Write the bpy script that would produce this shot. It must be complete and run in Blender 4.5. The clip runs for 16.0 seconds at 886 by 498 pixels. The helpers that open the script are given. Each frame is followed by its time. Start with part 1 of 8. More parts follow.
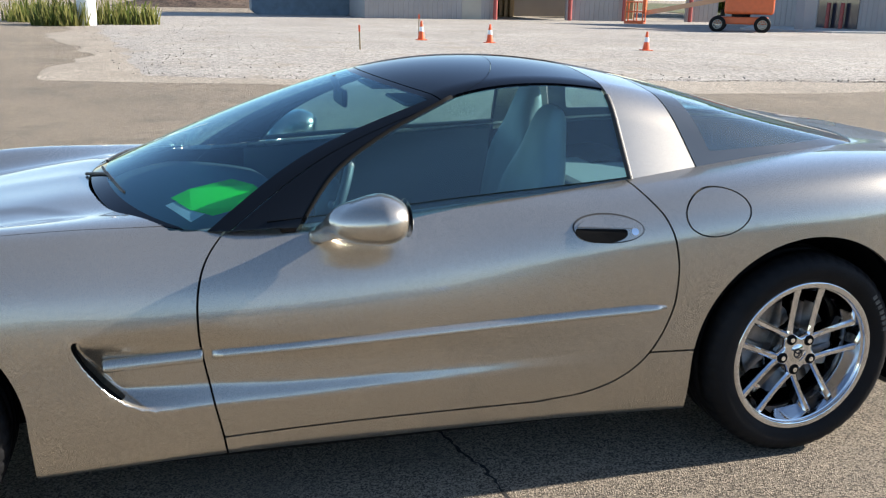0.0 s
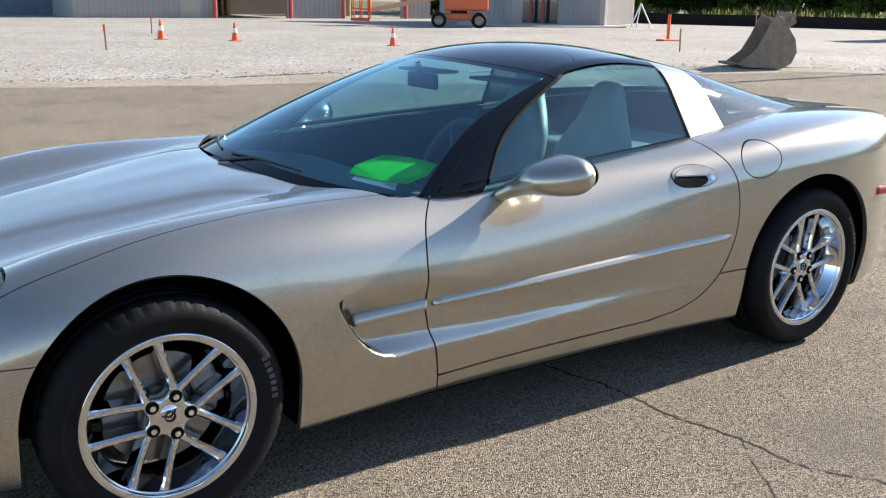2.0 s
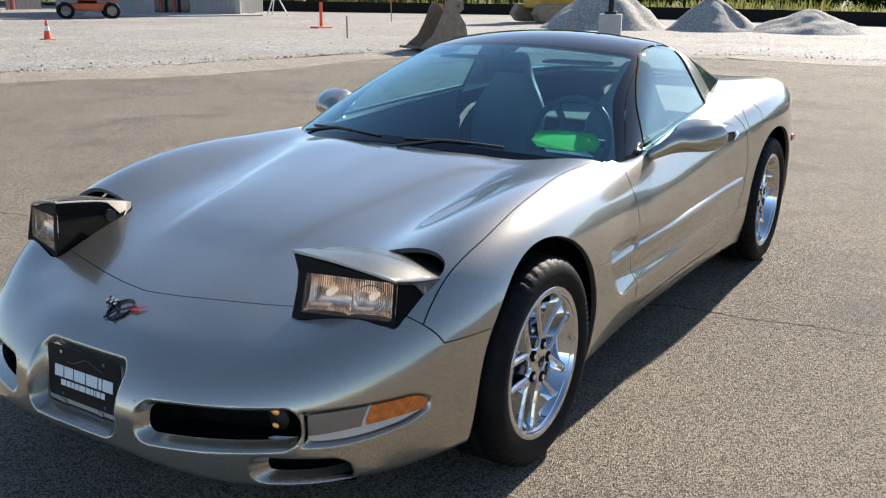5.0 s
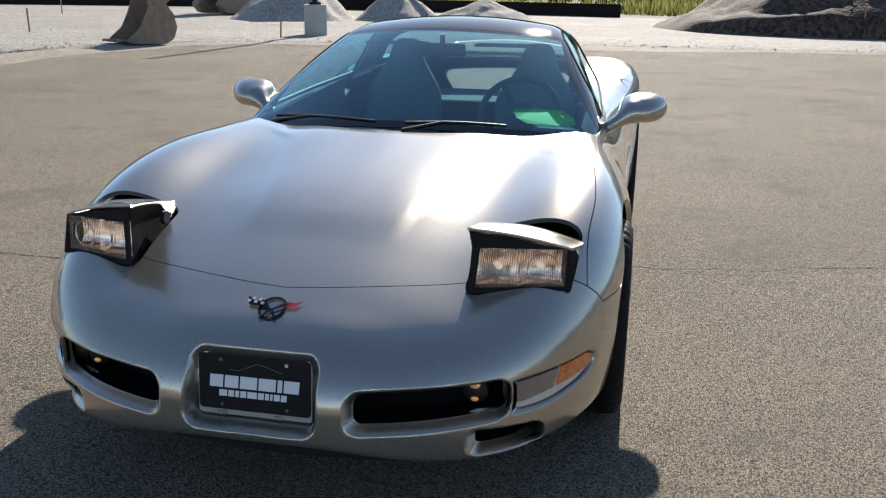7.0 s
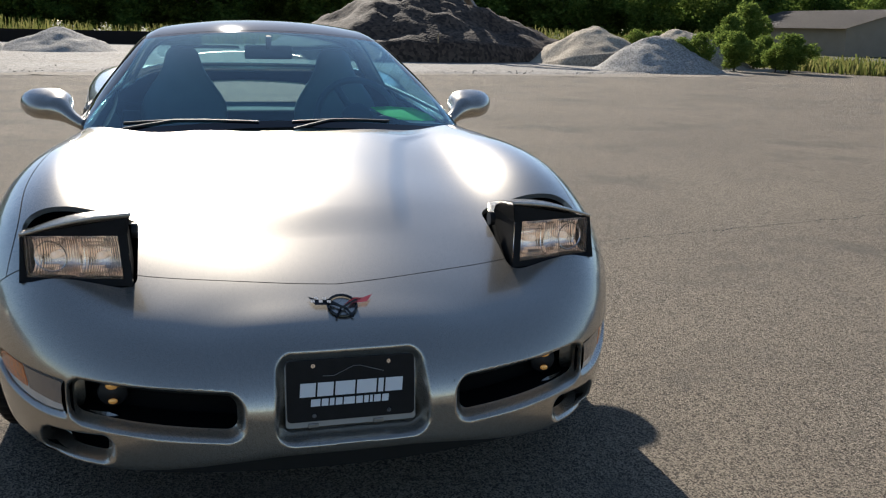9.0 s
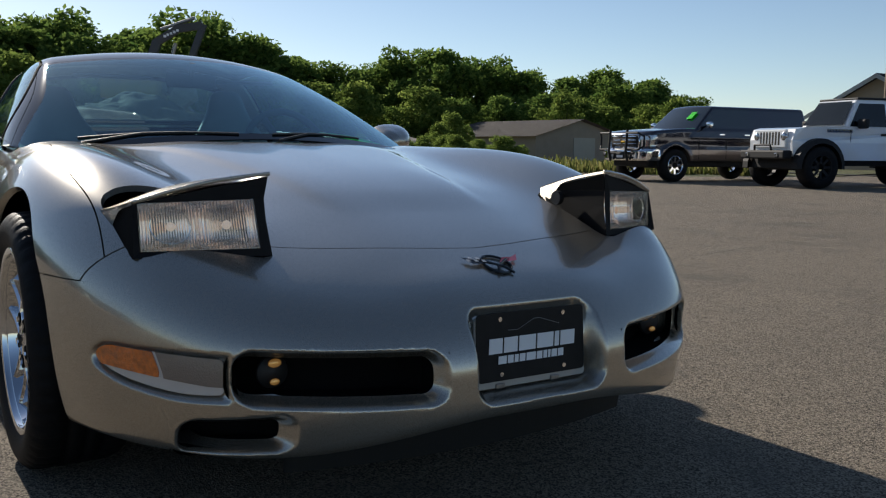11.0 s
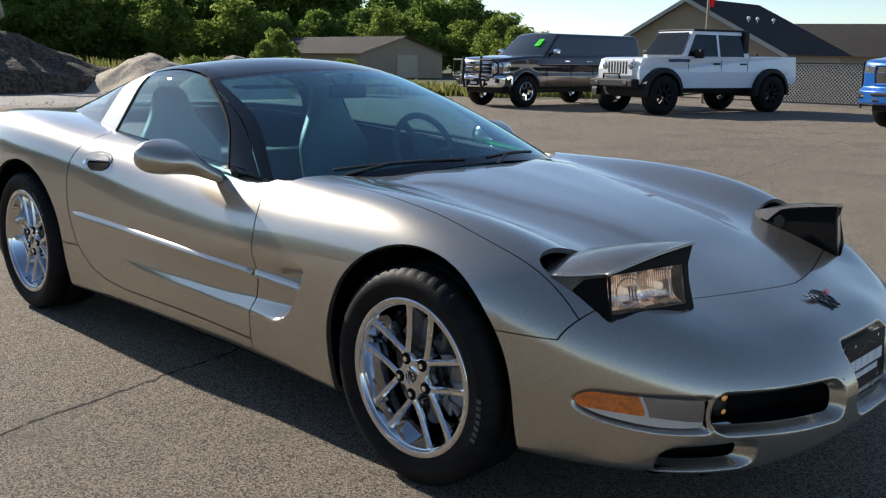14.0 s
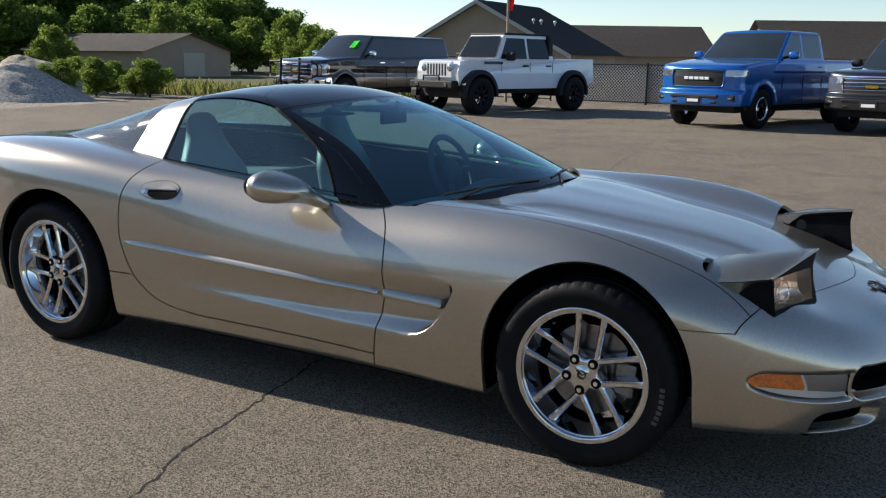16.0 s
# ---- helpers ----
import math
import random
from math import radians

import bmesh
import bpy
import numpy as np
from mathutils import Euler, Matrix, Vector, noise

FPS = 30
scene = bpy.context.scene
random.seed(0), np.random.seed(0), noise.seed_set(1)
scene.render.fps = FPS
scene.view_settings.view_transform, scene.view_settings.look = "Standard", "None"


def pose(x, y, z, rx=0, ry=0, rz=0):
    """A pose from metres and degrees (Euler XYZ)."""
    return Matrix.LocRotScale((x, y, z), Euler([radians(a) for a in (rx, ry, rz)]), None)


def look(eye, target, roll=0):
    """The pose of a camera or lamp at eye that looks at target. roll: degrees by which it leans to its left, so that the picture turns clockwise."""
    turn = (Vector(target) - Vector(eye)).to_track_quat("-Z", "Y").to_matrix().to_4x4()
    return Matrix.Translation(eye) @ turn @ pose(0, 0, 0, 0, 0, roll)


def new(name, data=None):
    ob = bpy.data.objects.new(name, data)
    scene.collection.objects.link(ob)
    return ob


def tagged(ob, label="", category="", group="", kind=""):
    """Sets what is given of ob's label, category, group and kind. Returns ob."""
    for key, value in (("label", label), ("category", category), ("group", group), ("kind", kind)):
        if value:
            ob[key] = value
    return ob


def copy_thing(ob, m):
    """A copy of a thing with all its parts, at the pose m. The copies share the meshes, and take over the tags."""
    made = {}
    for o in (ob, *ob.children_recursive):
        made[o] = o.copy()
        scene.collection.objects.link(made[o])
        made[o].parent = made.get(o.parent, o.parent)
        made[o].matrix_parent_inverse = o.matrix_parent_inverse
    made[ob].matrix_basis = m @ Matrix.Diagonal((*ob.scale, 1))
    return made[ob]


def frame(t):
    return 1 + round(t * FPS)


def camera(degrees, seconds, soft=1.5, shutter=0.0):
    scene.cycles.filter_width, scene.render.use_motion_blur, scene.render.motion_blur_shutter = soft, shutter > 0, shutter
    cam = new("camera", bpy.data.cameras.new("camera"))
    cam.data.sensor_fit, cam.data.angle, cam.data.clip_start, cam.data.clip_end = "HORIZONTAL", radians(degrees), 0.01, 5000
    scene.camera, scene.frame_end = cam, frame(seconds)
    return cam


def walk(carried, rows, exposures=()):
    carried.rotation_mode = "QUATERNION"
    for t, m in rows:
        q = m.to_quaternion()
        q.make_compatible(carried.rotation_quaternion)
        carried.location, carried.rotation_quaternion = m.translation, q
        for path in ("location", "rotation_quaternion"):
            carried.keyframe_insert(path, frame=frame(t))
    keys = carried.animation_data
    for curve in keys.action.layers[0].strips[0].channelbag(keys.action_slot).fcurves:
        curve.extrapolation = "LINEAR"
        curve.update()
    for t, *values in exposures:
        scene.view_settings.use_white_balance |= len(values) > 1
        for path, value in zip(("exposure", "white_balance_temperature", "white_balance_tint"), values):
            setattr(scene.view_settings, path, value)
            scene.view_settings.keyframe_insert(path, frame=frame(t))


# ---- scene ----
cam = camera(52.03, 16.0, soft=1.2)
walk(cam, [
    (0.0, pose(-0.819, 3.197, 1.423, 74.37, -1.03, 164.71)),
    (0.5, pose(-0.457, 3.248, 1.412, 74.36, -1.13, 160.09)),
    (1.0, pose(-0.086, 3.213, 1.420, 74.72, -0.87, 155.08)),
    (1.5, pose(0.314, 3.172, 1.403, 74.75, -1.06, 150.60)),
    (2.0, pose(0.620, 3.071, 1.388, 74.57, -0.94, 146.47)),
    (2.5, pose(0.907, 2.887, 1.377, 74.50, -0.66, 141.97)),
    (3.0, pose(1.231, 2.743, 1.363, 74.52, -0.82, 138.01)),
    (3.5, pose(1.524, 2.579, 1.368, 74.49, -0.55, 134.18)),
    (4.0, pose(1.773, 2.398, 1.377, 74.41, -0.40, 130.55)),
    (4.5, pose(2.030, 2.203, 1.367, 74.43, -0.52, 126.85)),
    (5.0, pose(2.300, 1.968, 1.386, 74.20, -0.70, 122.30)),
    (7.5, pose(2.922, 0.579, 1.341, 74.11, -0.81, 95.52)),
    (8.0, pose(2.945, 0.289, 1.332, 74.33, -0.76, 88.68)),
    (8.5, pose(2.922, -0.018, 1.284, 74.96, -0.96, 81.67)),
    (11.0, pose(2.436, -1.228, 0.810, 83.66, -0.64, 56.58)),
    (11.5, pose(2.353, -1.405, 0.790, 84.41, -0.44, 54.02)),
    (12.0, pose(2.271, -1.641, 0.880, 84.36, -0.68, 51.36)),
    (12.5, pose(2.179, -1.849, 0.947, 83.39, -0.37, 50.30)),
    (13.0, pose(2.040, -2.088, 1.027, 79.72, -0.52, 49.36)),
    (13.5, pose(1.916, -2.357, 1.160, 78.25, -0.58, 47.30)),
    (14.0, pose(1.780, -2.591, 1.207, 78.32, -0.66, 44.26)),
    (14.5, pose(1.603, -2.807, 1.262, 78.25, -0.77, 41.36)),
    (15.0, pose(1.440, -3.061, 1.292, 78.30, -0.74, 37.71)),
    (15.5, pose(1.266, -3.353, 1.324, 78.28, -0.79, 33.47)),
    (16.0, pose(1.038, -3.589, 1.338, 78.26, -0.76, 30.32)),
], exposures=[(0.0, 1.55), (2.5, 1.46), (3.5, 1.35), (5.0, 1.22), (7.5, 0.90), (8.5, 0.76), (10.0, 0.34), (11.0, 0.18), (12.5, 0.16), (13.5, 0.70), (14.5, 0.78), (16.0, 0.74)])

# ---- sky and sun: low sun behind the tail of the car ----
SUN_EL = radians(26.0)
world = bpy.data.worlds.new("sky")
scene.world = world
world.use_nodes = True
wn = world.node_tree.nodes
sky = wn.new("ShaderNodeTexSky")
sky.sky_type = 'NISHITA'
sky.sun_disc = False
sky.sun_elevation = SUN_EL
sky.sun_rotation = radians(-90)
sky.altitude = 200
sky.air_density, sky.dust_density, sky.ozone_density = 0.82, 0.22, 1.5
wn["Background"].inputs[1].default_value = 0.090
world.node_tree.links.new(sky.outputs[0], wn["Background"].inputs[0])
sun_data = bpy.data.lights.new("sun", 'SUN')
sun_data.energy, sun_data.angle, sun_data.color = 5.0, radians(0.6), (1.0, 0.925, 0.82)
sun = new("sun", sun_data)
sun.matrix_world = look((-40 * math.cos(SUN_EL), 0.0, 40 * math.sin(SUN_EL)), (0, 0, 0))

# ---- material helpers ----
def mat(name, color, rough=0.5, metal=0.0, coat=0.0, var=0.0, scale=8.0, bump=0.0, bscale=60.0, color2=None, fine=0.0, fscale=200.0, spec=0.5,
        island=0.0, emit=None, estr=0.0, detail=6.0, flake=0.0, coat_rough=0.03):
    """A principled material: colour varied by a broad and a fine noise, relief by a third."""
    m = bpy.data.materials.new(name)
    m.use_nodes = True
    nt = m.node_tree
    b = nt.nodes["Principled BSDF"]
    b.inputs["Roughness"].default_value = rough
    b.inputs["Metallic"].default_value = metal
    b.inputs["Coat Weight"].default_value = coat
    b.inputs["Coat Roughness"].default_value = coat_rough
    b.inputs["Specular IOR Level"].default_value = spec
    c1 = (*color, 1.0)
    b.inputs["Base Color"].default_value = c1
    m.diffuse_color = c1
    geo = nt.nodes.new("ShaderNodeNewGeometry")
    tc = nt.nodes.new("ShaderNodeTexCoord")
    pos = tc.outputs["Object"]

    def noise_of(s, d=detail, r=0.6):
        n = nt.nodes.new("ShaderNodeTexNoise")
        n.inputs["Scale"].default_value = s
        n.inputs["Detail"].default_value = d
        n.inputs["Roughness"].default_value = r
        nt.links.new(pos, n.inputs["Vector"])
        return n.outputs["Fac"]

    out = None
    if var or color2:
        c2 = (*(color2 or [max(0, c * (1 - var)) for c in color]), 1.0)
        ramp = nt.nodes.new("ShaderNodeValToRGB")
        ramp.color_ramp.elements[0].position, ramp.color_ramp.elements[1].position = 0.35, 0.68
        ramp.color_ramp.elements[0].color, ramp.color_ramp.elements[1].color = c1, c2
        nt.links.new(noise_of(scale), ramp.inputs[0])
        out = ramp.outputs[0]
    if fine:
        mix = nt.nodes.new("ShaderNodeMix")
        mix.data_type, mix.blend_type = 'RGBA', 'OVERLAY'
        mix.inputs[0].default_value = fine
        if out:
            nt.links.new(out, mix.inputs[6])
        else:
            mix.inputs[6].default_value = c1
        nt.links.new(noise_of(fscale, 3.0, 0.7), mix.inputs[7])
        out = mix.outputs[2]
    if island:
        hsv = nt.nodes.new("ShaderNodeHueSaturation")
        mul = nt.nodes.new("ShaderNodeMapRange")
        mul.inputs[3].default_value, mul.inputs[4].default_value = 1 - island, 1 + island
        nt.links.new(geo.outputs["Random Per Island"], mul.inputs[0])
        nt.links.new(mul.outputs[0], hsv.inputs["Value"])
        if out:
            nt.links.new(out, hsv.inputs["Color"])
        else:
            hsv.inputs["Color"].default_value = c1
        out = hsv.outputs[0]
    if out:
        nt.links.new(out, b.inputs["Base Color"])
    if bump:
        bp = nt.nodes.new("ShaderNodeBump")
        bp.inputs["Strength"].default_value = min(1.0, bump)
        bp.inputs["Distance"].default_value = 0.02
        nt.links.new(noise_of(bscale, 4.0), bp.inputs["Height"])
        nt.links.new(bp.outputs[0], b.inputs["Normal"])
    if flake:
        rr = nt.nodes.new("ShaderNodeMapRange")
        rr.inputs[3].default_value, rr.inputs[4].default_value = rough - flake, rough + flake
        nt.links.new(noise_of(900.0, 1.0), rr.inputs[0])
        nt.links.new(rr.outputs[0], b.inputs["Roughness"])
    if emit:
        b.inputs["Emission Color"].default_value = (*emit, 1)
        b.inputs["Emission Strength"].default_value = estr
    return m


def glass_mat(name, tint, ior=1.5, gloss_rough=0.0, dust_haze=0.0, haze_col=(.62, .66, .68), sheen=(1, 1, 1)):
    """A thin pane: what passes is tinted, the gloss follows Fresnel. A diffuse layer paints in haze from sky and
    scattered light.
    """
    m = bpy.data.materials.new(name)
    m.use_nodes = True
    nt = m.node_tree
    nt.nodes.remove(nt.nodes["Principled BSDF"])
    out = nt.nodes["Material Output"]
    tr = nt.nodes.new("ShaderNodeBsdfTransparent")
    tr.inputs[0].default_value = (*tint, 1)
    gl = nt.nodes.new("ShaderNodeBsdfGlossy")
    gl.inputs["Roughness"].default_value = gloss_rough
    gl.inputs["Color"].default_value = (*sheen, 1)
    lw = nt.nodes.new("ShaderNodeLayerWeight")
    lw.inputs[0].default_value = .5
    pw, fr = nt.nodes.new("ShaderNodeMath"), nt.nodes.new("ShaderNodeMapRange")
    pw.operation = 'POWER'
    pw.inputs[1].default_value = 5.0
    fr.inputs[3].default_value, fr.inputs[4].default_value = 1.4 * ((ior - 1) / (ior + 1)) ** 2, 1.0
    nt.links.new(lw.outputs["Facing"], pw.inputs[0])
    nt.links.new(pw.outputs[0], fr.inputs[0])
    mx = nt.nodes.new("ShaderNodeMixShader")
    nt.links.new(fr.outputs[0], mx.inputs[0])
    nt.links.new(tr.outputs[0], mx.inputs[1])
    nt.links.new(gl.outputs[0], mx.inputs[2])
    last = mx.outputs[0]
    # pale see-through layer that imitates veiling light on the pane
    if dust_haze:
        df, tl, half_, md = nt.nodes.new("ShaderNodeBsdfDiffuse"), nt.nodes.new("ShaderNodeBsdfTranslucent"), nt.nodes.new("ShaderNodeMixShader"), nt.nodes.new("ShaderNodeMixShader")
        df.inputs[0].default_value = tl.inputs[0].default_value = (*haze_col, 1)
        nz = nt.nodes.new("ShaderNodeTexNoise")
        nz.inputs["Scale"].default_value, nz.inputs["Detail"].default_value = 5.0, 6.0
        tcd = nt.nodes.new("ShaderNodeTexCoord")
        nt.links.new(tcd.outputs["Object"], nz.inputs["Vector"])
        mr = nt.nodes.new("ShaderNodeMapRange")
        mr.inputs[3].default_value, mr.inputs[4].default_value = dust_haze * .6, dust_haze * 1.4
        nt.links.new(nz.outputs["Fac"], mr.inputs[0])
        half_.inputs[0].default_value = .5
        nt.links.new(df.outputs[0], half_.inputs[1])
        nt.links.new(tl.outputs[0], half_.inputs[2])
        nt.links.new(mr.outputs[0], md.inputs[0])
        nt.links.new(last, md.inputs[1])
        nt.links.new(half_.outputs[0], md.inputs[2])
        last = md.outputs[0]
    nt.links.new(last, out.inputs[0])
    m.diffuse_color = (*tint, 0.4)
    return m


# ---- mesh helpers ----
def link_mesh(name, me, material, parent=None, label=""):
    ob = new(name, me)
    if material:
        me.materials.append(material)
    if parent:
        ob.parent = parent
    if label:
        ob["label"] = label
    return ob


def part(name, bm, material, parent, label="", smooth=False):
    """Links a bmesh as one mesh object under a thing or a part."""
    me = bpy.data.meshes.new(name)
    if smooth:
        for f in bm.faces:
            f.smooth = True
    bm.to_mesh(me)
    bm.free()
    return link_mesh(name, me, material, parent, label)


def thing(name, label, category, m=None, group=""):
    ob = new(name)
    ob.empty_display_size = 0.1
    if m is not None:
        ob.matrix_basis = m
    return tagged(ob, label, category, group)


def raw(name, V, F, material, parent=None, label="", normals=None, smooth=False):
    me = bpy.data.meshes.new(name)
    V = np.asarray(V, float)
    me.from_pydata(V.tolist(), [], [tuple(int(i) for i in f) for f in F])
    if normals is not None:
        me.polygons.foreach_set("use_smooth", [True] * len(me.polygons))
        me.normals_split_custom_set_from_vertices(np.asarray(normals, float).tolist())
    elif smooth:
        me.polygons.foreach_set("use_smooth", [True] * len(me.polygons))
    me.update()
    return link_mesh(name, me, material, parent, label)


def box(bm, lo, hi, bevel=0.0, seg=2, m=None):
    """Adds a box between two corners, with rounded edges."""
    c = [(a + b) / 2 for a, b in zip(lo, hi)]
    s = [abs(b - a) for a, b in zip(lo, hi)]
    mm = Matrix.Translation(c) @ Matrix.Diagonal((*s, 1))
    if m is not None:
        mm = m @ mm
    r = bmesh.ops.create_cube(bm, size=1.0, matrix=mm)
    if bevel:
        es = list({e for v in r["verts"] for e in v.link_edges})
        bmesh.ops.bevel(bm, geom=es, offset=bevel, segments=seg, profile=0.5, affect='EDGES', clamp_overlap=True)
    return bm


def cyl(bm, a, b, r1, r2=None, n=16, caps=True):
    """Adds a cylinder or cone from a to b."""
    a, b = Vector(a), Vector(b)
    d = b - a
    m = Matrix.Translation((a + b) / 2) @ d.to_track_quat('Z', 'Y').to_matrix().to_4x4()
    bmesh.ops.create_cone(bm, cap_ends=caps, segments=n, radius1=r1, radius2=r1 if r2 is None else r2, depth=d.length, matrix=m)
    return bm


def lathe(bm, prof, n=48, axis='y', c=(0, 0, 0), wob=None):
    """Turns a profile of (radius, along) round an axis."""
    rings = []
    for i in range(n):
        a = 2 * math.pi * i / n
        ring = []
        for k, (r, h) in enumerate(prof):
            rr = r if wob is None else wob(i, k, r)
            u, v = rr * math.cos(a), rr * math.sin(a)
            p = {'y': (u, h, v), 'z': (u, v, h), 'x': (h, u, v)}[axis]
            ring.append(bm.verts.new((p[0] + c[0], p[1] + c[1], p[2] + c[2])))
        rings.append(ring)
    for i in range(n):
        A, B = rings[i], rings[(i + 1) % n]
        for k in range(len(prof) - 1):
            bm.faces.new((A[k], A[k + 1], B[k + 1], B[k]))
    return bm


def tube(bm, pts, r, n=8):
    """A round bar along points, bent without breaks."""
    pts = [Vector(p) for p in pts]
    closed = (pts[0] - pts[-1]).length < 1e-6
    if closed:
        pts = pts[:-1]
    k = len(pts)
    rings, side = [], None
    for i, p in enumerate(pts):
        a = pts[(i - 1) % k] if (closed or i > 0) else p
        b = pts[(i + 1) % k] if (closed or i < k - 1) else p
        d = (b - a).normalized()
        if side is None:
            side = d.orthogonal().normalized()
        side = (side - d * side.dot(d)).normalized()
        up = d.cross(side)
        rings.append([bm.verts.new(p + (side * math.cos(2 * math.pi * q / n) + up * math.sin(2 * math.pi * q / n)) * r) for q in range(n)])
    for i in range(k if closed else k - 1):
        A, B = rings[i], rings[(i + 1) % k]
        for q in range(n):
            bm.faces.new((A[q], A[(q + 1) % n], B[(q + 1) % n], B[q]))
    if not closed:
        bm.faces.new(rings[0][::-1])
        bm.faces.new(rings[-1])
    return bm


def prism(bm, poly, d0, d1, plane='xz', bevel=0.0):
    """A flat outline given depth: plane xz is pushed along y, xy along z, yz along x."""
    def at(u, v, d):
        return {'xz': (u, d, v), 'xy': (u, v, d), 'yz': (d, u, v)}[plane]
    A = [bm.verts.new(at(u, v, d0)) for u, v in poly]
    B = [bm.verts.new(at(u, v, d1)) for u, v in poly]
    fs = [bm.faces.new(A), bm.faces.new(B[::-1])]
    k = len(poly)
    for i in range(k):
        fs.append(bm.faces.new((A[i], B[i], B[(i + 1) % k], A[(i + 1) % k])))
    bmesh.ops.recalc_face_normals(bm, faces=fs)
    if bevel:
        es = list({e for f in fs for e in f.edges})
        bmesh.ops.bevel(bm, geom=es, offset=bevel, segments=2, profile=0.5, affect='EDGES', clamp_overlap=True)
    return bm


# ---- splines and implicit surfaces ----
class Spline:
    """A natural cubic through knots, held straight outside them."""
    def __init__(self, pts):
        pts = sorted(pts)
        self.x = np.array([p[0] for p in pts], float)
        self.y = np.array([p[1] for p in pts], float)
        n = len(pts)
        h = np.diff(self.x)
        A, r = np.eye(n), np.zeros(n)
        for i in range(1, n - 1):
            A[i, i - 1:i + 2] = h[i - 1], 2 * (h[i - 1] + h[i]), h[i]
            r[i] = 6 * ((self.y[i + 1] - self.y[i]) / h[i] - (self.y[i] - self.y[i - 1]) / h[i - 1])
        self.m = np.linalg.solve(A, r)

    def __call__(self, v):
        v = np.clip(np.asarray(v, float), self.x[0], self.x[-1])
        i = np.clip(np.searchsorted(self.x, v) - 1, 0, len(self.x) - 2)
        h = self.x[i + 1] - self.x[i]
        a, b = (self.x[i + 1] - v) / h, (v - self.x[i]) / h
        return a * self.y[i] + b * self.y[i + 1] + ((a ** 3 - a) * self.m[i] + (b ** 3 - b) * self.m[i + 1]) * h * h / 6


class Rise:
    """The same with no overshoot: a monotone cubic."""
    def __init__(self, pts):
        pts = sorted(pts)
        self.x = np.array([p[0] for p in pts], float)
        self.y = np.array([p[1] for p in pts], float)
        s = np.diff(self.y) / np.diff(self.x)
        m = np.zeros(len(pts))
        m[0], m[-1] = s[0], s[-1]
        for i in range(1, len(pts) - 1):
            m[i] = 0 if s[i - 1] * s[i] <= 0 else 2 * s[i - 1] * s[i] / (s[i - 1] + s[i])
        self.m = m

    def __call__(self, v):
        v = np.clip(np.asarray(v, float), self.x[0], self.x[-1])
        i = np.clip(np.searchsorted(self.x, v) - 1, 0, len(self.x) - 2)
        h = self.x[i + 1] - self.x[i]
        t = (v - self.x[i]) / h
        return ((2 * t ** 3 - 3 * t ** 2 + 1) * self.y[i] + (t ** 3 - 2 * t ** 2 + t) * h * self.m[i]
                + (-2 * t ** 3 + 3 * t ** 2) * self.y[i + 1] + (t ** 3 - t ** 2) * h * self.m[i + 1])


def smax(a, b, k):
    h = np.clip(0.5 + 0.5 * (a - b) / k, 0, 1)
    return b + (a - b) * h + k * h * (1 - h)


def step(a, b, v):
    t = np.clip((v - a) / (b - a), 0, 1)
    return t * t * (3 - 2 * t)


def grad(f, P, h=0.002):
    g = np.empty_like(P)
    for k in range(3):
        e = np.zeros(3)
        e[k] = h
        A, B = P + e, P - e
        g[:, k] = (f(A[:, 0], A[:, 1], A[:, 2]) - f(B[:, 0], B[:, 1], B[:, 2])) / (2 * h)
    return g


def nets(f, lo, hi, h, half=True):
    """The zero surface of f as points, normals and triangles (surface nets, then drawn onto the surface)."""
    ax = [np.arange(lo[k], hi[k] + h, h) for k in range(3)]
    v = np.broadcast_to(f(ax[0][:, None, None], ax[1][None, :, None], ax[2][None, None, :]), [len(a) for a in ax])
    s = v < 0
    n = [len(a) - 1 for a in ax]
    cnt, acc = np.zeros(n, np.int32), np.zeros((*n, 3))
    off = [(i, j, k) for i in (0, 1) for j in (0, 1) for k in (0, 1)]
    for a in off:
        for d in range(3):
            if a[d]:
                continue
            b = list(a)
            b[d] = 1
            sa = tuple(slice(a[q], a[q] + n[q]) for q in range(3))
            sb = tuple(slice(b[q], b[q] + n[q]) for q in range(3))
            cr = s[sa] != s[sb]
            w = np.where(cr, v[sa] / np.where(cr, v[sa] - v[sb], 1), 0)
            cnt += cr
            for q in range(3):
                acc[..., q] += np.where(cr, a[q] + (w if q == d else 0), 0)
    live = cnt > 0
    idx = np.full(n, -1, np.int64)
    idx[live] = np.arange(live.sum())
    I = np.argwhere(live)
    P = (I + acc[live] / cnt[live][:, None]) * h + np.array([a[0] for a in ax])
    for _ in range(5):
        g = grad(f, P)
        val = f(P[:, 0], P[:, 1], P[:, 2])
        P = P - np.clip(val / ((g ** 2).sum(1) + 1e-9), -h, h)[:, None] * g * 0.9
    F = []
    for d in range(3):
        q, r = (d + 1) % 3, (d + 2) % 3
        sa, sb = [slice(None)] * 3, [slice(None)] * 3
        sa[d], sb[d] = slice(0, -1), slice(1, None)
        cr = s[tuple(sa)] != s[tuple(sb)]
        E = np.argwhere(cr)
        E = E[(E[:, q] > 0) & (E[:, r] > 0) & (E[:, q] < n[q]) & (E[:, r] < n[r])]
        inside = s[tuple(E.T)]

        def cell(dq, dr):
            C = E.copy()
            C[:, q] += dq
            C[:, r] += dr
            return idx[tuple(C.T)]
        Q = np.stack([cell(-1, -1), cell(0, -1), cell(0, 0), cell(-1, 0)], 1)
        Q[~inside] = Q[~inside][:, ::-1]
        Q = Q[(Q >= 0).all(1)]
        F += [Q[:, [0, 1, 2]], Q[:, [0, 2, 3]]]
    F = np.concatenate(F)
    N = grad(f, P)
    N /= np.linalg.norm(N, axis=1, keepdims=True) + 1e-9
    M = (P, N, F)
    if half:
        M = cut(M, lambda p: p[:, 1])
    return M


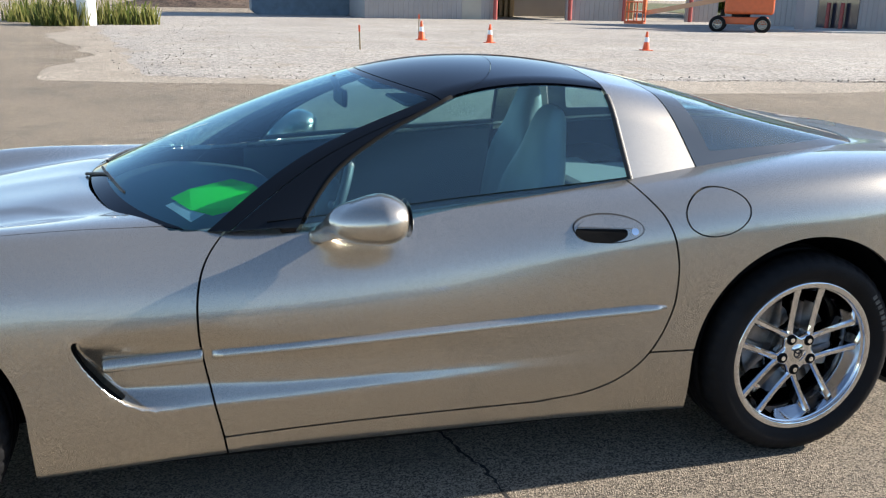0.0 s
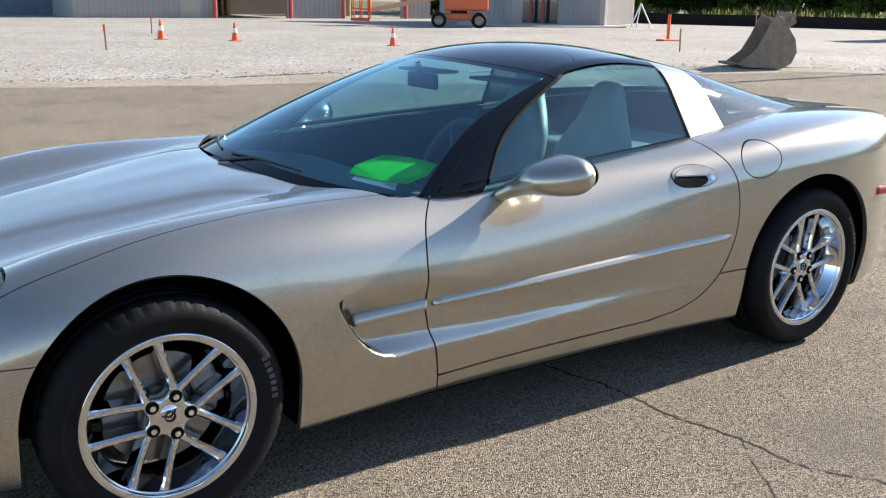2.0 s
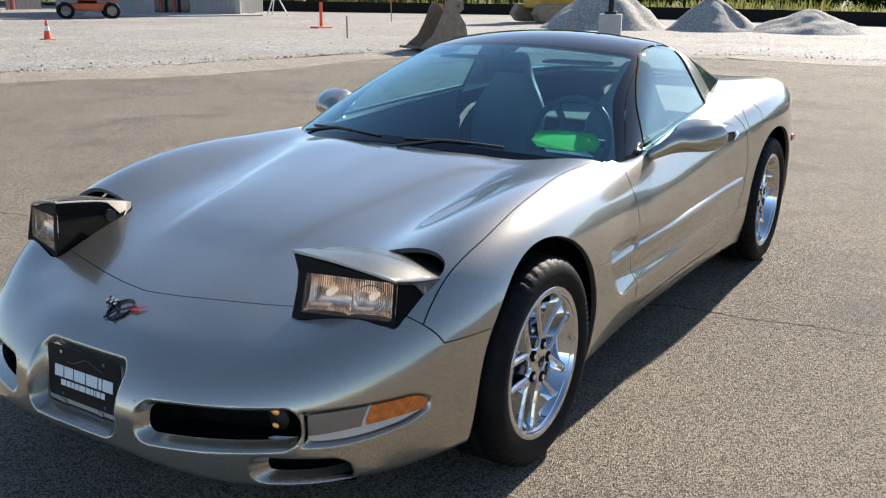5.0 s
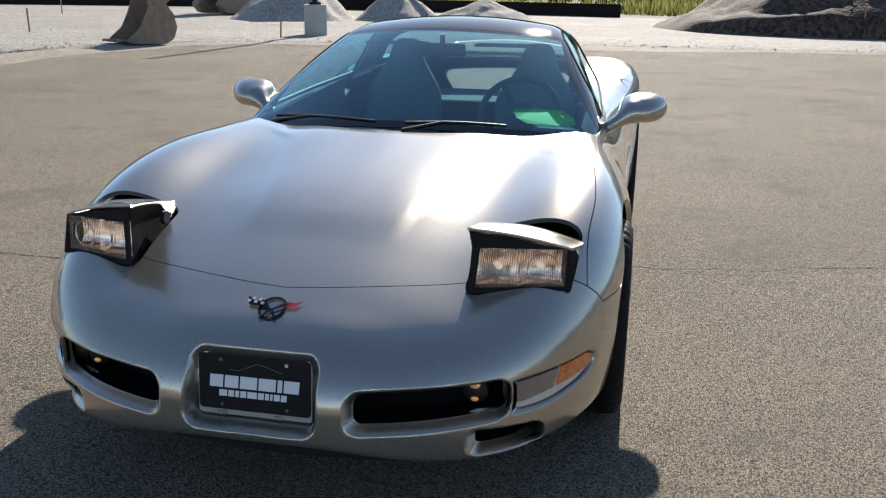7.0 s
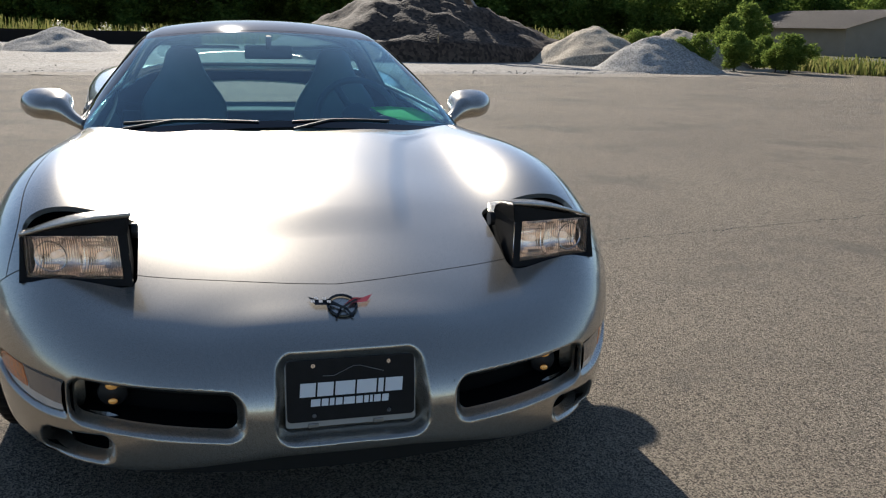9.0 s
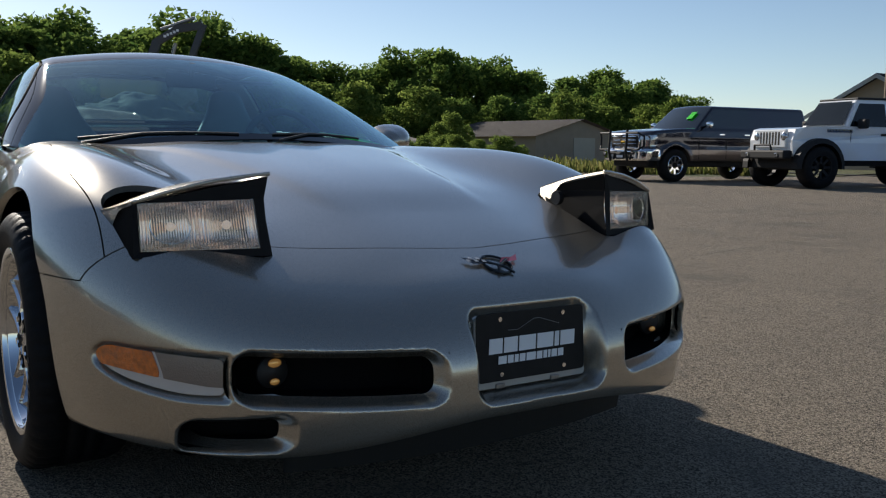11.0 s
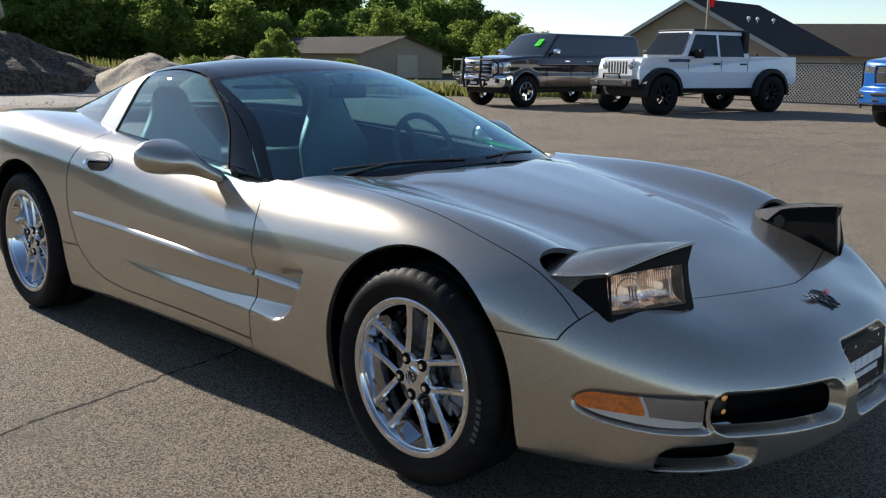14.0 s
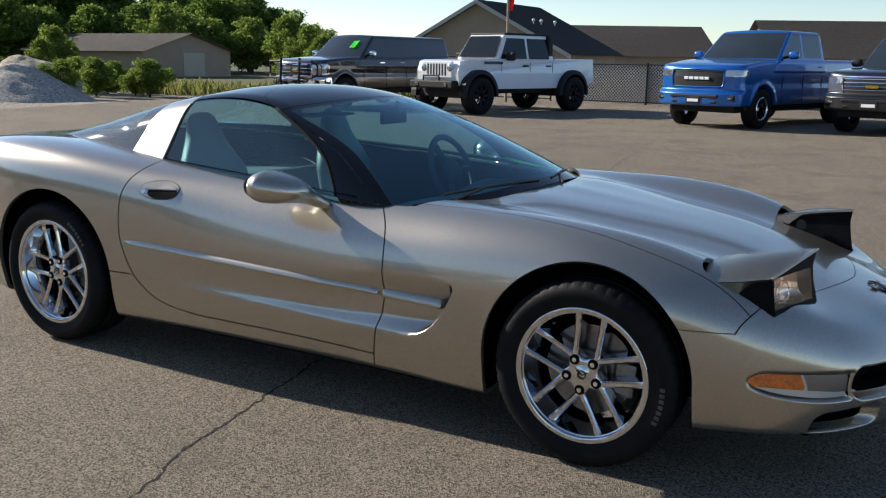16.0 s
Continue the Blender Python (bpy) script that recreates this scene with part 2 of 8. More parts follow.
def cut(M, g):
    """Keeps the part of a triangle mesh on which g is above zero, with a clean edge."""
    V, N, F = M
    if len(F) == 0:
        return M
    val = np.asarray(g(V), float)
    val = np.where(np.abs(val) < 1e-7, 1e-7, val)
    ins = val > 0
    c = ins[F].sum(1)
    keep = F[c == 3]
    mixed = F[(c == 1) | (c == 2)]
    if len(mixed) == 0:
        return compact(V, N, keep)
    # turn each so that the odd corner comes first
    m_in = ins[mixed]
    one = m_in.sum(1) == 1
    odd = np.where(one, m_in.argmax(1), (~m_in).argmax(1))
    T = np.stack([mixed[np.arange(len(mixed)), (odd + k) % 3] for k in range(3)], 1)
    edges = np.concatenate([T[:, [0, 1]], T[:, [0, 2]]])
    es = np.sort(edges, 1)
    u, inv = np.unique(es, axis=0, return_inverse=True)
    inv = inv.ravel()
    w = val[u[:, 0]] / (val[u[:, 0]] - val[u[:, 1]])
    nv = V[u[:, 0]] + (V[u[:, 1]] - V[u[:, 0]]) * w[:, None]
    nn = N[u[:, 0]] + (N[u[:, 1]] - N[u[:, 0]]) * w[:, None]
    nn /= np.linalg.norm(nn, axis=1, keepdims=True) + 1e-9
    k = len(V)
    A, B = inv[:len(T)] + k, inv[len(T):] + k
    new_f = [keep, np.stack([T[one, 0], A[one], B[one]], 1)]
    t = ~one
    new_f += [np.stack([A[t], T[t, 1], T[t, 2]], 1), np.stack([A[t], T[t, 2], B[t]], 1)]
    return compact(np.concatenate([V, nv]), np.concatenate([N, nn]), np.concatenate(new_f))


def compact(V, N, F):
    if len(F) == 0:
        return V[:0], N[:0], F
    used = np.unique(F)
    mp = np.full(len(V), -1, np.int64)
    mp[used] = np.arange(len(used))
    return V[used], N[used], mp[F]


def mirrored(M):
    V, N, F = M
    s = np.array([1, -1, 1.0])
    return V * s, N * s, F[:, ::-1]


def joined(*Ms):
    k, Vs, Ns, Fs = 0, [], [], []
    for V, N, F in Ms:
        Vs.append(V)
        Ns.append(N)
        Fs.append(F + k)
        k += len(V)
    return np.concatenate(Vs), np.concatenate(Ns), np.concatenate(Fs)


def edged(M, depth):
    """Turns the open edges of a sheet inward, so that it shows thickness."""
    V, N, F = M
    E = np.concatenate([F[:, [0, 1]], F[:, [1, 2]], F[:, [2, 0]]])
    key = np.sort(E, 1)
    u, inv, cnt = np.unique(key, axis=0, return_inverse=True, return_counts=True)
    B = E[cnt[inv.ravel()] == 1]
    B = B[~((np.abs(V[B[:, 0], 1]) < 1e-4) & (np.abs(V[B[:, 1], 1]) < 1e-4))]
    a, b = V[B[:, 0]], V[B[:, 1]]
    na, nb = N[B[:, 0]], N[B[:, 1]]
    d = (b - a) / (np.linalg.norm(b - a, axis=1, keepdims=True) + 1e-9)
    outw = np.cross(d, na)
    Q = np.concatenate([a, b, b - nb * depth, a - na * depth])
    QN = np.concatenate([outw] * 4)
    k, n = len(V), len(B)
    i = np.arange(n) + k
    F2 = np.concatenate([np.stack([i + n, i, i + 3 * n], 1), np.stack([i + n, i + 3 * n, i + 2 * n], 1)])
    return np.concatenate([V, Q]), np.concatenate([N, QN]), np.concatenate([F, F2])


def sheet(name, M, material, parent, label="", depth=0.012):
    V, N, F = edged(M, depth) if depth else M
    return raw(name, V, F, material, parent, label, normals=N)

# ---- materials ----
PAINT = mat("pewter_metallic_paint", (0.462, 0.420, 0.354), rough=0.275, metal=0.86, coat=1.0, flake=0.025, var=0.04, scale=1.5, coat_rough=0.015)
PAINT.node_tree.nodes["Principled BSDF"].inputs["Coat IOR"].default_value = 1.58
BLACK_GLOSS = mat("gloss_black", (0.004, 0.005, 0.007), rough=0.05, spec=0.3)
# dark border print, its grey lifted for the sky it mirrors
HATCH_BORDER = mat("dotted_glass_border", (0.045, 0.052, 0.060), rough=0.06, spec=0.9)
ROOF = mat("black_roof_paint", (0.004, 0.005, 0.008), rough=0.05, spec=0.3)
RUBBER = mat("rubber_trim", (0.012, 0.012, 0.012), rough=0.55, bump=0.1, bscale=200)
DARK = mat("dark_plastic", (0.015, 0.015, 0.016), rough=0.6, var=0.3, scale=20)
# near-black for liners, and for shade put into gaps and hollows
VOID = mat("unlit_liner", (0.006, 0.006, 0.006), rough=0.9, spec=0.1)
COWL = mat("black_cowl", (0.010, 0.010, 0.011), rough=0.7, spec=0.2, var=0.3, scale=20)
TYRE = mat("tyre_rubber", (0.010, 0.010, 0.011), rough=0.6, bump=0.12, bscale=160, var=0.4, scale=9, spec=0.13)
CHROME = mat("chrome", (0.86, 0.87, 0.88), rough=0.035, metal=1.0)
WHEEL_CHROME = mat("wheel_chrome", (0.66, 0.67, 0.69), rough=0.05, metal=1.0)
STEEL = mat("brake_steel", (0.30, 0.29, 0.28), rough=0.38, metal=1.0, var=0.3, scale=30)
# teal and blue layers paint in reflected sky; the lens layers, scattered light
GLASS = glass_mat("tinted_glass", (0.47, 0.72, 0.77), ior=1.80, dust_haze=0.006, haze_col=(.30, .62, .85), sheen=(.66, .90, 1.0))
SIDE_GLASS = glass_mat("side_glass", (0.56, 0.81, 0.86), ior=1.72, dust_haze=0.024, haze_col=(.34, .66, .76), sheen=(.80, .95, 1.0))
HATCH = glass_mat("hatch_glass", (0.64, 0.86, 0.88), ior=2.0, dust_haze=0.055, haze_col=(.48, .74, .80))
LENS = glass_mat("clear_lens", (0.97, 0.94, 0.92), 1.5, dust_haze=0.075, haze_col=(.95, .80, .68))
AMBER = mat("amber_lens", (0.90, 0.20, 0.012), rough=0.10, coat=1.0, bump=0.35, bscale=110, var=0.5, scale=60)
RED_LENS = mat("red_lens", (0.5, 0.01, 0.01), rough=0.15, coat=1.0)
REFLECTOR = mat("lamp_reflector", (0.98, 0.86, 0.78), rough=0.20, metal=1.0)
LENS_RIB = glass_mat("lens_rib", (0.86, 0.80, 0.77), 1.6, dust_haze=0.10, haze_col=(.95, .86, .78))
LEATHER = mat("grey_leather", (0.22, 0.238, 0.218), rough=0.45, bump=0.12, bscale=150, var=0.15, scale=6)
DOOR_TRIM = mat("grey_door_trim", (0.070, 0.076, 0.078), rough=0.55, bump=0.1, bscale=200)
DASH = mat("dash_vinyl", (0.075, 0.084, 0.090), rough=0.55, bump=0.1, bscale=300)
CARPET = mat("carpet", (0.045, 0.045, 0.046), rough=0.95, bump=0.3, bscale=300)
GREEN_PAPER = mat("bright_green_paper", (0.015, 0.90, 0.03), rough=0.7)
WHITE_PAPER = mat("white_paper", (0.8, 0.82, 0.85), rough=0.8)
WHITE_INK = mat("white_print", (0.75, 0.76, 0.78), rough=0.5)
RED = mat("red_enamel", (0.45, 0.02, 0.02), rough=0.2, coat=1.0)
BULB = mat("clear_bulb", (0.8, 0.72, 0.62), rough=0.1, coat=1.0, emit=(1.0, 0.8, 0.62), estr=0.25)
LAMP_GLOW = mat("lit_fog_bulb", (0.9, 0.55, 0.2), rough=0.2, metal=0.5, emit=(1.0, 0.45, 0.10), estr=0.08)
TYRE_MARK = mat("worn_tyre_marking", (0.22, 0.22, 0.21), rough=0.6, var=0.7, scale=60)

# ---- ground ----
def ground_mat(name, a, b, broad, grain, gscale, bump, bscale, c=None, spec=0.25, rough=0.9):
    """Loose or bound stone: broad stains, pale and dark grains, sharp relief."""
    m = bpy.data.materials.new(name)
    m.use_nodes = True
    nt = m.node_tree
    bs = nt.nodes["Principled BSDF"]
    bs.inputs["Roughness"].default_value = rough
    bs.inputs["Specular IOR Level"].default_value = spec
    tc = nt.nodes.new("ShaderNodeTexCoord")

    def tex(kind, scale, detail=4.0, rgh=0.6):
        n = nt.nodes.new(kind)
        n.inputs["Scale"].default_value = scale
        if kind == "ShaderNodeTexNoise":
            n.inputs["Detail"].default_value, n.inputs["Roughness"].default_value = detail, rgh
        nt.links.new(tc.outputs["Object"], n.inputs["Vector"])
        return n

    ramp = nt.nodes.new("ShaderNodeValToRGB")
    ramp.color_ramp.elements[0].position, ramp.color_ramp.elements[1].position = .32, .70
    ramp.color_ramp.elements[0].color, ramp.color_ramp.elements[1].color = (*a, 1), (*b, 1)
    nt.links.new(tex("ShaderNodeTexNoise", broad, 8.0, .62).outputs["Fac"], ramp.inputs[0])
    v = tex("ShaderNodeTexVoronoi", gscale)
    g = nt.nodes.new("ShaderNodeMapRange")
    g.inputs[1].default_value, g.inputs[2].default_value = .15, .85
    g.inputs[3].default_value, g.inputs[4].default_value = 1 - grain, 1 + grain
    sep = nt.nodes.new("ShaderNodeSeparateColor")
    nt.links.new(v.outputs["Color"], sep.inputs[0])
    nt.links.new(sep.outputs[0], g.inputs[0])
    mx = nt.nodes.new("ShaderNodeVectorMath")
    mx.operation = 'SCALE'
    nt.links.new(ramp.outputs[0], mx.inputs[0])
    nt.links.new(g.outputs[0], mx.inputs["Scale"])
    out = mx.outputs[0]
    if c:
        k = nt.nodes.new("ShaderNodeMix")
        k.data_type = 'RGBA'
        k.inputs[7].default_value = (*c, 1)
        kr = nt.nodes.new("ShaderNodeMapRange")
        kr.inputs[1].default_value, kr.inputs[2].default_value = .52, .66
        kr.inputs[3].default_value, kr.inputs[4].default_value = 0, .65
        nt.links.new(tex("ShaderNodeTexNoise", broad * 3.1, 9.0, .68).outputs["Fac"], kr.inputs[0])
        nt.links.new(kr.outputs[0], k.inputs[0])
        nt.links.new(out, k.inputs[6])
        out = k.outputs[2]
    nt.links.new(out, bs.inputs["Base Color"])
    bp = nt.nodes.new("ShaderNodeBump")
    bp.inputs["Strength"].default_value, bp.inputs["Distance"].default_value = bump, .012
    ad = nt.nodes.new("ShaderNodeMath")
    nt.links.new(tex("ShaderNodeTexNoise", bscale, 5.0, .7).outputs["Fac"], ad.inputs[0])
    nt.links.new(v.outputs["Distance"], ad.inputs[1])
    nt.links.new(ad.outputs[0], bp.inputs["Height"])
    nt.links.new(bp.outputs[0], bs.inputs["Normal"])
    return m


ASPHALT = ground_mat("worn_asphalt", (.262, .218, .164), (.200, .168, .130), .35, .66, 205, .9, 170, c=(.138, .122, .102))
GRAVEL = ground_mat("crushed_limestone", (.335, .310, .277), (.250, .229, .203), .22, .45, 26, 1.0, 9, c=(.262, .222, .172))
DUST = ground_mat("dusty_edge", (.33, .285, .23), (.25, .215, .172), .5, .5, 60, .8, 30)
GRASS_SOIL = ground_mat("rough_grass", (.07, .085, .03), (.11, .10, .05), .2, .5, 12, .8, 8)
CRACK = mat("crack_shadow", (.011, .010, .009), rough=.95)
ground = raw("ground", [(-900, -900, 0), (900, -900, 0), (900, 900, 0), (-900, 900, 0)], [(0, 1, 2, 3)], ASPHALT)
tagged(ground, "worn speckled grey asphalt of a car lot", "ground", kind="structure")


def edge_line(pts, n, wob, seed):
    """A wavering line through points."""
    rng = random.Random(seed)
    xs = np.array([p[0] for p in pts], float)
    ys = np.array([p[1] for p in pts], float)
    t = np.concatenate([[0], np.cumsum(np.hypot(np.diff(xs), np.diff(ys)))])
    u = np.linspace(0, t[-1], n)
    out = []
    for q in u:
        x, y = np.interp(q, t, xs), np.interp(q, t, ys)
        w = noise.noise(Vector((x * .7, y * .7, seed))) * wob + rng.uniform(-wob, wob) * .12
        out.append((x + w, y + w * .7))
    return out


def lay(name, inner, outer, z, material, label):
    """A strip of ground between two lines of equal count, a little proud of what lies below."""
    n = len(inner)
    V, F = [], []
    for (a, b), (c, d) in zip(inner, outer):
        V += [(a, b, .001), (a + (c - a) * .01, b + (d - b) * .01, z), ((a * 2 + c) / 3, (b * 2 + d) / 3, z), (c, d, z)]
    for i in range(n - 1):
        for k in range(3):
            F.append((4 * i + k, 4 * i + k + 1, 4 * i + 4 + k + 1, 4 * i + 4 + k))
    ob = raw(name, V, F, material)
    return tagged(ob, label, "ground", kind="structure")


rim = [(3.6, -60), (3.4, -40), (1.1, -22.7), (0.0, -13.2), (-2.3, -12.4), (-6.5, -12.2), (-9.5, -11.6), (-13.8, -11.0), (-17.5, -9.8), (-19.6, -6.0), (-20.6, -.8), (-21.0, 4.0), (-21.2, 10.0), (-22.5, 14.5), (-24.9, 18.0), (-28.0, 27.0)]
near_line = edge_line(rim, 220, .35, 3)
far_line = edge_line([(-45, -62), (-55, -60), (-58, -55), (-60, -50), (-62, -44), (-64, -36), (-62, -28), (-56, -18), (-52, -6), (-50, 6), (-46, 18), (-40, 34)], 220, .8, 5)
lay("gravel_lot", near_line, far_line, .03, GRAVEL, "pale crushed limestone of a building site")
dust_out = [(x + 1.0 * (1 + .5 * math.sin(i * .21)), y + 1.3 * (1 + .5 * math.sin(i * .17)) * (1 if i < 150 else .3)) for i, (x, y) in enumerate(near_line)]
lay("dusty_edge", dust_out, [(x - .3, y - .3) for x, y in near_line], .006, DUST, "dust and fines along the edge of the asphalt")
lay("rough_grass", edge_line([(-44, -62), (-56, -40), (-50, -18), (-45, 0), (-40, 14), (-26, 22), (-17.5, 21), (-16, 26)], 120, .8, 9),
    edge_line([(-120, -300), (-300, -200), (-400, -100), (-420, 0), (-400, 100), (-300, 250), (-200, 300), (-100, 320)], 120, 1, 9), .05, GRASS_SOIL, "rough grass and weeds beyond the lot")


def crack(pts, wid, seed):
    rng = random.Random(seed)
    line = []
    for (a, b), (c, d) in zip(pts[:-1], pts[1:]):
        k = max(2, int(math.hypot(c - a, d - b) / .018))
        line += [(a + (c - a) * i / k, b + (d - b) * i / k) for i in range(k)]
    V, F = [], []
    off = 0
    for i, (x, y) in enumerate(line):
        off = .86 * off + rng.gauss(0, .0055)
        w = wid * rng.uniform(.25, 1.25)
        V += [(x + off - w / 2, y, .0018), (x + off + w / 2, y + rng.uniform(-.004, .004), .0018)]
        if i:
            F.append((2 * i - 2, 2 * i - 1, 2 * i + 1, 2 * i))
    ob = raw("asphalt_crack", V, F, CRACK)
    return tagged(ob, "dark meandering crack in the asphalt", "crack", kind="structure")


crack([(-.90, -4.6), (-.99, -3.2), (-1.09, -1.84), (-1.19, -1.51), (-1.24, -1.18), (-1.33, -.87), (-1.39, -.57), (-1.50, 0), (-1.57, .50), (-1.64, .89), (-1.66, 1.12), (-1.73, 1.35), (-1.75, 1.60), (-1.84, 1.75), (-1.97, 2.3), (-2.15, 3.3), (-2.55, 5.4), (-2.95, 7.5), (-4.1, 13.4)], .0115, 1)
crack([(-1.73, 1.36), (-1.60, 1.52), (-1.48, 1.72)], .005, 4)
crack([(6.0, 2.6), (5.2, 1.4), (4.6, -.4), (3.9, -1.9)], .006, 7)


# loose stones and clods over the gravel, thickest along its edge
def rubble(name, label, count, lo, hi, material, seed, near_edge):
    rng = np.random.default_rng(seed)
    E = np.array(near_line)
    O = np.array(far_line)
    k = rng.integers(20, 215, count)
    t = (rng.uniform(0, 1, count) ** 2 * .05) if near_edge else rng.uniform(.02, .85, count)
    c = E[k] + (O[k] - E[k]) * t[:, None] + rng.normal(0, .25, (count, 2))
    base = np.array([(1, 0, 0), (0, 1, 0), (-1, 0, 0), (0, -1, 0), (0, 0, .8), (0, 0, -.4)], float)
    tri = np.array([(0, 1, 4), (1, 2, 4), (2, 3, 4), (3, 0, 4), (1, 0, 5), (2, 1, 5), (3, 2, 5), (0, 3, 5)])
    s = lo + (hi - lo) * rng.uniform(0, 1, count) ** 4
    V = base[None] * (s[:, None, None] * rng.uniform(.6, 1.3, (count, 6, 3)))
    a = rng.uniform(0, 6.28, count)
    R = np.zeros((count, 3, 3))
    R[:, 0, 0] = R[:, 1, 1] = np.cos(a)
    R[:, 0, 1], R[:, 1, 0], R[:, 2, 2] = -np.sin(a), np.sin(a), 1
    V = np.einsum('nij,nkj->nki', R, V)
    V[:, :, :2] += c[:, None, :]
    V[:, :, 2] += .03 + s[:, None] * .2
    F = (tri[None] + 6 * np.arange(count)[:, None, None]).reshape(-1, 3)
    ob = raw(name, V.reshape(-1, 3), F, material)
    return tagged(ob, label, "stones", kind="stuff")


rubble("loose_stones", "loose pale stones along the edge of the gravel", 5000, .005, .032, GRAVEL, 1, True)
rubble("loose_stones", "scattered pale stones over the gravel lot", 3000, .006, .032, GRAVEL, 2, False)

# ---- the sports car: body surface ----
# x ahead of the front axle, y to the car's left, z up from the ground
BASE_Y = [0.0, 0.20, 0.34, 0.50, 0.72, 0.86, 0.96]
TOP = [
    Spline([(1.05, .38), (.93, .475), (.85, .525), (.77, .558), (.70, .583), (.5, .645), (.3, .70), (0, .757), (-.3, .80), (-.47, .82), (-.9, .82), (-2.2, .88), (-2.9, .935), (-3.3, .93), (-3.7, .90)]),
    Spline([(1.05, .37), (.93, .468), (.85, .52), (.77, .553), (.70, .579), (.5, .642), (.3, .70), (0, .757), (-.3, .80), (-.47, .82), (-.9, .82), (-2.2, .88), (-2.9, .935), (-3.3, .93), (-3.7, .90)]),
    Spline([(1.05, .35), (.93, .445), (.85, .50), (.77, .540), (.70, .568), (.5, .632), (.3, .687), (0, .745), (-.3, .795), (-.5, .818), (-.9, .82), (-2.2, .88), (-2.9, .935), (-3.3, .93), (-3.7, .90)]),
    Spline([(1.05, .30), (.93, .41), (.85, .475), (.77, .525), (.70, .558), (.5, .635), (.3, .690), (0, .742), (-.3, .785), (-.5, .805), (-.9, .82), (-2.2, .89), (-2.9, .935), (-3.3, .928), (-3.7, .89)]),
    Spline([(1.05, .20), (.85, .38), (.75, .465), (.65, .545), (.5, .637), (.36, .703), (.2, .757), (0, .793), (-.3, .812), (-.6, .808), (-.9, .810), (-1.5, .835), (-2.1, .878), (-2.4, .905), (-2.8, .938), (-3.1, .94), (-3.4, .91), (-3.7, .85)]),
    Spline([(1.05, .05), (.8, .28), (.65, .42), (.5, .535), (.36, .62), (.2, .685), (0, .735), (-.3, .752), (-.6, .735), (-.9, .715), (-1.5, .735), (-2.1, .81), (-2.4, .86), (-2.8, .90), (-3.1, .895), (-3.4, .84), (-3.7, .76)]),
    Spline([(1.05, -.1), (.5, .43), (.2, .60), (-.3, .67), (-.9, .62), (-1.5, .63), (-2.1, .72), (-2.8, .82), (-3.1, .81), (-3.7, .64)]),
]
_ky = [-b for b in BASE_Y[:0:-1]] + BASE_Y
CARDINAL = [Spline([(v, 1.0 if abs(abs(v) - b) < 1e-9 else 0.0) for v in _ky]) for b in BASE_Y]

CREASE_Y = Rise([(-.6, .55), (-.5, .50), (-.32, .37), (0, .295), (.13, .265), (.35, .232), (.6, .20)])


def top_height(x, y):
    """Height of the hood, fenders and rear deck."""
    y = np.minimum(np.abs(y), 0.955)
    h = sum(c(y) * t(x) for c, t in zip(CARDINAL, TOP))
    near = step(-.56, -.40, x) * (1 - step(.32, .50, x))
    k = CREASE_Y(x)
    return h + near * (.0052 * (1 - step(k - .022, k + .042, y)) - .002 + .003 * np.exp(-(y / .09) ** 2))


HALF_W = Spline([(1.1, .905), (-.1, .905), (-.35, .897), (-.6, .882), (-.85, .868), (-1.3, .866), (-1.8, .874), (-2.1, .888), (-2.4, .912), (-2.7, .932), (-3.1, .935), (-3.8, .93)])
UP_IN = Rise([(-3.7, .25), (-2.6, .22), (-2.08, .30), (-1.5, .95), (-.9, 1.55), (-.3, 1.15), (.1, 0.85), (1.1, .8)])
LIP_X = Rise([(.30, -.82), (.338, -.695), (.360, -.632), (.390, -.588), (.445, -.540), (.50, -.506), (.550, -.488), (.575, -.520), (.61, -.62)])
COVE_D = Rise([(-2.05, 0), (-1.7, .008), (-1.2, .020), (-.9, .029), (-.75, .038), (-.66, .047), (-.58, .056), (-.5, .060)])
COVE_T = Rise([(-2.05, .50), (-1.3, .515), (-1.0, .545), (-.8, .582), (-.6, .578), (-.48, .572)])
COVE_B = Rise([(-2.05, .372), (-1.4, .345), (-.9, .333), (-.65, .334), (-.5, .345)])


def half_width(x, z):
    w = HALF_W(x) - UP_IN(x) * np.maximum(0, z - .54) ** 2 - .55 * np.maximum(0, .44 - z) ** 2
    u = (COVE_T(x) - z) / (COVE_T(x) - COVE_B(x))
    p = step(0.0, .52, u) * (1 - step(.72, 1.0, u))
    return w - COVE_D(x) * p * step(0, .022, LIP_X(z) - x)


def rbox(u, v, cu, cv, hu, hv, r, shear=0.0):
    """Signed distance to a rounded, sheared rectangle."""
    v = v - shear * (u - cu)
    a, b = np.abs(u - cu) - hu + r, np.abs(v - cv) - hv + r
    return np.hypot(np.maximum(a, 0), np.maximum(b, 0)) + np.minimum(np.maximum(a, b), 0) - r


def poly_sd(u, v, poly, r):
    """Signed distance to a convex outline of corners in order, rounded."""
    d = np.full(np.shape(u), -9.0)
    k = len(poly)
    area = sum(poly[i][0] * poly[(i + 1) % k][1] - poly[(i + 1) % k][0] * poly[i][1] for i in range(k))
    for i in range(k):
        (a, b), (c, e) = poly[i], poly[(i + 1) % k]
        ln = math.hypot(c - a, e - b)
        nx, ny = (e - b) / ln, -(c - a) / ln
        if area < 0:
            nx, ny = -nx, -ny
        d = smax(d, (u - a) * nx + (v - b) * ny, r)
    return d


SIGNAL_POLY = [(.632, .405), (.800, .412), (.817, .392), (.814, .368), (.790, .346), (.740, .328), (.680, .321), (.632, .327)]


def signal_sd(y, z):
    """A long lamp, blunt inside and rounded to a tip outside."""
    return poly_sd(y, z, SIGNAL_POLY, .008)


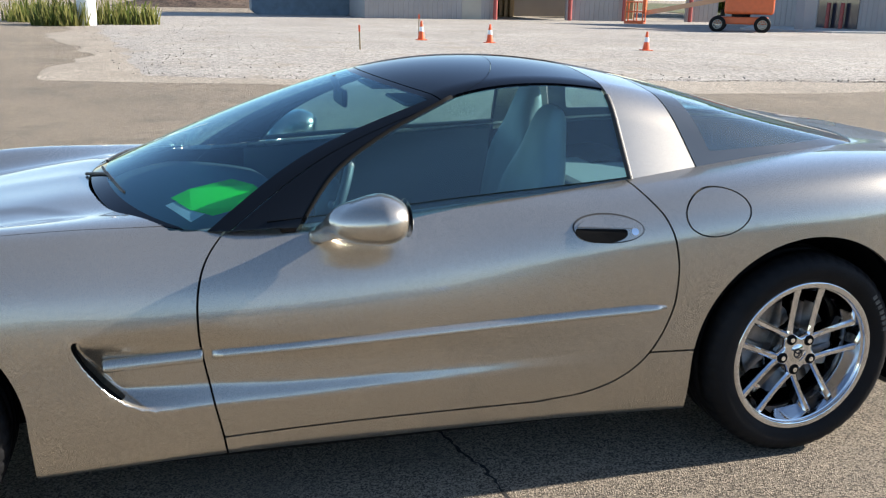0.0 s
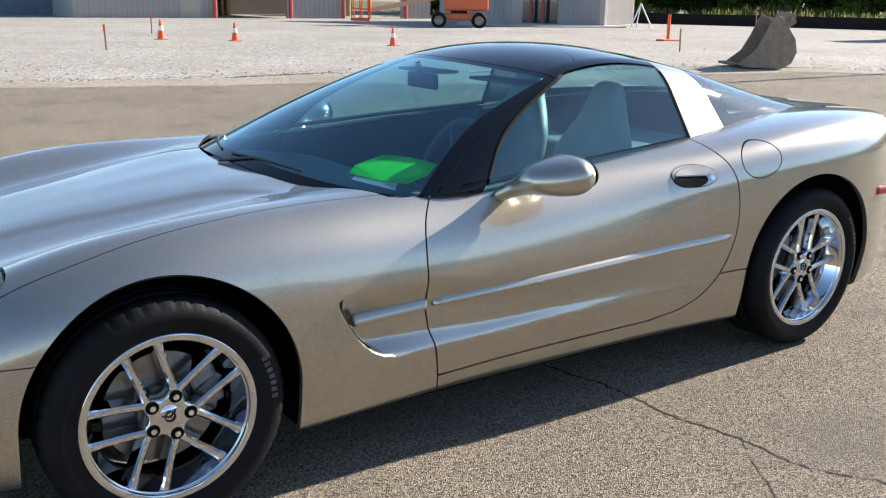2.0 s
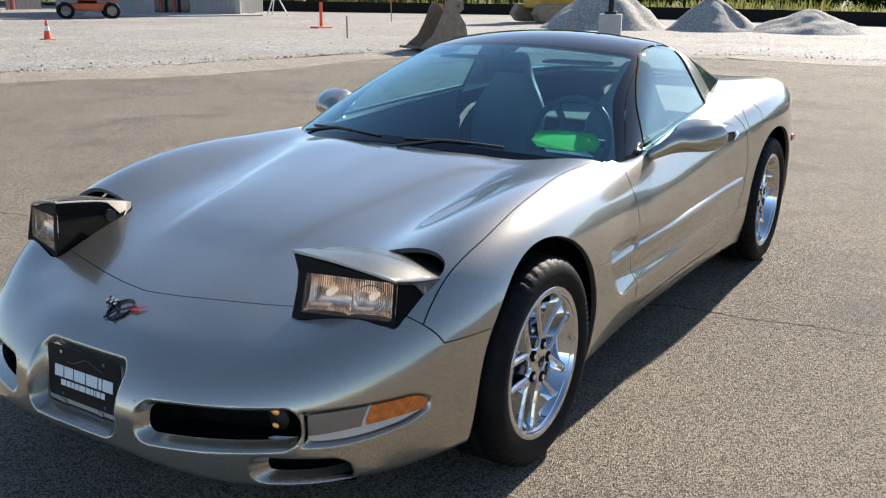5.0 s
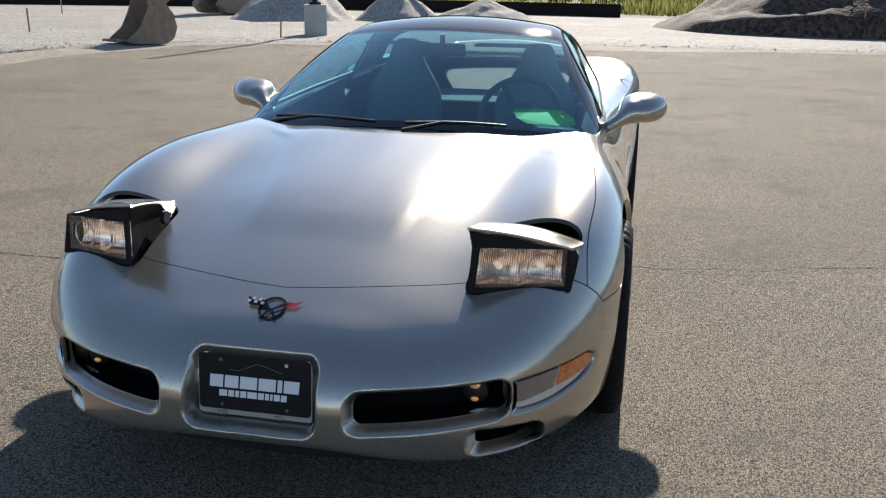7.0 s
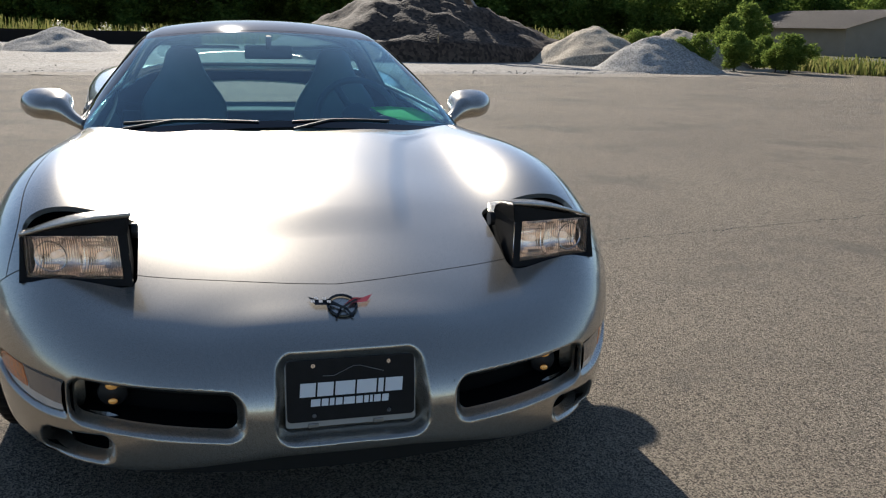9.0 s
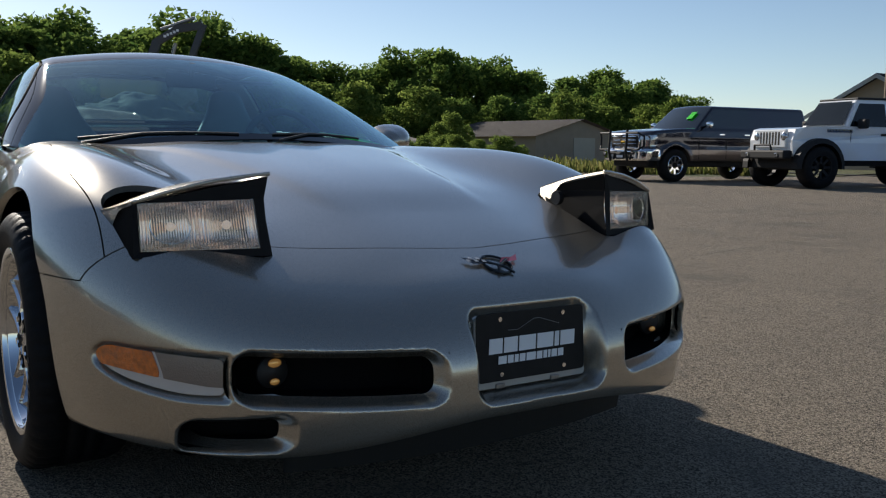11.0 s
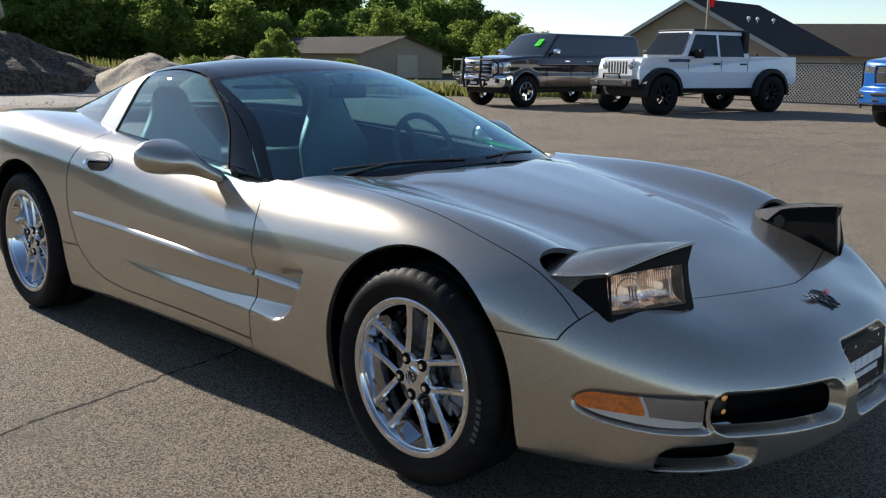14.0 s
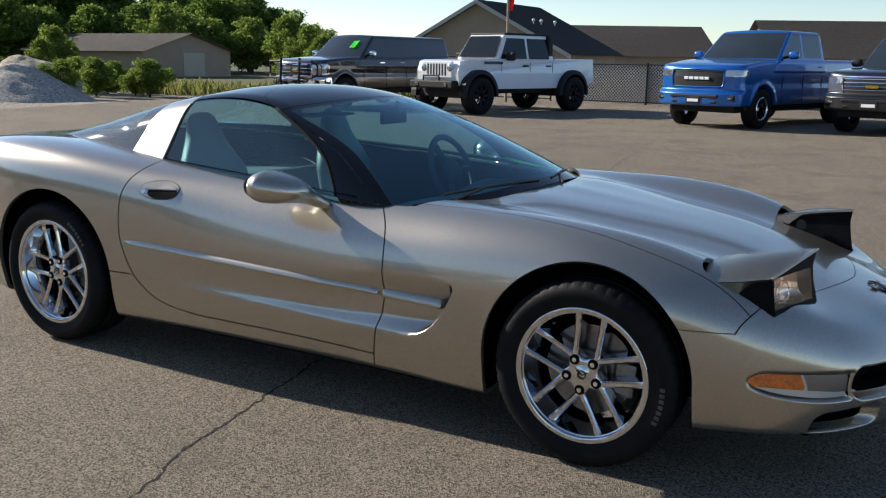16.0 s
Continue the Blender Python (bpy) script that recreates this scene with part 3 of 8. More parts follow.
def intake(y, z):
    return np.minimum(rbox(y, z, .434, .3625, .188, .0475, .034, shear=.03), signal_sd(y, z))


def duct(y, z):
    return rbox(y, z, .613, .250, .083, .032, .024, shear=-.14)


def plate_recess(y, z):
    return rbox(y, z, 0.0, .386, .168, .090, .034)


BOTTOM = Rise([(-3.7, .22), (-3.1, .19), (-2.2, .165), (-.4, .165), (.35, .195), (.7, .195), (1.0, .20)])


def body(x, y, z):
    """Negative inside the lower body."""
    y = np.abs(y)
    long_f = 1.09 - 1.5 * np.maximum(0, z - .36) ** 2 - 1.2 * np.maximum(0, .30 - z) ** 2
    W = half_width(x, z)
    X = np.maximum(0, (x + .1) / long_f)
    R = np.maximum(0, -(x + 2.7) / .93)
    rho = (X ** 2.6 + R ** 3.0 + (y / W) ** 2.6) ** (1 / 2.6)
    side = (rho - 1) * .88
    top = (z - top_height(x, y)) * .9
    f = smax(side, top, .07)
    f = smax(f, BOTTOM(x) + .055 * step(.55, .8, x) * (1 - step(.1, .62, y)) - z, .03)
    front = step(.45, .6, x)
    dent = np.minimum(intake(y, z), duct(y, z))
    f = f + front * .032 * (1 - step(-.016, .011, dent))
    f = f + front * (.018 + .040 * np.clip((.466 - z) / .15, 0, 1)) * (1 - step(-.018, .010, plate_recess(y, z)))
    return f


# roof and glass
ROOF_Z = Spline([(1.2, -.2), (.3, .42), (-.1, .645), (-.465, .822), (-.7, .925), (-1.0, 1.046), (-1.25, 1.130), (-1.42, 1.176), (-1.6, 1.206), (-1.8, 1.217), (-2.0, 1.209), (-2.2, 1.182), (-2.5, 1.118), (-2.8, 1.040), (-3.17, .952), (-3.4, .90), (-3.7, .83)])
WRAP = Rise([(-3.6, -.25), (-2.8, -.18), (-2.1, .05), (-1.6, .38), (-1.2, .52), (-.4, .60)])
CROWN = Rise([(-3.4, .10), (-2.2, .20), (-1.5, .17), (-.9, .08), (-.4, .02)])
CABIN_W = Rise([(-3.5, .50), (-3.1, .555), (-2.7, .63), (-2.4, .682), (-2.1, .722), (-1.6, .742), (-1.1, .754), (-.9, .758), (-.7, .762), (-.4, .765)])
LEAN = Rise([(-3.4, .55), (-2.1, .60), (-1.5, .56), (-.9, .40), (-.4, .3)])


def cabin(x, y, z):
    y = np.abs(y)
    top = (z - (ROOF_Z(x + WRAP(x) * y * y) - CROWN(x) * y * y)) * .88
    side = (y - (CABIN_W(x) - LEAN(x) * (np.maximum(z, .80) - .82) - .6 * np.maximum(0, .80 - z))) * .85
    return smax(smax(top, side, .07), .6 - z, .02)


VENT_A, VENT_B = -.90, -.44
coarse = nets(body, (-3.75, -.035, .12), (.45, .99, 1.02), .0145)
BODY = joined(cut(coarse, lambda p: VENT_A - p[:, 0]),
              cut(cut(coarse, lambda p: .36 - p[:, 0]), lambda p: p[:, 0] - VENT_B),
              cut(cut(nets(body, (-.95, -.035, .12), (-.40, .99, .90), .0085), lambda p: p[:, 0] - VENT_A), lambda p: VENT_B - p[:, 0]),
              cut(nets(body, (.34, -.03, .14), (1.04, .93, .72), .0058), lambda p: p[:, 0] - .36))
CABIN = nets(cabin, (-3.5, -.035, .58), (-.2, .86, 1.26), .0145)
CABIN = cut(CABIN, lambda p: p[:, 2] - .62)


def arch(p, cx, cz, r, half):
    """Positive outside a wheel opening: a round top on straight sides."""
    dx = np.abs(p[:, 0] - cx)
    up = np.hypot(dx, p[:, 2] - cz) - r
    lowr = dx - (r + (half - r) * np.clip((cz - p[:, 2]) / .17, 0, 1))
    return np.where(p[:, 1] < .45, 1.0, np.where(p[:, 2] > cz, up, lowr))


def arch_f(p):
    return arch(p, -.004, .337, .367, .370)


def arch_r(p):
    return arch(p, -2.650, .345, .388, .380)


SEAM_X = Spline([(0, .713), (.1, .702), (.2, .682), (.35, .640), (.48, .605), (.62, .570), (.72, .54), (.80, .495), (.87, .44), (.95, .38)])
HOOD_Y = Spline([(.60, .80), (.36, .775), (.2, .782), (0, .772), (-.2, .752), (-.41, .722), (-.75, .712), (-1.0, .70)])
DOOR_F = Spline([(.15, -.868), (.22, -.859), (.36, -.833), (.474, -.812), (.587, -.804), (.68, -.813), (.75, -.845), (.80, -.895), (.84, -.95), (.92, -1.1)])
DOOR_R = Rise([(.22, -1.55), (.25, -1.80), (.268, -1.93), (.314, -2.041), (.382, -2.115), (.479, -2.168), (.56, -2.19), (.64, -2.194), (.727, -2.182), (.80, -2.155), (.85, -2.12), (.90, -2.09)])
DOOR_B = Rise([(-2.1, .252), (-1.8, .247), (-1.3, .244), (-.8, .232)])
GAP = .0029
FINE_GAP = .0015


def g_door(p):
    x, z = p[:, 0], p[:, 2]
    slope = (DOOR_R(z + .004) - DOOR_R(z - .004)) / .008
    return np.minimum(np.minimum(DOOR_F(z) - x, (x - DOOR_R(z)) / np.sqrt(1 + slope ** 2)), z - DOOR_B(x))


def g_bumper(p):
    x, y, z = p[:, 0], p[:, 1], p[:, 2]
    return np.where(x < .05, -1.0, np.maximum(x - SEAM_X(y), (.529 - z) * 1.0))


def g_hood(p):
    return HOOD_Y(p[:, 0]) - p[:, 1]


LAMP_POLY = [(.664, .470), (.578, .746), (.440, .770), (.338, .766), (.312, .650), (.335, .478)]


def g_lamp(p):
    return np.where((p[:, 2] > .5) & (p[:, 0] > .1), poly_sd(p[:, 0], p[:, 1], LAMP_POLY, .05), 1.0)


BELT = Rise([(-3.6, .90), (-2.9, .905), (-2.36, .897), (-2.11, .875), (-1.6, .845), (-1.11, .811), (-.9, .800), (-.74, .803), (-.2, .80)])


def hood_end(y):
    """Where the hood stops before the windscreen."""
    return -.490 - .33 * y ** 2 - .30 * y ** 4


def g_outside_cabin(p):
    x, y, z = p[:, 0], p[:, 1], p[:, 2]
    c = cabin(x, y, z)
    g = np.maximum(c, np.minimum(BELT(x) - z, c + .035))
    return np.where((x > -.82) & (z > .74) & (y < .735), np.maximum((x - hood_end(y)) * .4, np.minimum(g, .003)), g)


def g_fascia(p):
    y, z = p[:, 1], p[:, 2]
    d = np.minimum(intake(y, z), duct(y, z)) + .010
    return np.where(p[:, 0] > .4, d, 1.0)


def g_cowl(p):
    """Positive ahead of the dark cowl tray at the foot of the windscreen."""
    return p[:, 0] - hood_end(p[:, 1])


def g_vent(p):
    """Positive outside the dark mouth of the fender vent."""
    x, z = p[:, 0], p[:, 2]
    d = LIP_X(z) - x
    u = (COVE_T(x) - z) / (COVE_T(x) - COVE_B(x))
    a = np.maximum(.003 - d, d - .016)
    return np.where(p[:, 1] < .5, 1.0, np.maximum(a, np.maximum(.06 - u, u - .80) * .18))


shell = cut(cut(BODY, arch_f), arch_r)
shell = cut(shell, lambda p: g_outside_cabin(p) - .004)
front = cut(shell, lambda p: p[:, 0] + 1.0)
bumper_m = cut(cut(cut(front, lambda p: g_bumper(p) - FINE_GAP), g_fascia), g_lamp)
rest = cut(shell, lambda p: -g_bumper(p) - FINE_GAP)
hood_all = cut(cut(rest, lambda p: g_hood(p) - FINE_GAP), lambda p: p[:, 0] + .95)
hood_m = cut(cut(hood_all, g_cowl), g_lamp)
cowl_m = cut(hood_all, lambda p: -g_cowl(p) - GAP)
side = cut(rest, lambda p: np.where(p[:, 0] > -.95, -g_hood(p) - FINE_GAP, 1.0))
side = cut(side, g_lamp)
door_m = cut(side, lambda p: g_door(p) - GAP)
side = cut(side, lambda p: -g_door(p) - GAP)
fender_m = cut(side, lambda p: p[:, 0] - DOOR_F(p[:, 2]) - GAP)
back = cut(side, lambda p: DOOR_F(p[:, 2]) - p[:, 0] - GAP)
rocker_m = cut(cut(back, lambda p: .389 - p[:, 2] - GAP), lambda p: p[:, 0] + 2.35)
quarter_m = cut(back, lambda p: np.maximum(p[:, 2] - .389, -2.35 - p[:, 0]) - GAP)


def fuel_sd(p):
    return (np.hypot((p[:, 0] + 2.320 + .25 * (p[:, 2] - .81)) / .100, (p[:, 2] - .811) / .067) - 1) * .078


fuel_m = cut(quarter_m, lambda p: np.where(p[:, 1] > .4, -fuel_sd(p) - GAP * .7, -1.0))
quarter_hole = cut(quarter_m, lambda p: np.where(p[:, 1] > .4, fuel_sd(p) - GAP * .7, 1.0))

# glass house
WIN_X = Spline([(.70, -1.035), (.812, -1.090), (.882, -1.141), (.935, -1.193), (1.000, -1.294), (1.066, -1.430), (1.130, -1.585), (1.25, -1.90)])
SHIELD_X = Spline([(.70, -.77), (.806, -.914), (.902, -1.054), (.995, -1.226), (1.063, -1.402), (1.115, -1.556), (1.20, -1.83)])


def g_pillar(p):
    """Positive behind the line where the side window begins."""
    return WIN_X(p[:, 2]) - p[:, 0]


def g_face_side(p):
    x, y, z = p[:, 0], p[:, 1], p[:, 2]
    return (y - (CABIN_W(x) - LEAN(x) * (z - .82))) - (z - (ROOF_Z(x + WRAP(x) * y * y) - CROWN(x) * y * y)) + .03


def hoop_front(p):
    return p[:, 0] - (-2.120 + .09 * (p[:, 2] - .88) + .02 * (p[:, 1] < 0))


def hoop_rear(p):
    return p[:, 0] - (-2.381 + .355 * (p[:, 2] - .88))


def header(p):
    return p[:, 0] - (-1.388 - .545 * p[:, 1] ** 2)


up = cut(cut(CABIN, lambda p: body(p[:, 0], p[:, 1], p[:, 2]) + .03), lambda p: p[:, 2] - BELT(p[:, 0]) + np.where(p[:, 0] > -1.04, .004, .025))
win_zone = lambda p: np.minimum(np.minimum(g_pillar(p), hoop_front(p)), np.minimum(g_face_side(p), 1.0))
window_m = cut(up, lambda p: win_zone(p) - .012)
shield_edge = lambda p: p[:, 0] - SHIELD_X(p[:, 2])
shield_all = cut(cut(up, lambda p: np.minimum(header(p), shield_edge(p)) - .004), lambda p: hood_end(p[:, 1]) - p[:, 0] + np.where(p[:, 1] > .70, .2, .0))
frit = lambda p: np.minimum(np.minimum(header(p) - .030, shield_edge(p) - .060), hood_end(p[:, 1]) - .045 - p[:, 0])
shield_m = cut(shield_all, frit)
frit_m = cut(shield_all, lambda p: -frit(p))
rest_up = cut(up, lambda p: -(win_zone(p)))
pillar_m = cut(cut(rest_up, lambda p: -np.minimum(header(p), shield_edge(p)) - .001), lambda p: np.maximum(header(p) + .02, -g_face_side(p) * 0 + (-g_pillar(p) + .012)))
targa_m = cut(cut(cut(rest_up, lambda p: -header(p) - .004), lambda p: hoop_front(p) - .003), lambda p: g_pillar(p) - .014)
hoop_m = cut(cut(rest_up, lambda p: -hoop_front(p) - .003), lambda p: hoop_rear(p) - .003)
hatch_m = cut(rest_up, lambda p: -hoop_rear(p) - .003)
# the lower border is widened to stand for the shade under the hatch
hatch_edge = lambda p: np.minimum(-hoop_rear(p) - .080, p[:, 2] - BELT(p[:, 0]) - .05)
hatch_frit = cut(hatch_m, lambda p: -hatch_edge(p))
hatch_m = cut(hatch_m, hatch_edge)


def pieces(M, least=12):
    """The separate pieces of a triangle mesh, but for crumbs."""
    V, N, F = M
    F = np.asarray(F)
    key = {}
    root = np.array([key.setdefault(tuple(np.round(p, 5)), i) for i, p in enumerate(V)])
    lab = root.copy()
    for _ in range(400):
        low = lab[F].min(1)
        new_ = lab.copy()
        for k in range(3):
            np.minimum.at(new_, F[:, k], low)
        np.minimum.at(new_, root, new_)
        new_ = new_[root]
        if (new_ == lab).all():
            break
        lab = new_
    fl_ = lab[F[:, 0]]
    out = []
    for v in np.unique(fl_):
        f = F[fl_ == v]
        if len(f) >= least:
            idx, inv = np.unique(f, return_inverse=True)
            out.append((V[idx], N[idx], inv.reshape(-1, 3)))
    return out


car = thing("sports_car", "pewter metallic coupe with black roof and raised headlights on asphalt", "car")
sheet("hood", joined(hood_m, mirrored(hood_m)), PAINT, car, depth=.015)
sheet("cowl_tray", joined(cowl_m, mirrored(cowl_m)), COWL, car, "black plastic cowl at the foot of the windscreen")
sheet("front_bumper", joined(bumper_m, mirrored(bumper_m)), PAINT, car, "bumper cover with twin air intakes and plate recess", depth=.05)
for sgn in (1, -1):
    fl = (lambda M: M) if sgn > 0 else mirrored
    sheet("front_fender", fl(cut(fender_m, g_vent)), PAINT, car, depth=.018)
    sheet("door", fl(door_m), PAINT, car)
    sheet("rocker_panel", fl(rocker_m), PAINT, car)
    sheet("rear_quarter_panel", fl(quarter_hole if sgn > 0 else quarter_m), PAINT, car, depth=.018)
    if sgn > 0:
        sheet("fuel_door", fuel_m, PAINT, car)
    sheet("side_window", fl(window_m), SIDE_GLASS, car, "clear side window glass", depth=.004)
    for M in pieces(fl(pillar_m)):
        sheet("windscreen_pillar", M, BLACK_GLOSS, car, "gloss black windscreen pillar")
sheet("windscreen", joined(shield_m, mirrored(shield_m)), GLASS, car, "raked tinted windscreen", depth=.0)
sheet("windscreen_border", joined(frit_m, mirrored(frit_m)), BLACK_GLOSS, car, "black border of the windscreen", depth=.004)
sheet("roof_panel", joined(targa_m, mirrored(targa_m)), ROOF, car, "gloss black lift-out roof panel")
sheet("roof_hoop", joined(hoop_m, mirrored(hoop_m)), PAINT, car, "pewter painted roof hoop behind the doors")
sheet("hatch_glass", joined(hatch_m, mirrored(hatch_m)), HATCH, car, "teal tinted rear hatch glass", depth=0)
sheet("hatch_border", joined(hatch_frit, mirrored(hatch_frit)), HATCH_BORDER, car, "dark border of the hatch glass, widened below for the shade inside", depth=.004)

# added near-black sheet inside the body: stands for the shade in gaps and openings
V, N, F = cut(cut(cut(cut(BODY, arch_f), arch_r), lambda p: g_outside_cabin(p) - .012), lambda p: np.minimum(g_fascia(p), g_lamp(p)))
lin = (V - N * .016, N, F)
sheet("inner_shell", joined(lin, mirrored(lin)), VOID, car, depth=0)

# ---- the sports car: fittings ----
def bisect(fn, a, b, n=40):
    fa = fn(a)
    for _ in range(n):
        c = (a + b) / 2
        fc = fn(c)
        if (fc < 0) == (fa < 0):
            a, fa = c, fc
        else:
            b = c
    return (a + b) / 2


def on_side(x, z):
    return float(bisect(lambda y: float(body(np.float64(x), np.float64(y), np.float64(z))), .5, 1.0))


def on_top(x, y):
    return float(bisect(lambda z: float(body(np.float64(x), np.float64(y), np.float64(z))), .42, 1.0))


def on_front(y, z):
    return float(bisect(lambda x: float(body(np.float64(x), np.float64(y), np.float64(z))), .3, 1.1))


def flipped(bm):
    """The same mesh on the car's other side."""
    b = bm.copy()
    for v in b.verts:
        v.co.y = -v.co.y
    bmesh.ops.reverse_faces(b, faces=b.faces[:])
    return b


def both(name, bm, material, parent, label="", smooth=False):
    b = flipped(bm)
    part(name, bm, material, parent, label, smooth)
    part(name, b, material, parent, label, smooth)


# side mouldings, with their spears in the vents
def spear(x0, x1, z_of, y_of, hgt, name, root=-.010):
    bm = bmesh.new()
    n = 40
    prof = [(-1, root), (-.92, .004), (-.66, .0120), (-.42, .0132), (.86, .0030), (1, -.003), (1, root)]
    rows = []
    for i in range(n + 1):
        t = i / n
        x = x0 + (x1 - x0) * t
        e = min(1.0, max(.02, min(t * 60 + .6, (1 - t) * (60 if root < -.02 else 16) + (.6 if root < -.02 else 0)))) ** .5
        rows.append([bm.verts.new((x, y_of(x) + (o * (.4 + .6 * e)), z_of(x) + k * hgt * (.35 + .65 * e))) for k, o in prof])
    for a, b in zip(rows[:-1], rows[1:]):
        for k in range(len(prof) - 1):
            bm.faces.new((a[k], b[k], b[k + 1], a[k + 1]))
    bm.faces.new(rows[0])
    bm.faces.new(rows[-1][::-1])
    bmesh.ops.recalc_face_normals(bm, faces=bm.faces[:])
    both(name, bm, PAINT, car, smooth=True)


def mould_z(x):
    return .482 - (x + .826) * .038


spear(-.836, -2.160, mould_z, lambda x: on_side(x, mould_z(x)), .015, "side_moulding")
spear(-.556, -.812, mould_z, lambda x: .8445 + (x + .56) * -.006, .0185, "vent_spear", root=-.0215)

# dark duct inside the vent
bm = bmesh.new()
box(bm, (-.74, .58, .32), (-.50, .730, .57), .01)
both("vent_duct", bm, VOID, car)

# window rubber along the belt
def strip(path, w, material, name, parent, up=(0, 0, 1), thick=.006):
    """A flat moulding laid along a path."""
    bm = bmesh.new()
    up = Vector(up)
    rows = []
    for i, p in enumerate(path):
        p = Vector(p)
        d = (Vector(path[min(i + 1, len(path) - 1)]) - Vector(path[max(i - 1, 0)])).normalized()
        o = d.cross(up).normalized()
        q = up * (w / 2)
        rows.append([bm.verts.new(p + q), bm.verts.new(p + q * .7 + o * thick), bm.verts.new(p - q * .7 + o * thick), bm.verts.new(p - q)])
    for a, b in zip(rows[:-1], rows[1:]):
        for k in range(3):
            bm.faces.new((a[k], a[k + 1], b[k + 1], b[k]))
    bmesh.ops.recalc_face_normals(bm, faces=bm.faces[:])
    both(name, bm, material, parent, smooth=True)


def cabin_y(x, z):
    return float(bisect(lambda y: float(cabin(np.float64(x), np.float64(y), np.float64(z))), .2, .95))


strip([(x, cabin_y(x, float(BELT(x)) + .007) + .003, float(BELT(x)) + .008) for x in np.linspace(-1.0, -2.125, 26)], .020, RUBBER, "belt_seal", car, thick=-.008)
bm = bmesh.new()
tube(bm, [(float(WIN_X(z)) - .007, cabin_y(float(WIN_X(z)) - .007, z) - .0055, z) for z in np.linspace(.815, 1.125, 26)], .0080, 8)
both("window_seal", bm, VOID, car, smooth=True)
strip([(-2.125 + .09 * (z - .88) + .006, cabin_y(-2.12 + .09 * (z - .88), z), z) for z in np.linspace(.875, 1.125, 12)], .020, RUBBER, "window_seal", car, up=(1, 0, 0), thick=.006)

# door handles: an oval bezel, a painted flap, a flat black oval as the grip hollow's shade, and a lock
def oval_on_side(cx, cz, a, b, tilt, lo, hi, off, name, material, parent, n=40, label="", z_lo=None, z_hi=None):
    """A flat oval, or a ring of it, laid on the car's side."""
    bm = bmesh.new()
    rings = []
    for s, o in ((lo, off), (hi, off), (hi * 1.0, off - .012)):
        ring = []
        for i in range(n):
            t = 2 * math.pi * i / n
            u, v = a * s * math.cos(t), b * s * math.sin(t)
            if lo == 0 and z_hi is not None:
                v = min(max(v, z_lo), z_hi)
            x, z = cx + u * math.cos(tilt) - v * math.sin(tilt), cz + u * math.sin(tilt) + v * math.cos(tilt)
            ring.append(bm.verts.new((x, on_side(x, z) + o, z)))
        rings.append(ring)
    for r1, r2 in zip(rings[:-1], rings[1:]):
        for i in range(n):
            bm.faces.new((r1[i], r1[(i + 1) % n], r2[(i + 1) % n], r2[i]))
    bmesh.ops.remove_doubles(bm, verts=bm.verts[:], dist=1e-5)
    bmesh.ops.recalc_face_normals(bm, faces=bm.faces[:])
    both(name, bm, material, parent, label)


oval_on_side(-1.975, .7745, .108, .0405, .03, .0, 1.0, .0015, "handle_seal", RUBBER, car, label="black oval door handle surround")
oval_on_side(-1.975, .7745, .104, .0365, .03, .0, 1.0, .0035, "handle_bezel", PAINT, car)
oval_on_side(-1.952, .7650, .078, .029, .03, .0, 1.0, .0045, "handle_hollow", VOID, car, z_lo=-.028, z_hi=.010)
oval_on_side(-1.975, .7745, .094, .031, .03, .0, 1.0, .0075, "handle_flap", PAINT, car, z_lo=.004, z_hi=.04)
oval_on_side(-2.052, .7665, .011, .011, 0, .0, 1.0, .006, "door_lock", CHROME, car, n=16)

# mirrors: a long rounded head on a foot that sweeps down and forward
def mirror_f(x, y, z):
    q = np.clip((x + 1.28) / .15, 0, 1)
    u = np.where(x > -1.275, (x + 1.275) / .125, (x + 1.275) / .085)
    v = (y - (.922 - .030 * q)) / (.104 * (1 - .22 * q))
    w = (z - (.854 - .018 * q)) / (.064 * (1 - .22 * q))
    head = ((np.abs(u) ** 2.3 + np.abs(v) ** 2.5 + np.abs(w) ** 2.2) ** .42 - 1) * .06
    head = smax(head, -(x + 1.350), .012)
    ax, ay, az, bx, by, bz = -1.140, .778, .782, -1.205, .876, .838
    t = np.clip(((x - ax) * (bx - ax) + (y - ay) * (by - ay) + (z - az) * (bz - az)) / ((bx - ax) ** 2 + (by - ay) ** 2 + (bz - az) ** 2), 0, 1)
    st = np.sqrt(((x - ax - t * (bx - ax)) / 1.35) ** 2 + (y - ay - t * (by - ay)) ** 2 + (z - az - t * (bz - az)) ** 2) - (.023 + .014 * t)
    return -smax(-head, -st, .030)


mir = nets(mirror_f, (-1.42, .70, .70), (-1.05, 1.10, .98), .009, half=False)
for M in (mir, mirrored(mir)):
    sheet("wing_mirror", M, PAINT, car, "rounded pewter wing mirror on a stalk", depth=0)
bm = bmesh.new()
lathe(bm, [(.0, 0), (.048, 0), (.05, .002)], 28, 'x', (-1.353, .920, .854))
for v in bm.verts:
    v.co.y = .920 + (v.co.y - .920) * 1.6
both("mirror_glass", bm, CHROME, car)

# raised headlights
LIT, LOT, LOB, LIB = Vector((.626, .509, .700)), Vector((.554, .731, .692)), Vector((.563, .729, .592)), Vector((.641, .500, .596))
FI, FO, RO, RI = Vector((.638, .477, .756)), Vector((.550, .738, .696)), Vector((.368, .768, .668)), Vector((.335, .508, .698))


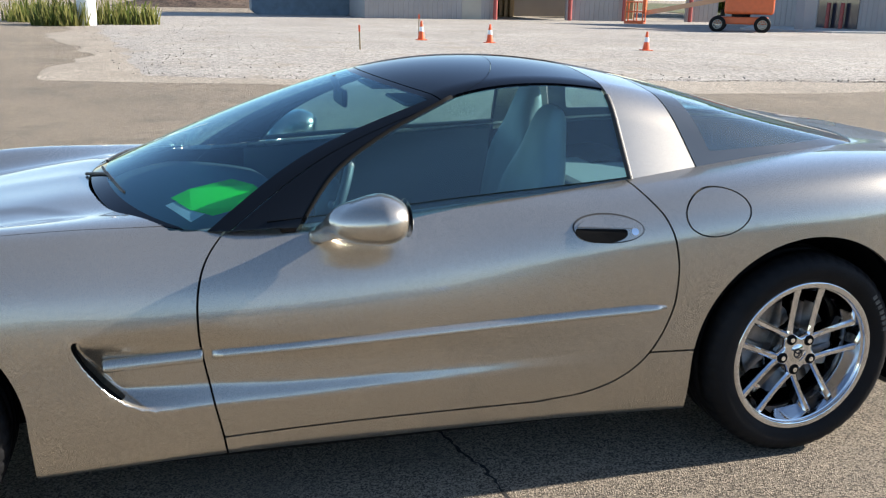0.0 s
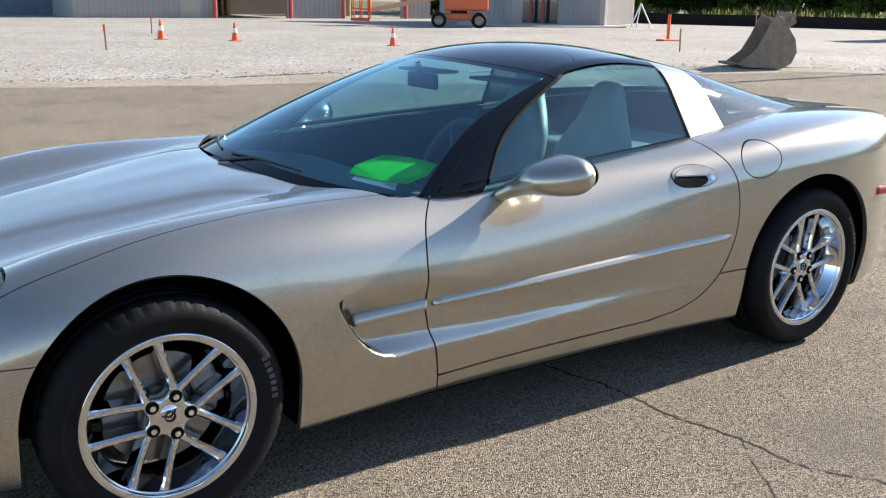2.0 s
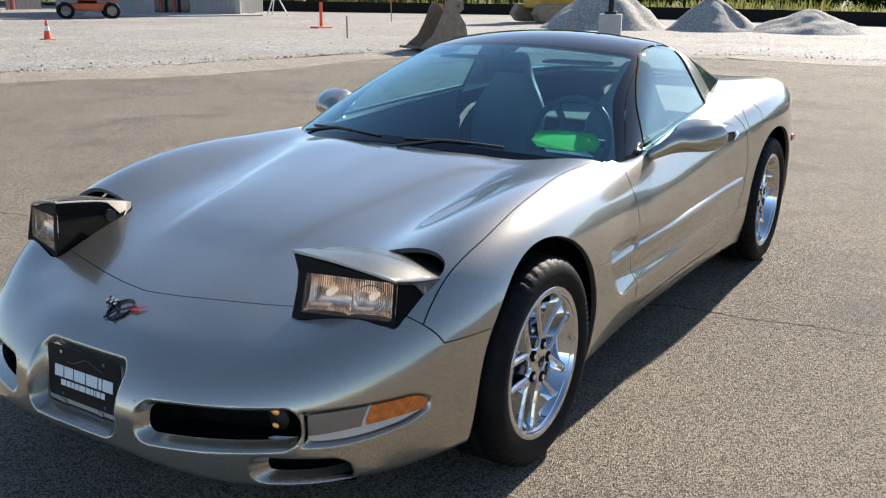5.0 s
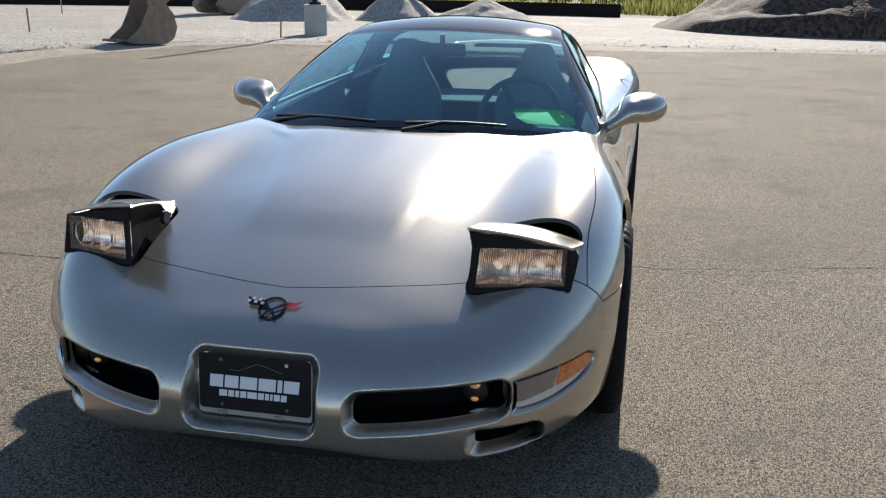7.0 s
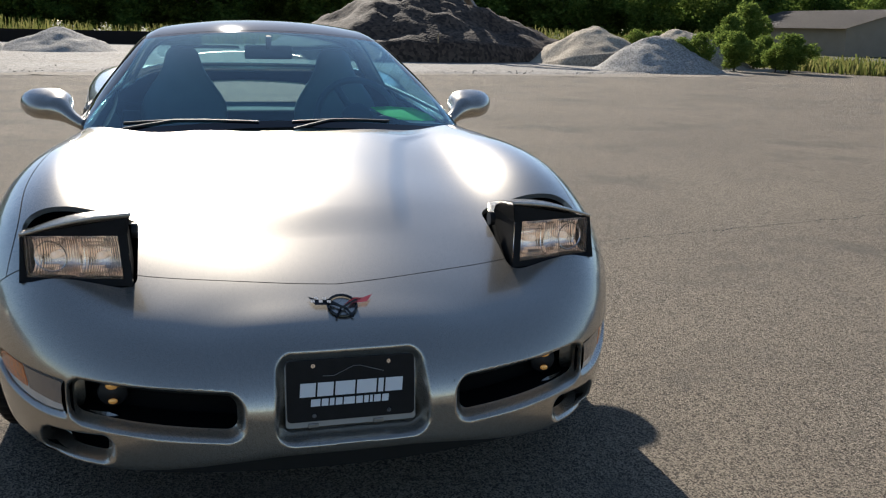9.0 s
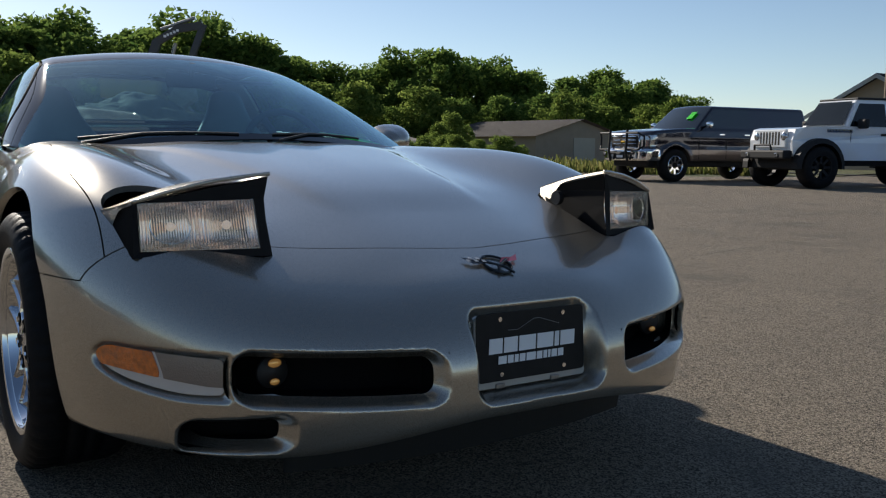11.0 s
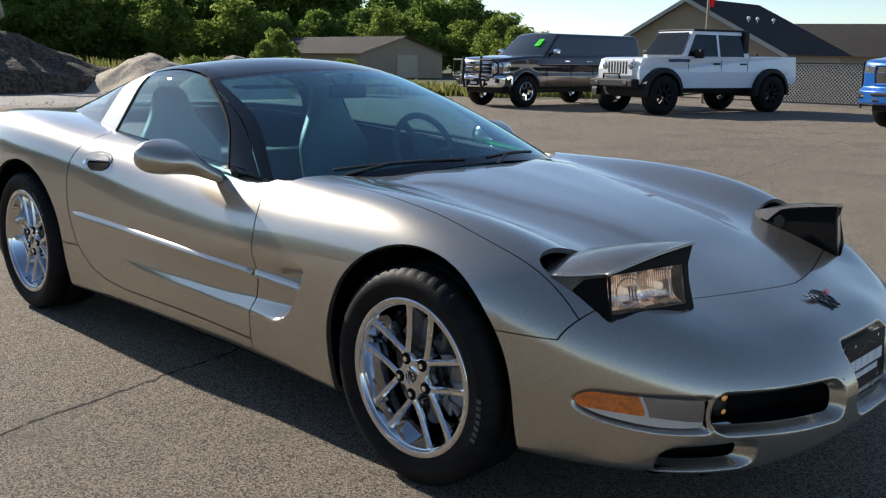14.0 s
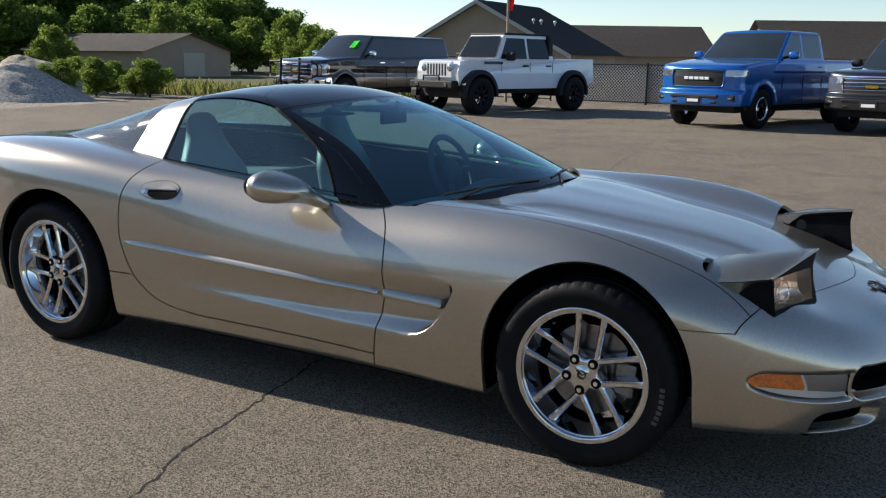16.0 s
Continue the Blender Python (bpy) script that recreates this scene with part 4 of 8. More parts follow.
def quad_patch(c00, c10, c11, c01, n, bulge=None, thick=0.0):
    """A four-cornered sheet, arched, with thickness."""
    bm = bmesh.new()
    g = []
    for i in range(n + 1):
        r = []
        for j in range(n + 1):
            u, v = i / n, j / n
            p = c00 * (1 - u) * (1 - v) + c10 * u * (1 - v) + c11 * u * v + c01 * (1 - u) * v
            if bulge:
                p = p + bulge(u, v)
            r.append(bm.verts.new(p))
        g.append(r)
    for i in range(n):
        for j in range(n):
            bm.faces.new((g[i][j], g[i + 1][j], g[i + 1][j + 1], g[i][j + 1]))
    if thick:
        bmesh.ops.solidify(bm, geom=bm.faces[:], thickness=thick)
    bmesh.ops.recalc_face_normals(bm, faces=bm.faces[:])
    return bm


fwd = (LIT + LOT - LIB - LOB).cross(LOT - LIT).normalized()
if fwd.x < 0:
    fwd = -fwd
for sgn in (1, -1):
    def put(name, bm, material, parent, label="", smooth=False):
        if sgn < 0:
            b = flipped(bm)
            bm.free()
            bm = b
        return part(name, bm, material, parent, label, smooth)

    # the lid: arched across, rounded behind, its front edge drawn out to a beak inside
    def lid_curve(u, v):
        return Vector((.010 * math.sin(math.pi * u) * (1 - v) - .030 * math.sin(math.pi * u) * v, .004 * math.sin(math.pi * v) * u,
                       .010 * math.sin(math.pi * u) * (1 - v) + .014 * math.sin(math.pi * v) * (.4 + .6 * math.sin(math.pi * min(1, u * 1.1))) - .010 * u ** 6 * math.sin(math.pi * v)))
    bm = quad_patch(FI, FO, RO, RI, 16, lid_curve, thick=.008)
    lamp = put("headlight", bm, PAINT, car, "raised pop-up headlight with painted lid", True)
    bm = bmesh.new()
    tube(bm, [FI * (1 - u) + FO * u + lid_curve(u, 0) + Vector((0, 0, -.003)) for u in np.linspace(0, 1, 25)], .0042, 10)
    put("lid_edge", bm, PAINT, lamp, "", True)
    dn = Vector((-.004, 0, -.013))
    bm = quad_patch(FI + dn, FO + dn, RO + dn, RI + dn, 12, lid_curve, thick=.002)
    put("lid_liner", bm, DARK, lamp, "black underside of the lid", True)
    # painted skirts behind: the outer one hangs from the crease, the inner one curls round the hinge
    cr = [FO * (1 - v) + RO * v + lid_curve(1, v) + Vector((0, .001, -.002)) for v in np.linspace(0, 1, 13)]
    ft = [Vector((c_.x, c_.y - .001, c_.z)) + Vector((0, 0, -(.006 + .034 * step(.28, .58, v) * (1 - step(.62, 1.02, v))))) for c_, v in zip(cr, np.linspace(0, 1, 13))]
    bm = bmesh.new()
    ra, rb_ = [bm.verts.new(p) for p in cr], [bm.verts.new(p) for p in ft]
    for k in range(12):
        bm.faces.new((ra[k], ra[k + 1], rb_[k + 1], rb_[k]))
    bmesh.ops.solidify(bm, geom=bm.faces[:], thickness=.005)
    bmesh.ops.recalc_face_normals(bm, faces=bm.faces[:])
    put("lid_side", bm, PAINT, lamp, "", True)
    ci = [FI * (1 - v) + RI * v + lid_curve(0, v) + Vector((0, -.001, -.002)) for v in np.linspace(0, 1, 13)]
    fi_low = [p + Vector((0, .002, -(.006 + .046 * step(.62, .92, v)))) for p, v in zip(ci, np.linspace(0, 1, 13))]
    bm = bmesh.new()
    ra, rb_ = [bm.verts.new(p) for p in ci], [bm.verts.new(p) for p in fi_low]
    for k in range(12):
        bm.faces.new((ra[k], ra[k + 1], rb_[k + 1], rb_[k]))
    bmesh.ops.solidify(bm, geom=bm.faces[:], thickness=.004)
    bmesh.ops.recalc_face_normals(bm, faces=bm.faces[:])
    put("lid_side", bm, PAINT, lamp, "", True)
    # black front: a brow under the lid, the frame round the lens and a curved inner cheek
    ax_u, ax_v = (LOT - LIT).normalized(), (LIT - LIB).normalized()
    BI, BO = Vector((.650, .478, .580)), Vector((.570, .744, .580))
    ti, to = FI + Vector((-.004, .003, -.009)), FO + Vector((-.002, 0, -.006))
    n1 = ti * .45 + BI * .55 + Vector((-.010, .006, 0))
    n0 = ti * .72 + BI * .28 + Vector((-.010, .008, 0))
    outer = [ti, to, BO, BI, n1, n0]
    inn = [LIT + fwd * .002, LOT + fwd * .002, LOB + fwd * .002, LIB + fwd * .002]
    bm = bmesh.new()
    vo = [bm.verts.new(p + fwd * .002) for p in outer]
    vi = [bm.verts.new(p) for p in inn]
    bk = [bm.verts.new(p - fwd * .012) for p in inn]
    bm.faces.new((vo[0], vo[1], vi[1], vi[0]))
    bm.faces.new((vo[1], vo[2], vi[2], vi[1]))
    bm.faces.new((vo[2], vo[3], vi[3], vi[2]))
    bm.faces.new((vo[3], vo[4], vi[3]))
    bm.faces.new((vo[4], vo[5], vi[0], vi[3]))
    bm.faces.new((vo[5], vo[0], vi[0]))
    for k in range(4):
        bm.faces.new((vi[k], vi[(k + 1) % 4], bk[(k + 1) % 4], bk[k]))
    bmesh.ops.recalc_face_normals(bm, faces=bm.faces[:])
    put("bezel", bm, COWL, lamp, "black lamp bezel")
    # housing: cheeks on both sides and a floor
    bm = bmesh.new()
    bm.faces.new([bm.verts.new(p) for p in (to, BO, Vector((.530, .746, .575)), Vector((.440, .764, .620)), Vector((.372, .766, .655)), RO + Vector((.004, -.004, -.004)))])
    bm.faces.new([bm.verts.new(p) for p in (ti, n0, n1, BI, Vector((.560, .484, .590)), Vector((.400, .492, .630)), RI + Vector((.004, .004, -.006)))])
    bm.faces.new([bm.verts.new(p) for p in (BI, BO, Vector((.40, .76, .560)), Vector((.40, .50, .560)))])
    bmesh.ops.solidify(bm, geom=bm.faces[:], thickness=.004)
    bmesh.ops.recalc_face_normals(bm, faces=bm.faces[:])
    put("housing", bm, COWL, lamp, "black lamp housing")
    bm = bmesh.new()
    pk = Vector((.442, .490, .672))
    cyl(bm, pk, pk + Vector((.0, -.014, 0)), .020, n=20)
    put("pivot_knob", bm, RUBBER, lamp)
    # reflector with two hollows, ribbed lens in front
    n = 14
    cols = 88
    bm = bmesh.new()
    g = []
    for i in range(cols + 1):
        r = []
        for j in range(n + 1):
            u, v = i / cols, j / n
            p = LIB * (1 - u) * (1 - v) + LOB * u * (1 - v) + LOT * u * v + LIT * (1 - u) * v
            w = (u * 2) % 1.0 if u < 1 else 1.0
            d = max(0.0, 1 - ((abs(w - .5) * 1.6) ** 4 + (abs(v - .5) * 1.7) ** 4))
            r.append(bm.verts.new(p - fwd * (.008 + .062 * d ** .75 + (.0016 if i % 2 else 0))))
        g.append(r)
    for i in range(cols):
        for j in range(n):
            bm.faces.new((g[i][j], g[i + 1][j], g[i + 1][j + 1], g[i][j + 1]))
    bmesh.ops.recalc_face_normals(bm, faces=bm.faces[:])
    put("reflector", bm, REFLECTOR, lamp, "fluted chrome reflector bowls")
    for u in (.26, .74):
        p = LIB * (1 - u) * .5 + LOB * u * .5 + LOT * u * .5 + LIT * (1 - u) * .5 - fwd * .026
        bm = bmesh.new()
        cyl(bm, p - fwd * .035, p + fwd * .004, .011, .009, n=14)
        put("bulb", bm, BULB, lamp, "warm lamp bulb", True)
    u = .74
    pc_ = LIB * (1 - u) * .5 + LOB * u * .5 + LOT * u * .5 + LIT * (1 - u) * .5 - fwd * .006
    bm = bmesh.new()
    tube(bm, [pc_ + ax_u * .040 * math.cos(a) + ax_v * .036 * math.sin(a) for a in np.linspace(0, 2 * math.pi, 29)], .0017, 5)
    put("lens_ring", bm, CHROME, lamp)
    bm = bmesh.new()
    rib = 56
    rows = []
    for i in range(rib + 1):
        u = i / rib
        z_ = .0004 if i % 2 else 0.0
        rows.append([bm.verts.new(LIB * (1 - u) + LOB * u + fwd * z_), bm.verts.new(LIT * (1 - u) + LOT * u + fwd * z_)])
    for p, q in zip(rows[:-1], rows[1:]):
        bm.faces.new((p[0], q[0], q[1], p[1]))
    lens = put("lens", bm, LENS, lamp, "ribbed clear headlight lens")
    bm = bmesh.new()
    for i in range(1, 34):
        u = i / 34
        for v0, v1 in (((.02, .98),) if abs(u - .5) < .06 or u > .93 or u < .05 else ((.02, .22), (.74, .98))):
            lo_, hi_ = LIB * (1 - u) + LOB * u, LIT * (1 - u) + LOT * u
            tube(bm, [lo_ * (1 - v0) + hi_ * v0 + fwd * .001, lo_ * (1 - v1) + hi_ * v1 + fwd * .001], .0013, 5)
    put("lens_rib", bm, LENS_RIB, lens, "vertical moulded ribs")
    # bucket that closes the hole
    bm = bmesh.new()
    pts = [(x, y) for x, y in LAMP_POLY]
    up_ = [bm.verts.new((x, y, top_height(x, y) - .034)) for x, y in pts]
    dn_ = [bm.verts.new((x, y, .50)) for x, y in pts]
    for i in range(len(pts)):
        j = (i + 1) % len(pts)
        bm.faces.new((up_[i], up_[j], dn_[j], dn_[i]))
    bm.faces.new(dn_)
    put("lamp_bucket", bm, VOID, car)

# turn signals on the bumper corners
def body_plain(x, y, z):
    y = np.abs(y)
    long_f = 1.09 - 1.5 * np.maximum(0, z - .36) ** 2 - 1.2 * np.maximum(0, .30 - z) ** 2
    rho = (np.maximum(0, (x + .1) / long_f) ** 2.6 + (y / half_width(x, z)) ** 2.6) ** (1 / 2.6)
    return smax((rho - 1) * .88, (z - top_height(x, y)) * .9, .07) + .008


sig = nets(body_plain, (.40, .58, .27), (.95, .90, .46), .008, half=False)
sig = cut(sig, lambda p: -signal_sd(p[:, 1], p[:, 2]) - .004)
low = lambda p: p[:, 2] - (.345 + .13 * np.maximum(0, p[:, 1] - .66))
div = lambda p: p[:, 1] - .731 - .25 * (p[:, 2] - .38) - 14 * np.maximum(0, .372 - p[:, 2]) ** 2
amb = cut(cut(sig, lambda p: low(p) - .001), lambda p: div(p) - .001)
clr = cut(cut(sig, lambda p: low(p) - .001), lambda p: -div(p) - .004 - 10 * np.maximum(0, .372 - p[:, 2]) ** 2)
wht = (sig[0] - sig[1] * .0025, sig[1], sig[2])
SIGNAL_CLEAR = mat("ribbed_signal_lens", (0.24, 0.225, 0.22), rough=0.18, metal=0.6, coat=1.0, bump=0.15, bscale=260)
for M in (0, 1):
    fl = mirrored if M else (lambda q: q)
    tsig = sheet("turn_signal", fl(wht), mat("signal_base", (0.62, 0.62, 0.62), rough=0.2, metal=0.3, coat=1.0), car, "pale lower band of the turn signal", depth=.02)
    sheet("amber_lens", fl(amb), AMBER, tsig, "amber turn signal lens", depth=.02)
    sheet("clear_lens", fl(clr), SIGNAL_CLEAR, tsig, "clear ribbed lens", depth=.02)

# dark intakes with lit fog lamps, and the lower ducts
for sgn in (1, -1):
    bm = bmesh.new()
    n, rows = 14, []
    for i in range(n + 1):
        y = .236 + (.628 - .236) * i / n
        x = min(on_front(y, .33), on_front(y, .37)) - .045
        c = .3625 + .03 * (y - .434)
        rows.append([bm.verts.new((x + .035, sgn * y, c + .050)), bm.verts.new((x - .07, sgn * y, c + .052)), bm.verts.new((x - .07, sgn * y, c - .052)), bm.verts.new((x + .035, sgn * y, c - .050))])
    for a, b in zip(rows[:-1], rows[1:]):
        for k in range(3):
            bm.faces.new((a[k], a[k + 1], b[k + 1], b[k]))
    bm.faces.new(rows[-1])
    bm.faces.new(rows[0])
    part("intake_liner", bm, VOID, car, "black inside of the air intake")
    bm = bmesh.new()
    rows = []
    for i in range(9):
        y = .515 + (.71 - .515) * i / 8
        c = .250 - .14 * (y - .613)
        x = on_front(y, c) - .020
        rows.append([bm.verts.new((x + .008, sgn * y, c + .030)), bm.verts.new((x - .07, sgn * y, c + .034)), bm.verts.new((x - .07, sgn * y, c - .034)), bm.verts.new((x + .008, sgn * y, c - .030))])
    for a, b in zip(rows[:-1], rows[1:]):
        for k in range(3):
            bm.faces.new((a[k], a[k + 1], b[k + 1], b[k]))
    part("duct_liner", bm, VOID, car)
    bm = bmesh.new()
    lathe(bm, [(.0, -.02), (.024, -.016), (.034, .0), (.032, .006), (.0, .010)], 24, 'x', (.765, sgn * .530, .362))
    fog = part("fog_lamp", bm, DARK, car, "round fog lamp inside the intake", True)
    for dz, rr in ((.016, .0115), (-.022, .0085)):
        bm = bmesh.new()
        bmesh.ops.create_uvsphere(bm, u_segments=14, v_segments=8, radius=rr, matrix=Matrix.Translation((.780, sgn * .530, .366 + dz)) @ Matrix.Diagonal((.5, 1.25, .8, 1)))
        part("bulb", bm, LAMP_GLOW, fog, "lit amber bulb", True)
    bm = bmesh.new()
    box(bm, (-3.11 - .035, sgn * .905 - .012, .60), (-3.11 + .035, sgn * .905 + .012, .635), .008)
    part("side_marker", bm, RED_LENS, car, "red rear side marker")

# number plate space: a dark show plate in a bright frame
def plate_pt(y, z, off=0.0):
    """A point of the plate, which leans back a little."""
    return Vector((.9395 - .010 * (z - .322) / .144 + off, y, z))


def plate_sheet(y0, y1, z0, z1, r, front, back):
    """A thin rounded plate between two offsets."""
    pb = bmesh.new()
    rim_ = []
    for cy, cz, q in ((y1 - r, z1 - r, 0), (y0 + r, z1 - r, 1), (y0 + r, z0 + r, 2), (y1 - r, z0 + r, 3)):
        for k in range(5):
            a = (q + k / 4) * math.pi / 2
            rim_.append((cy + r * math.cos(a), cz + r * math.sin(a)))
    A = [pb.verts.new(plate_pt(y, z, front)) for y, z in rim_]
    B = [pb.verts.new(plate_pt(y, z, back)) for y, z in rim_]
    pb.faces.new(A)
    pb.faces.new(B[::-1])
    for k in range(len(A)):
        pb.faces.new((A[k], B[k], B[(k + 1) % len(A)], A[(k + 1) % len(A)]))
    bmesh.ops.recalc_face_normals(pb, faces=pb.faces[:])
    return pb


plate = part("show_plate", plate_sheet(-.147, .147, .322, .466, .010, 0, -.003), mat("plate_black", (.012, .012, .013), rough=.5, var=.3, scale=30, spec=.2), car, "black dealer plate with white bars")
part("plate_holder", plate_sheet(-.150, .150, .308, .458, .008, -.003, -.009), mat("plate_holder_grey", (.34, .34, .33), rough=.4, metal=.4), plate, "pale metal holder behind the plate")
for y in (-.088, .062):
    bm = bmesh.new()
    box(bm, (.936, y - .012, .306), (.941, y + .012, .317), .002)
    part("plate_clip", bm, STEEL, plate)
for nm, z0, hgt, x_, gap, wids in (("upper_bar", .381, .032, -.117, .0045, (.035, .036, .045, .045, .012, .040)), ("lower_bar", .358, .0165, -.093, .0035, (.021, .015, .010, .015, .025, .015, .010, .006, .015, .015))):
    for w in wids:
        bm = bmesh.new()
        box(bm, (-.0002, x_, .0), (.0012, x_ + w, hgt), .0)
        for v in bm.verts:
            v.co = plate_pt(v.co.y + (v.co.z - hgt / 2) * .08, v.co.z + z0, v.co.x + .001)
        part(nm, bm, WHITE_INK, plate)
        x_ += w + gap
bm = bmesh.new()
tube(bm, [plate_pt(y, z, .001) for y, z in ((-.065, .428), (-.04, .427), (.005, .447), (.02, .447), (.075, .430))], .0007, 6)
part("roof_line", bm, mat("grey_print", (.16, .16, .16), rough=.5), plate)
for y, z in ((-.087, .453), (.086, .453), (-.086, .336), (.086, .336)):
    bm = bmesh.new()
    cyl(bm, plate_pt(y, z, 0), plate_pt(y, z, .003), .0050, n=12)
    part("plate_screw", bm, CHROME, plate)

# nose badge: crossed flags in a ring
def nose(y, s, off):
    """A point of the nose: y across, s up the slope."""
    x = .800 - s * 1.25
    return Vector((x, y, on_top(x, y) + off))


badge_bm = bmesh.new()
ring = [nose(.034 * math.cos(a), .030 * math.sin(a), .004) for a in np.linspace(0, 2 * math.pi, 25)]
tube(badge_bm, ring, .0032, 6)
badge = part("nose_badge", badge_bm, BLACK_GLOSS, car, "crossed flag badge in a dark ring")
def flag(corners, name, material, lab=""):
    b_ = bmesh.new()
    vs = [b_.verts.new(nose(y, s, .008)) for y, s in corners]
    b_.faces.new(vs)
    bmesh.ops.solidify(b_, geom=b_.faces[:], thickness=-.003)
    bmesh.ops.recalc_face_normals(b_, faces=b_.faces[:])
    return part(name, b_, material, badge, lab)


flag([(.004, -.004), (.030, .016), (.052, .014), (.078, .024), (.060, .002), (.034, .000)], "red_flag", RED, "red flag")
flag([(-.004, -.004), (-.030, .016), (-.052, .014), (-.078, .026), (-.064, .000), (-.034, -.002)], "chequered_flag", BLACK_GLOSS, "black and white chequered flag")
for i in range(5):
    for j in range(2):
        if (i + j) % 2 == 0:
            y0 = -.026 - i * .0095
            s0 = .001 + j * .0085 + i * .0012
            b_ = bmesh.new()
            vs = [b_.verts.new(nose(y, s, .0096)) for y, s in ((y0, s0), (y0 - .009, s0 + .001), (y0 - .009, s0 + .009), (y0, s0 + .008))]
            b_.faces.new(vs)
            bmesh.ops.solidify(b_, geom=b_.faces[:], thickness=.001)
            part("chequer", b_, WHITE_INK, badge)
for sg in (1, -1):
    b_ = bmesh.new()
    tube(b_, [nose(sg * .036, .010, .007), nose(sg * -.006, -.012, .007), nose(sg * -.020, -.034, .006)], .0028, 6)
    part("flag_staff", b_, BLACK_GLOSS, badge)

# wheels
def make_wheel(R, half_t, rim_r, y_c, hub_y, mark_a):
    """A wheel with its face towards +y, centred on its axle at y = y_c."""
    w = thing("wheel_set", "", "")
    tb = bmesh.new()
    prof = [(rim_r - .010, -half_t * .80), (rim_r + .012, -half_t * .95), (rim_r + (R - rim_r) * .5, -half_t), (R - .022, -half_t * .93), (R - .007, -half_t * .80)]
    prof += [(R - .001, -half_t * .62), (R - .001, -half_t * .40), (R - .008, -half_t * .38), (R - .008, -half_t * .30), (R, -half_t * .28), (R, -half_t * .05), (R - .008, -half_t * .03), (R - .008, half_t * .03)]
    prof += [(R, half_t * .05), (R, half_t * .28), (R - .008, half_t * .30), (R - .008, half_t * .38), (R - .001, half_t * .40), (R - .001, half_t * .62), (R - .004, half_t * .80), (R - .014, half_t * .90), (R - .024, half_t * .955)]
    prof += [(rim_r + (R - rim_r) * .62, half_t), (rim_r + (R - rim_r) * .45, half_t * 1.005), (rim_r + .022, half_t * .97), (rim_r + .012, half_t * .93), (rim_r - .004, half_t * .86)]
    shoulder = {4, 5, 18, 19, 20}
    lathe(tb, prof, 240, 'y', (0, y_c, 0), lambda i, k, r: r - (.0045 if (k in shoulder and i % 5 == 0) else 0))
    bmesh.ops.recalc_face_normals(tb, faces=tb.faces[:])
    part("tyre", tb, TYRE, w, "black road tyre", True)
    for k, (a_, w_, h_) in enumerate([(mark_a + 12 - 4 * q_, 2.6, .010) for q_ in range(7)]):
        mb = bmesh.new()
        rm = rim_r + (R - rim_r) * .55
        A_ = [(rm + q * h_, radians(a_ + e_ * w_ / 2)) for q, e_ in ((-1, -1), (-1, 1), (1, 1), (1, -1))]
        vs = [mb.verts.new((r_ * math.cos(t_), y_c + half_t * 1.004, r_ * math.sin(t_))) for r_, t_ in A_]
        mb.faces.new(vs)
        bmesh.ops.solidify(mb, geom=mb.faces[:], thickness=.0012)
        part("sidewall_bar", mb, TYRE_MARK, w)
    rb = bmesh.new()
    lip = y_c + half_t * .90
    lathe(rb, [(rim_r - .004, lip - .020), (rim_r + .008, lip - .004), (rim_r + .006, lip + .001), (rim_r + .003, lip + .0030), (rim_r - .003, lip + .0025), (rim_r - .0115, lip + .0010), (rim_r - .0125, lip + .0004), (rim_r - .0132, lip - .0010), (rim_r - .0140, lip - .012), (rim_r - .0150, lip - .0125), (rim_r - .0175, lip - .013), (rim_r - .0180, lip - .014), (rim_r - .0195, lip - .024), (rim_r - .0380, lip - .056), (rim_r - .046, lip - .085), (rim_r - .050, y_c - half_t * .8), (rim_r - .006, y_c - half_t * .9)], 96, 'y')
    bmesh.ops.recalc_face_normals(rb, faces=rb.faces[:])
    rim = part("rim", rb, WHEEL_CHROME, w, "chromed split five-spoke rim", True)
    face = hub_y
    r_out = rim_r - .0165
    for k in range(5):
        for s in (1, -1):
            sb = bmesh.new()
            a0 = 2 * math.pi * k / 5 + math.pi / 2
            ca, sa = math.cos(a0), math.sin(a0)

            def P(rad, side_, h):
                return (ca * rad - sa * side_, h, sa * rad + ca * side_)
            secs = []
            for rad, mid, hw, h0, dep in ((.034, .031 * s, .0125, face - .001, .034), (.056, .0372 * s, .0115, face - .002, .036), (.072, .0385 * s, .0098, face - .004, .040), (.092, .0390 * s, .0092, face - .0055, .042), (.13, .0404 * s, .0092, face - .006, .046), (r_out - .040, .0425 * s, .0098, face - .004, .054), (r_out - .012, .0440 * s, .0118, face - .001, .060), (r_out + .002, .0446 * s, .0150, face + .002, .066)):
                secs.append([sb.verts.new(P(rad, mid + q * hw * 1.1, h0 - d)) for q, d in ((-1.5, dep), (-1, .0065), (-.50, 0), (.50, 0), (1, .0065), (1.5, dep))])
            for A_, B_ in zip(secs[:-1], secs[1:]):
                for q in range(6):
                    sb.faces.new((A_[q], A_[(q + 1) % 6], B_[(q + 1) % 6], B_[q]))
            sb.faces.new(secs[0])
            sb.faces.new(secs[-1])
            bmesh.ops.recalc_face_normals(sb, faces=sb.faces[:])
            part("spoke", sb, WHEEL_CHROME, rim)
    hb = bmesh.new()
    lathe(hb, [(0, face + .0012), (.029, face + .0010), (.031, face - .001), (.033, face - .0005), (.069, face - .001), (.075, face - .004), (.079, face - .012), (.081, face - .035), (0, face - .04)], 80, 'y', wob=lambda i, k, r: r * (.85 - .15 * math.cos(5 * (2 * math.pi * i / 80 - math.pi / 2))) if k > 3 else r)
    bmesh.ops.recalc_face_normals(hb, faces=hb.faces[:])
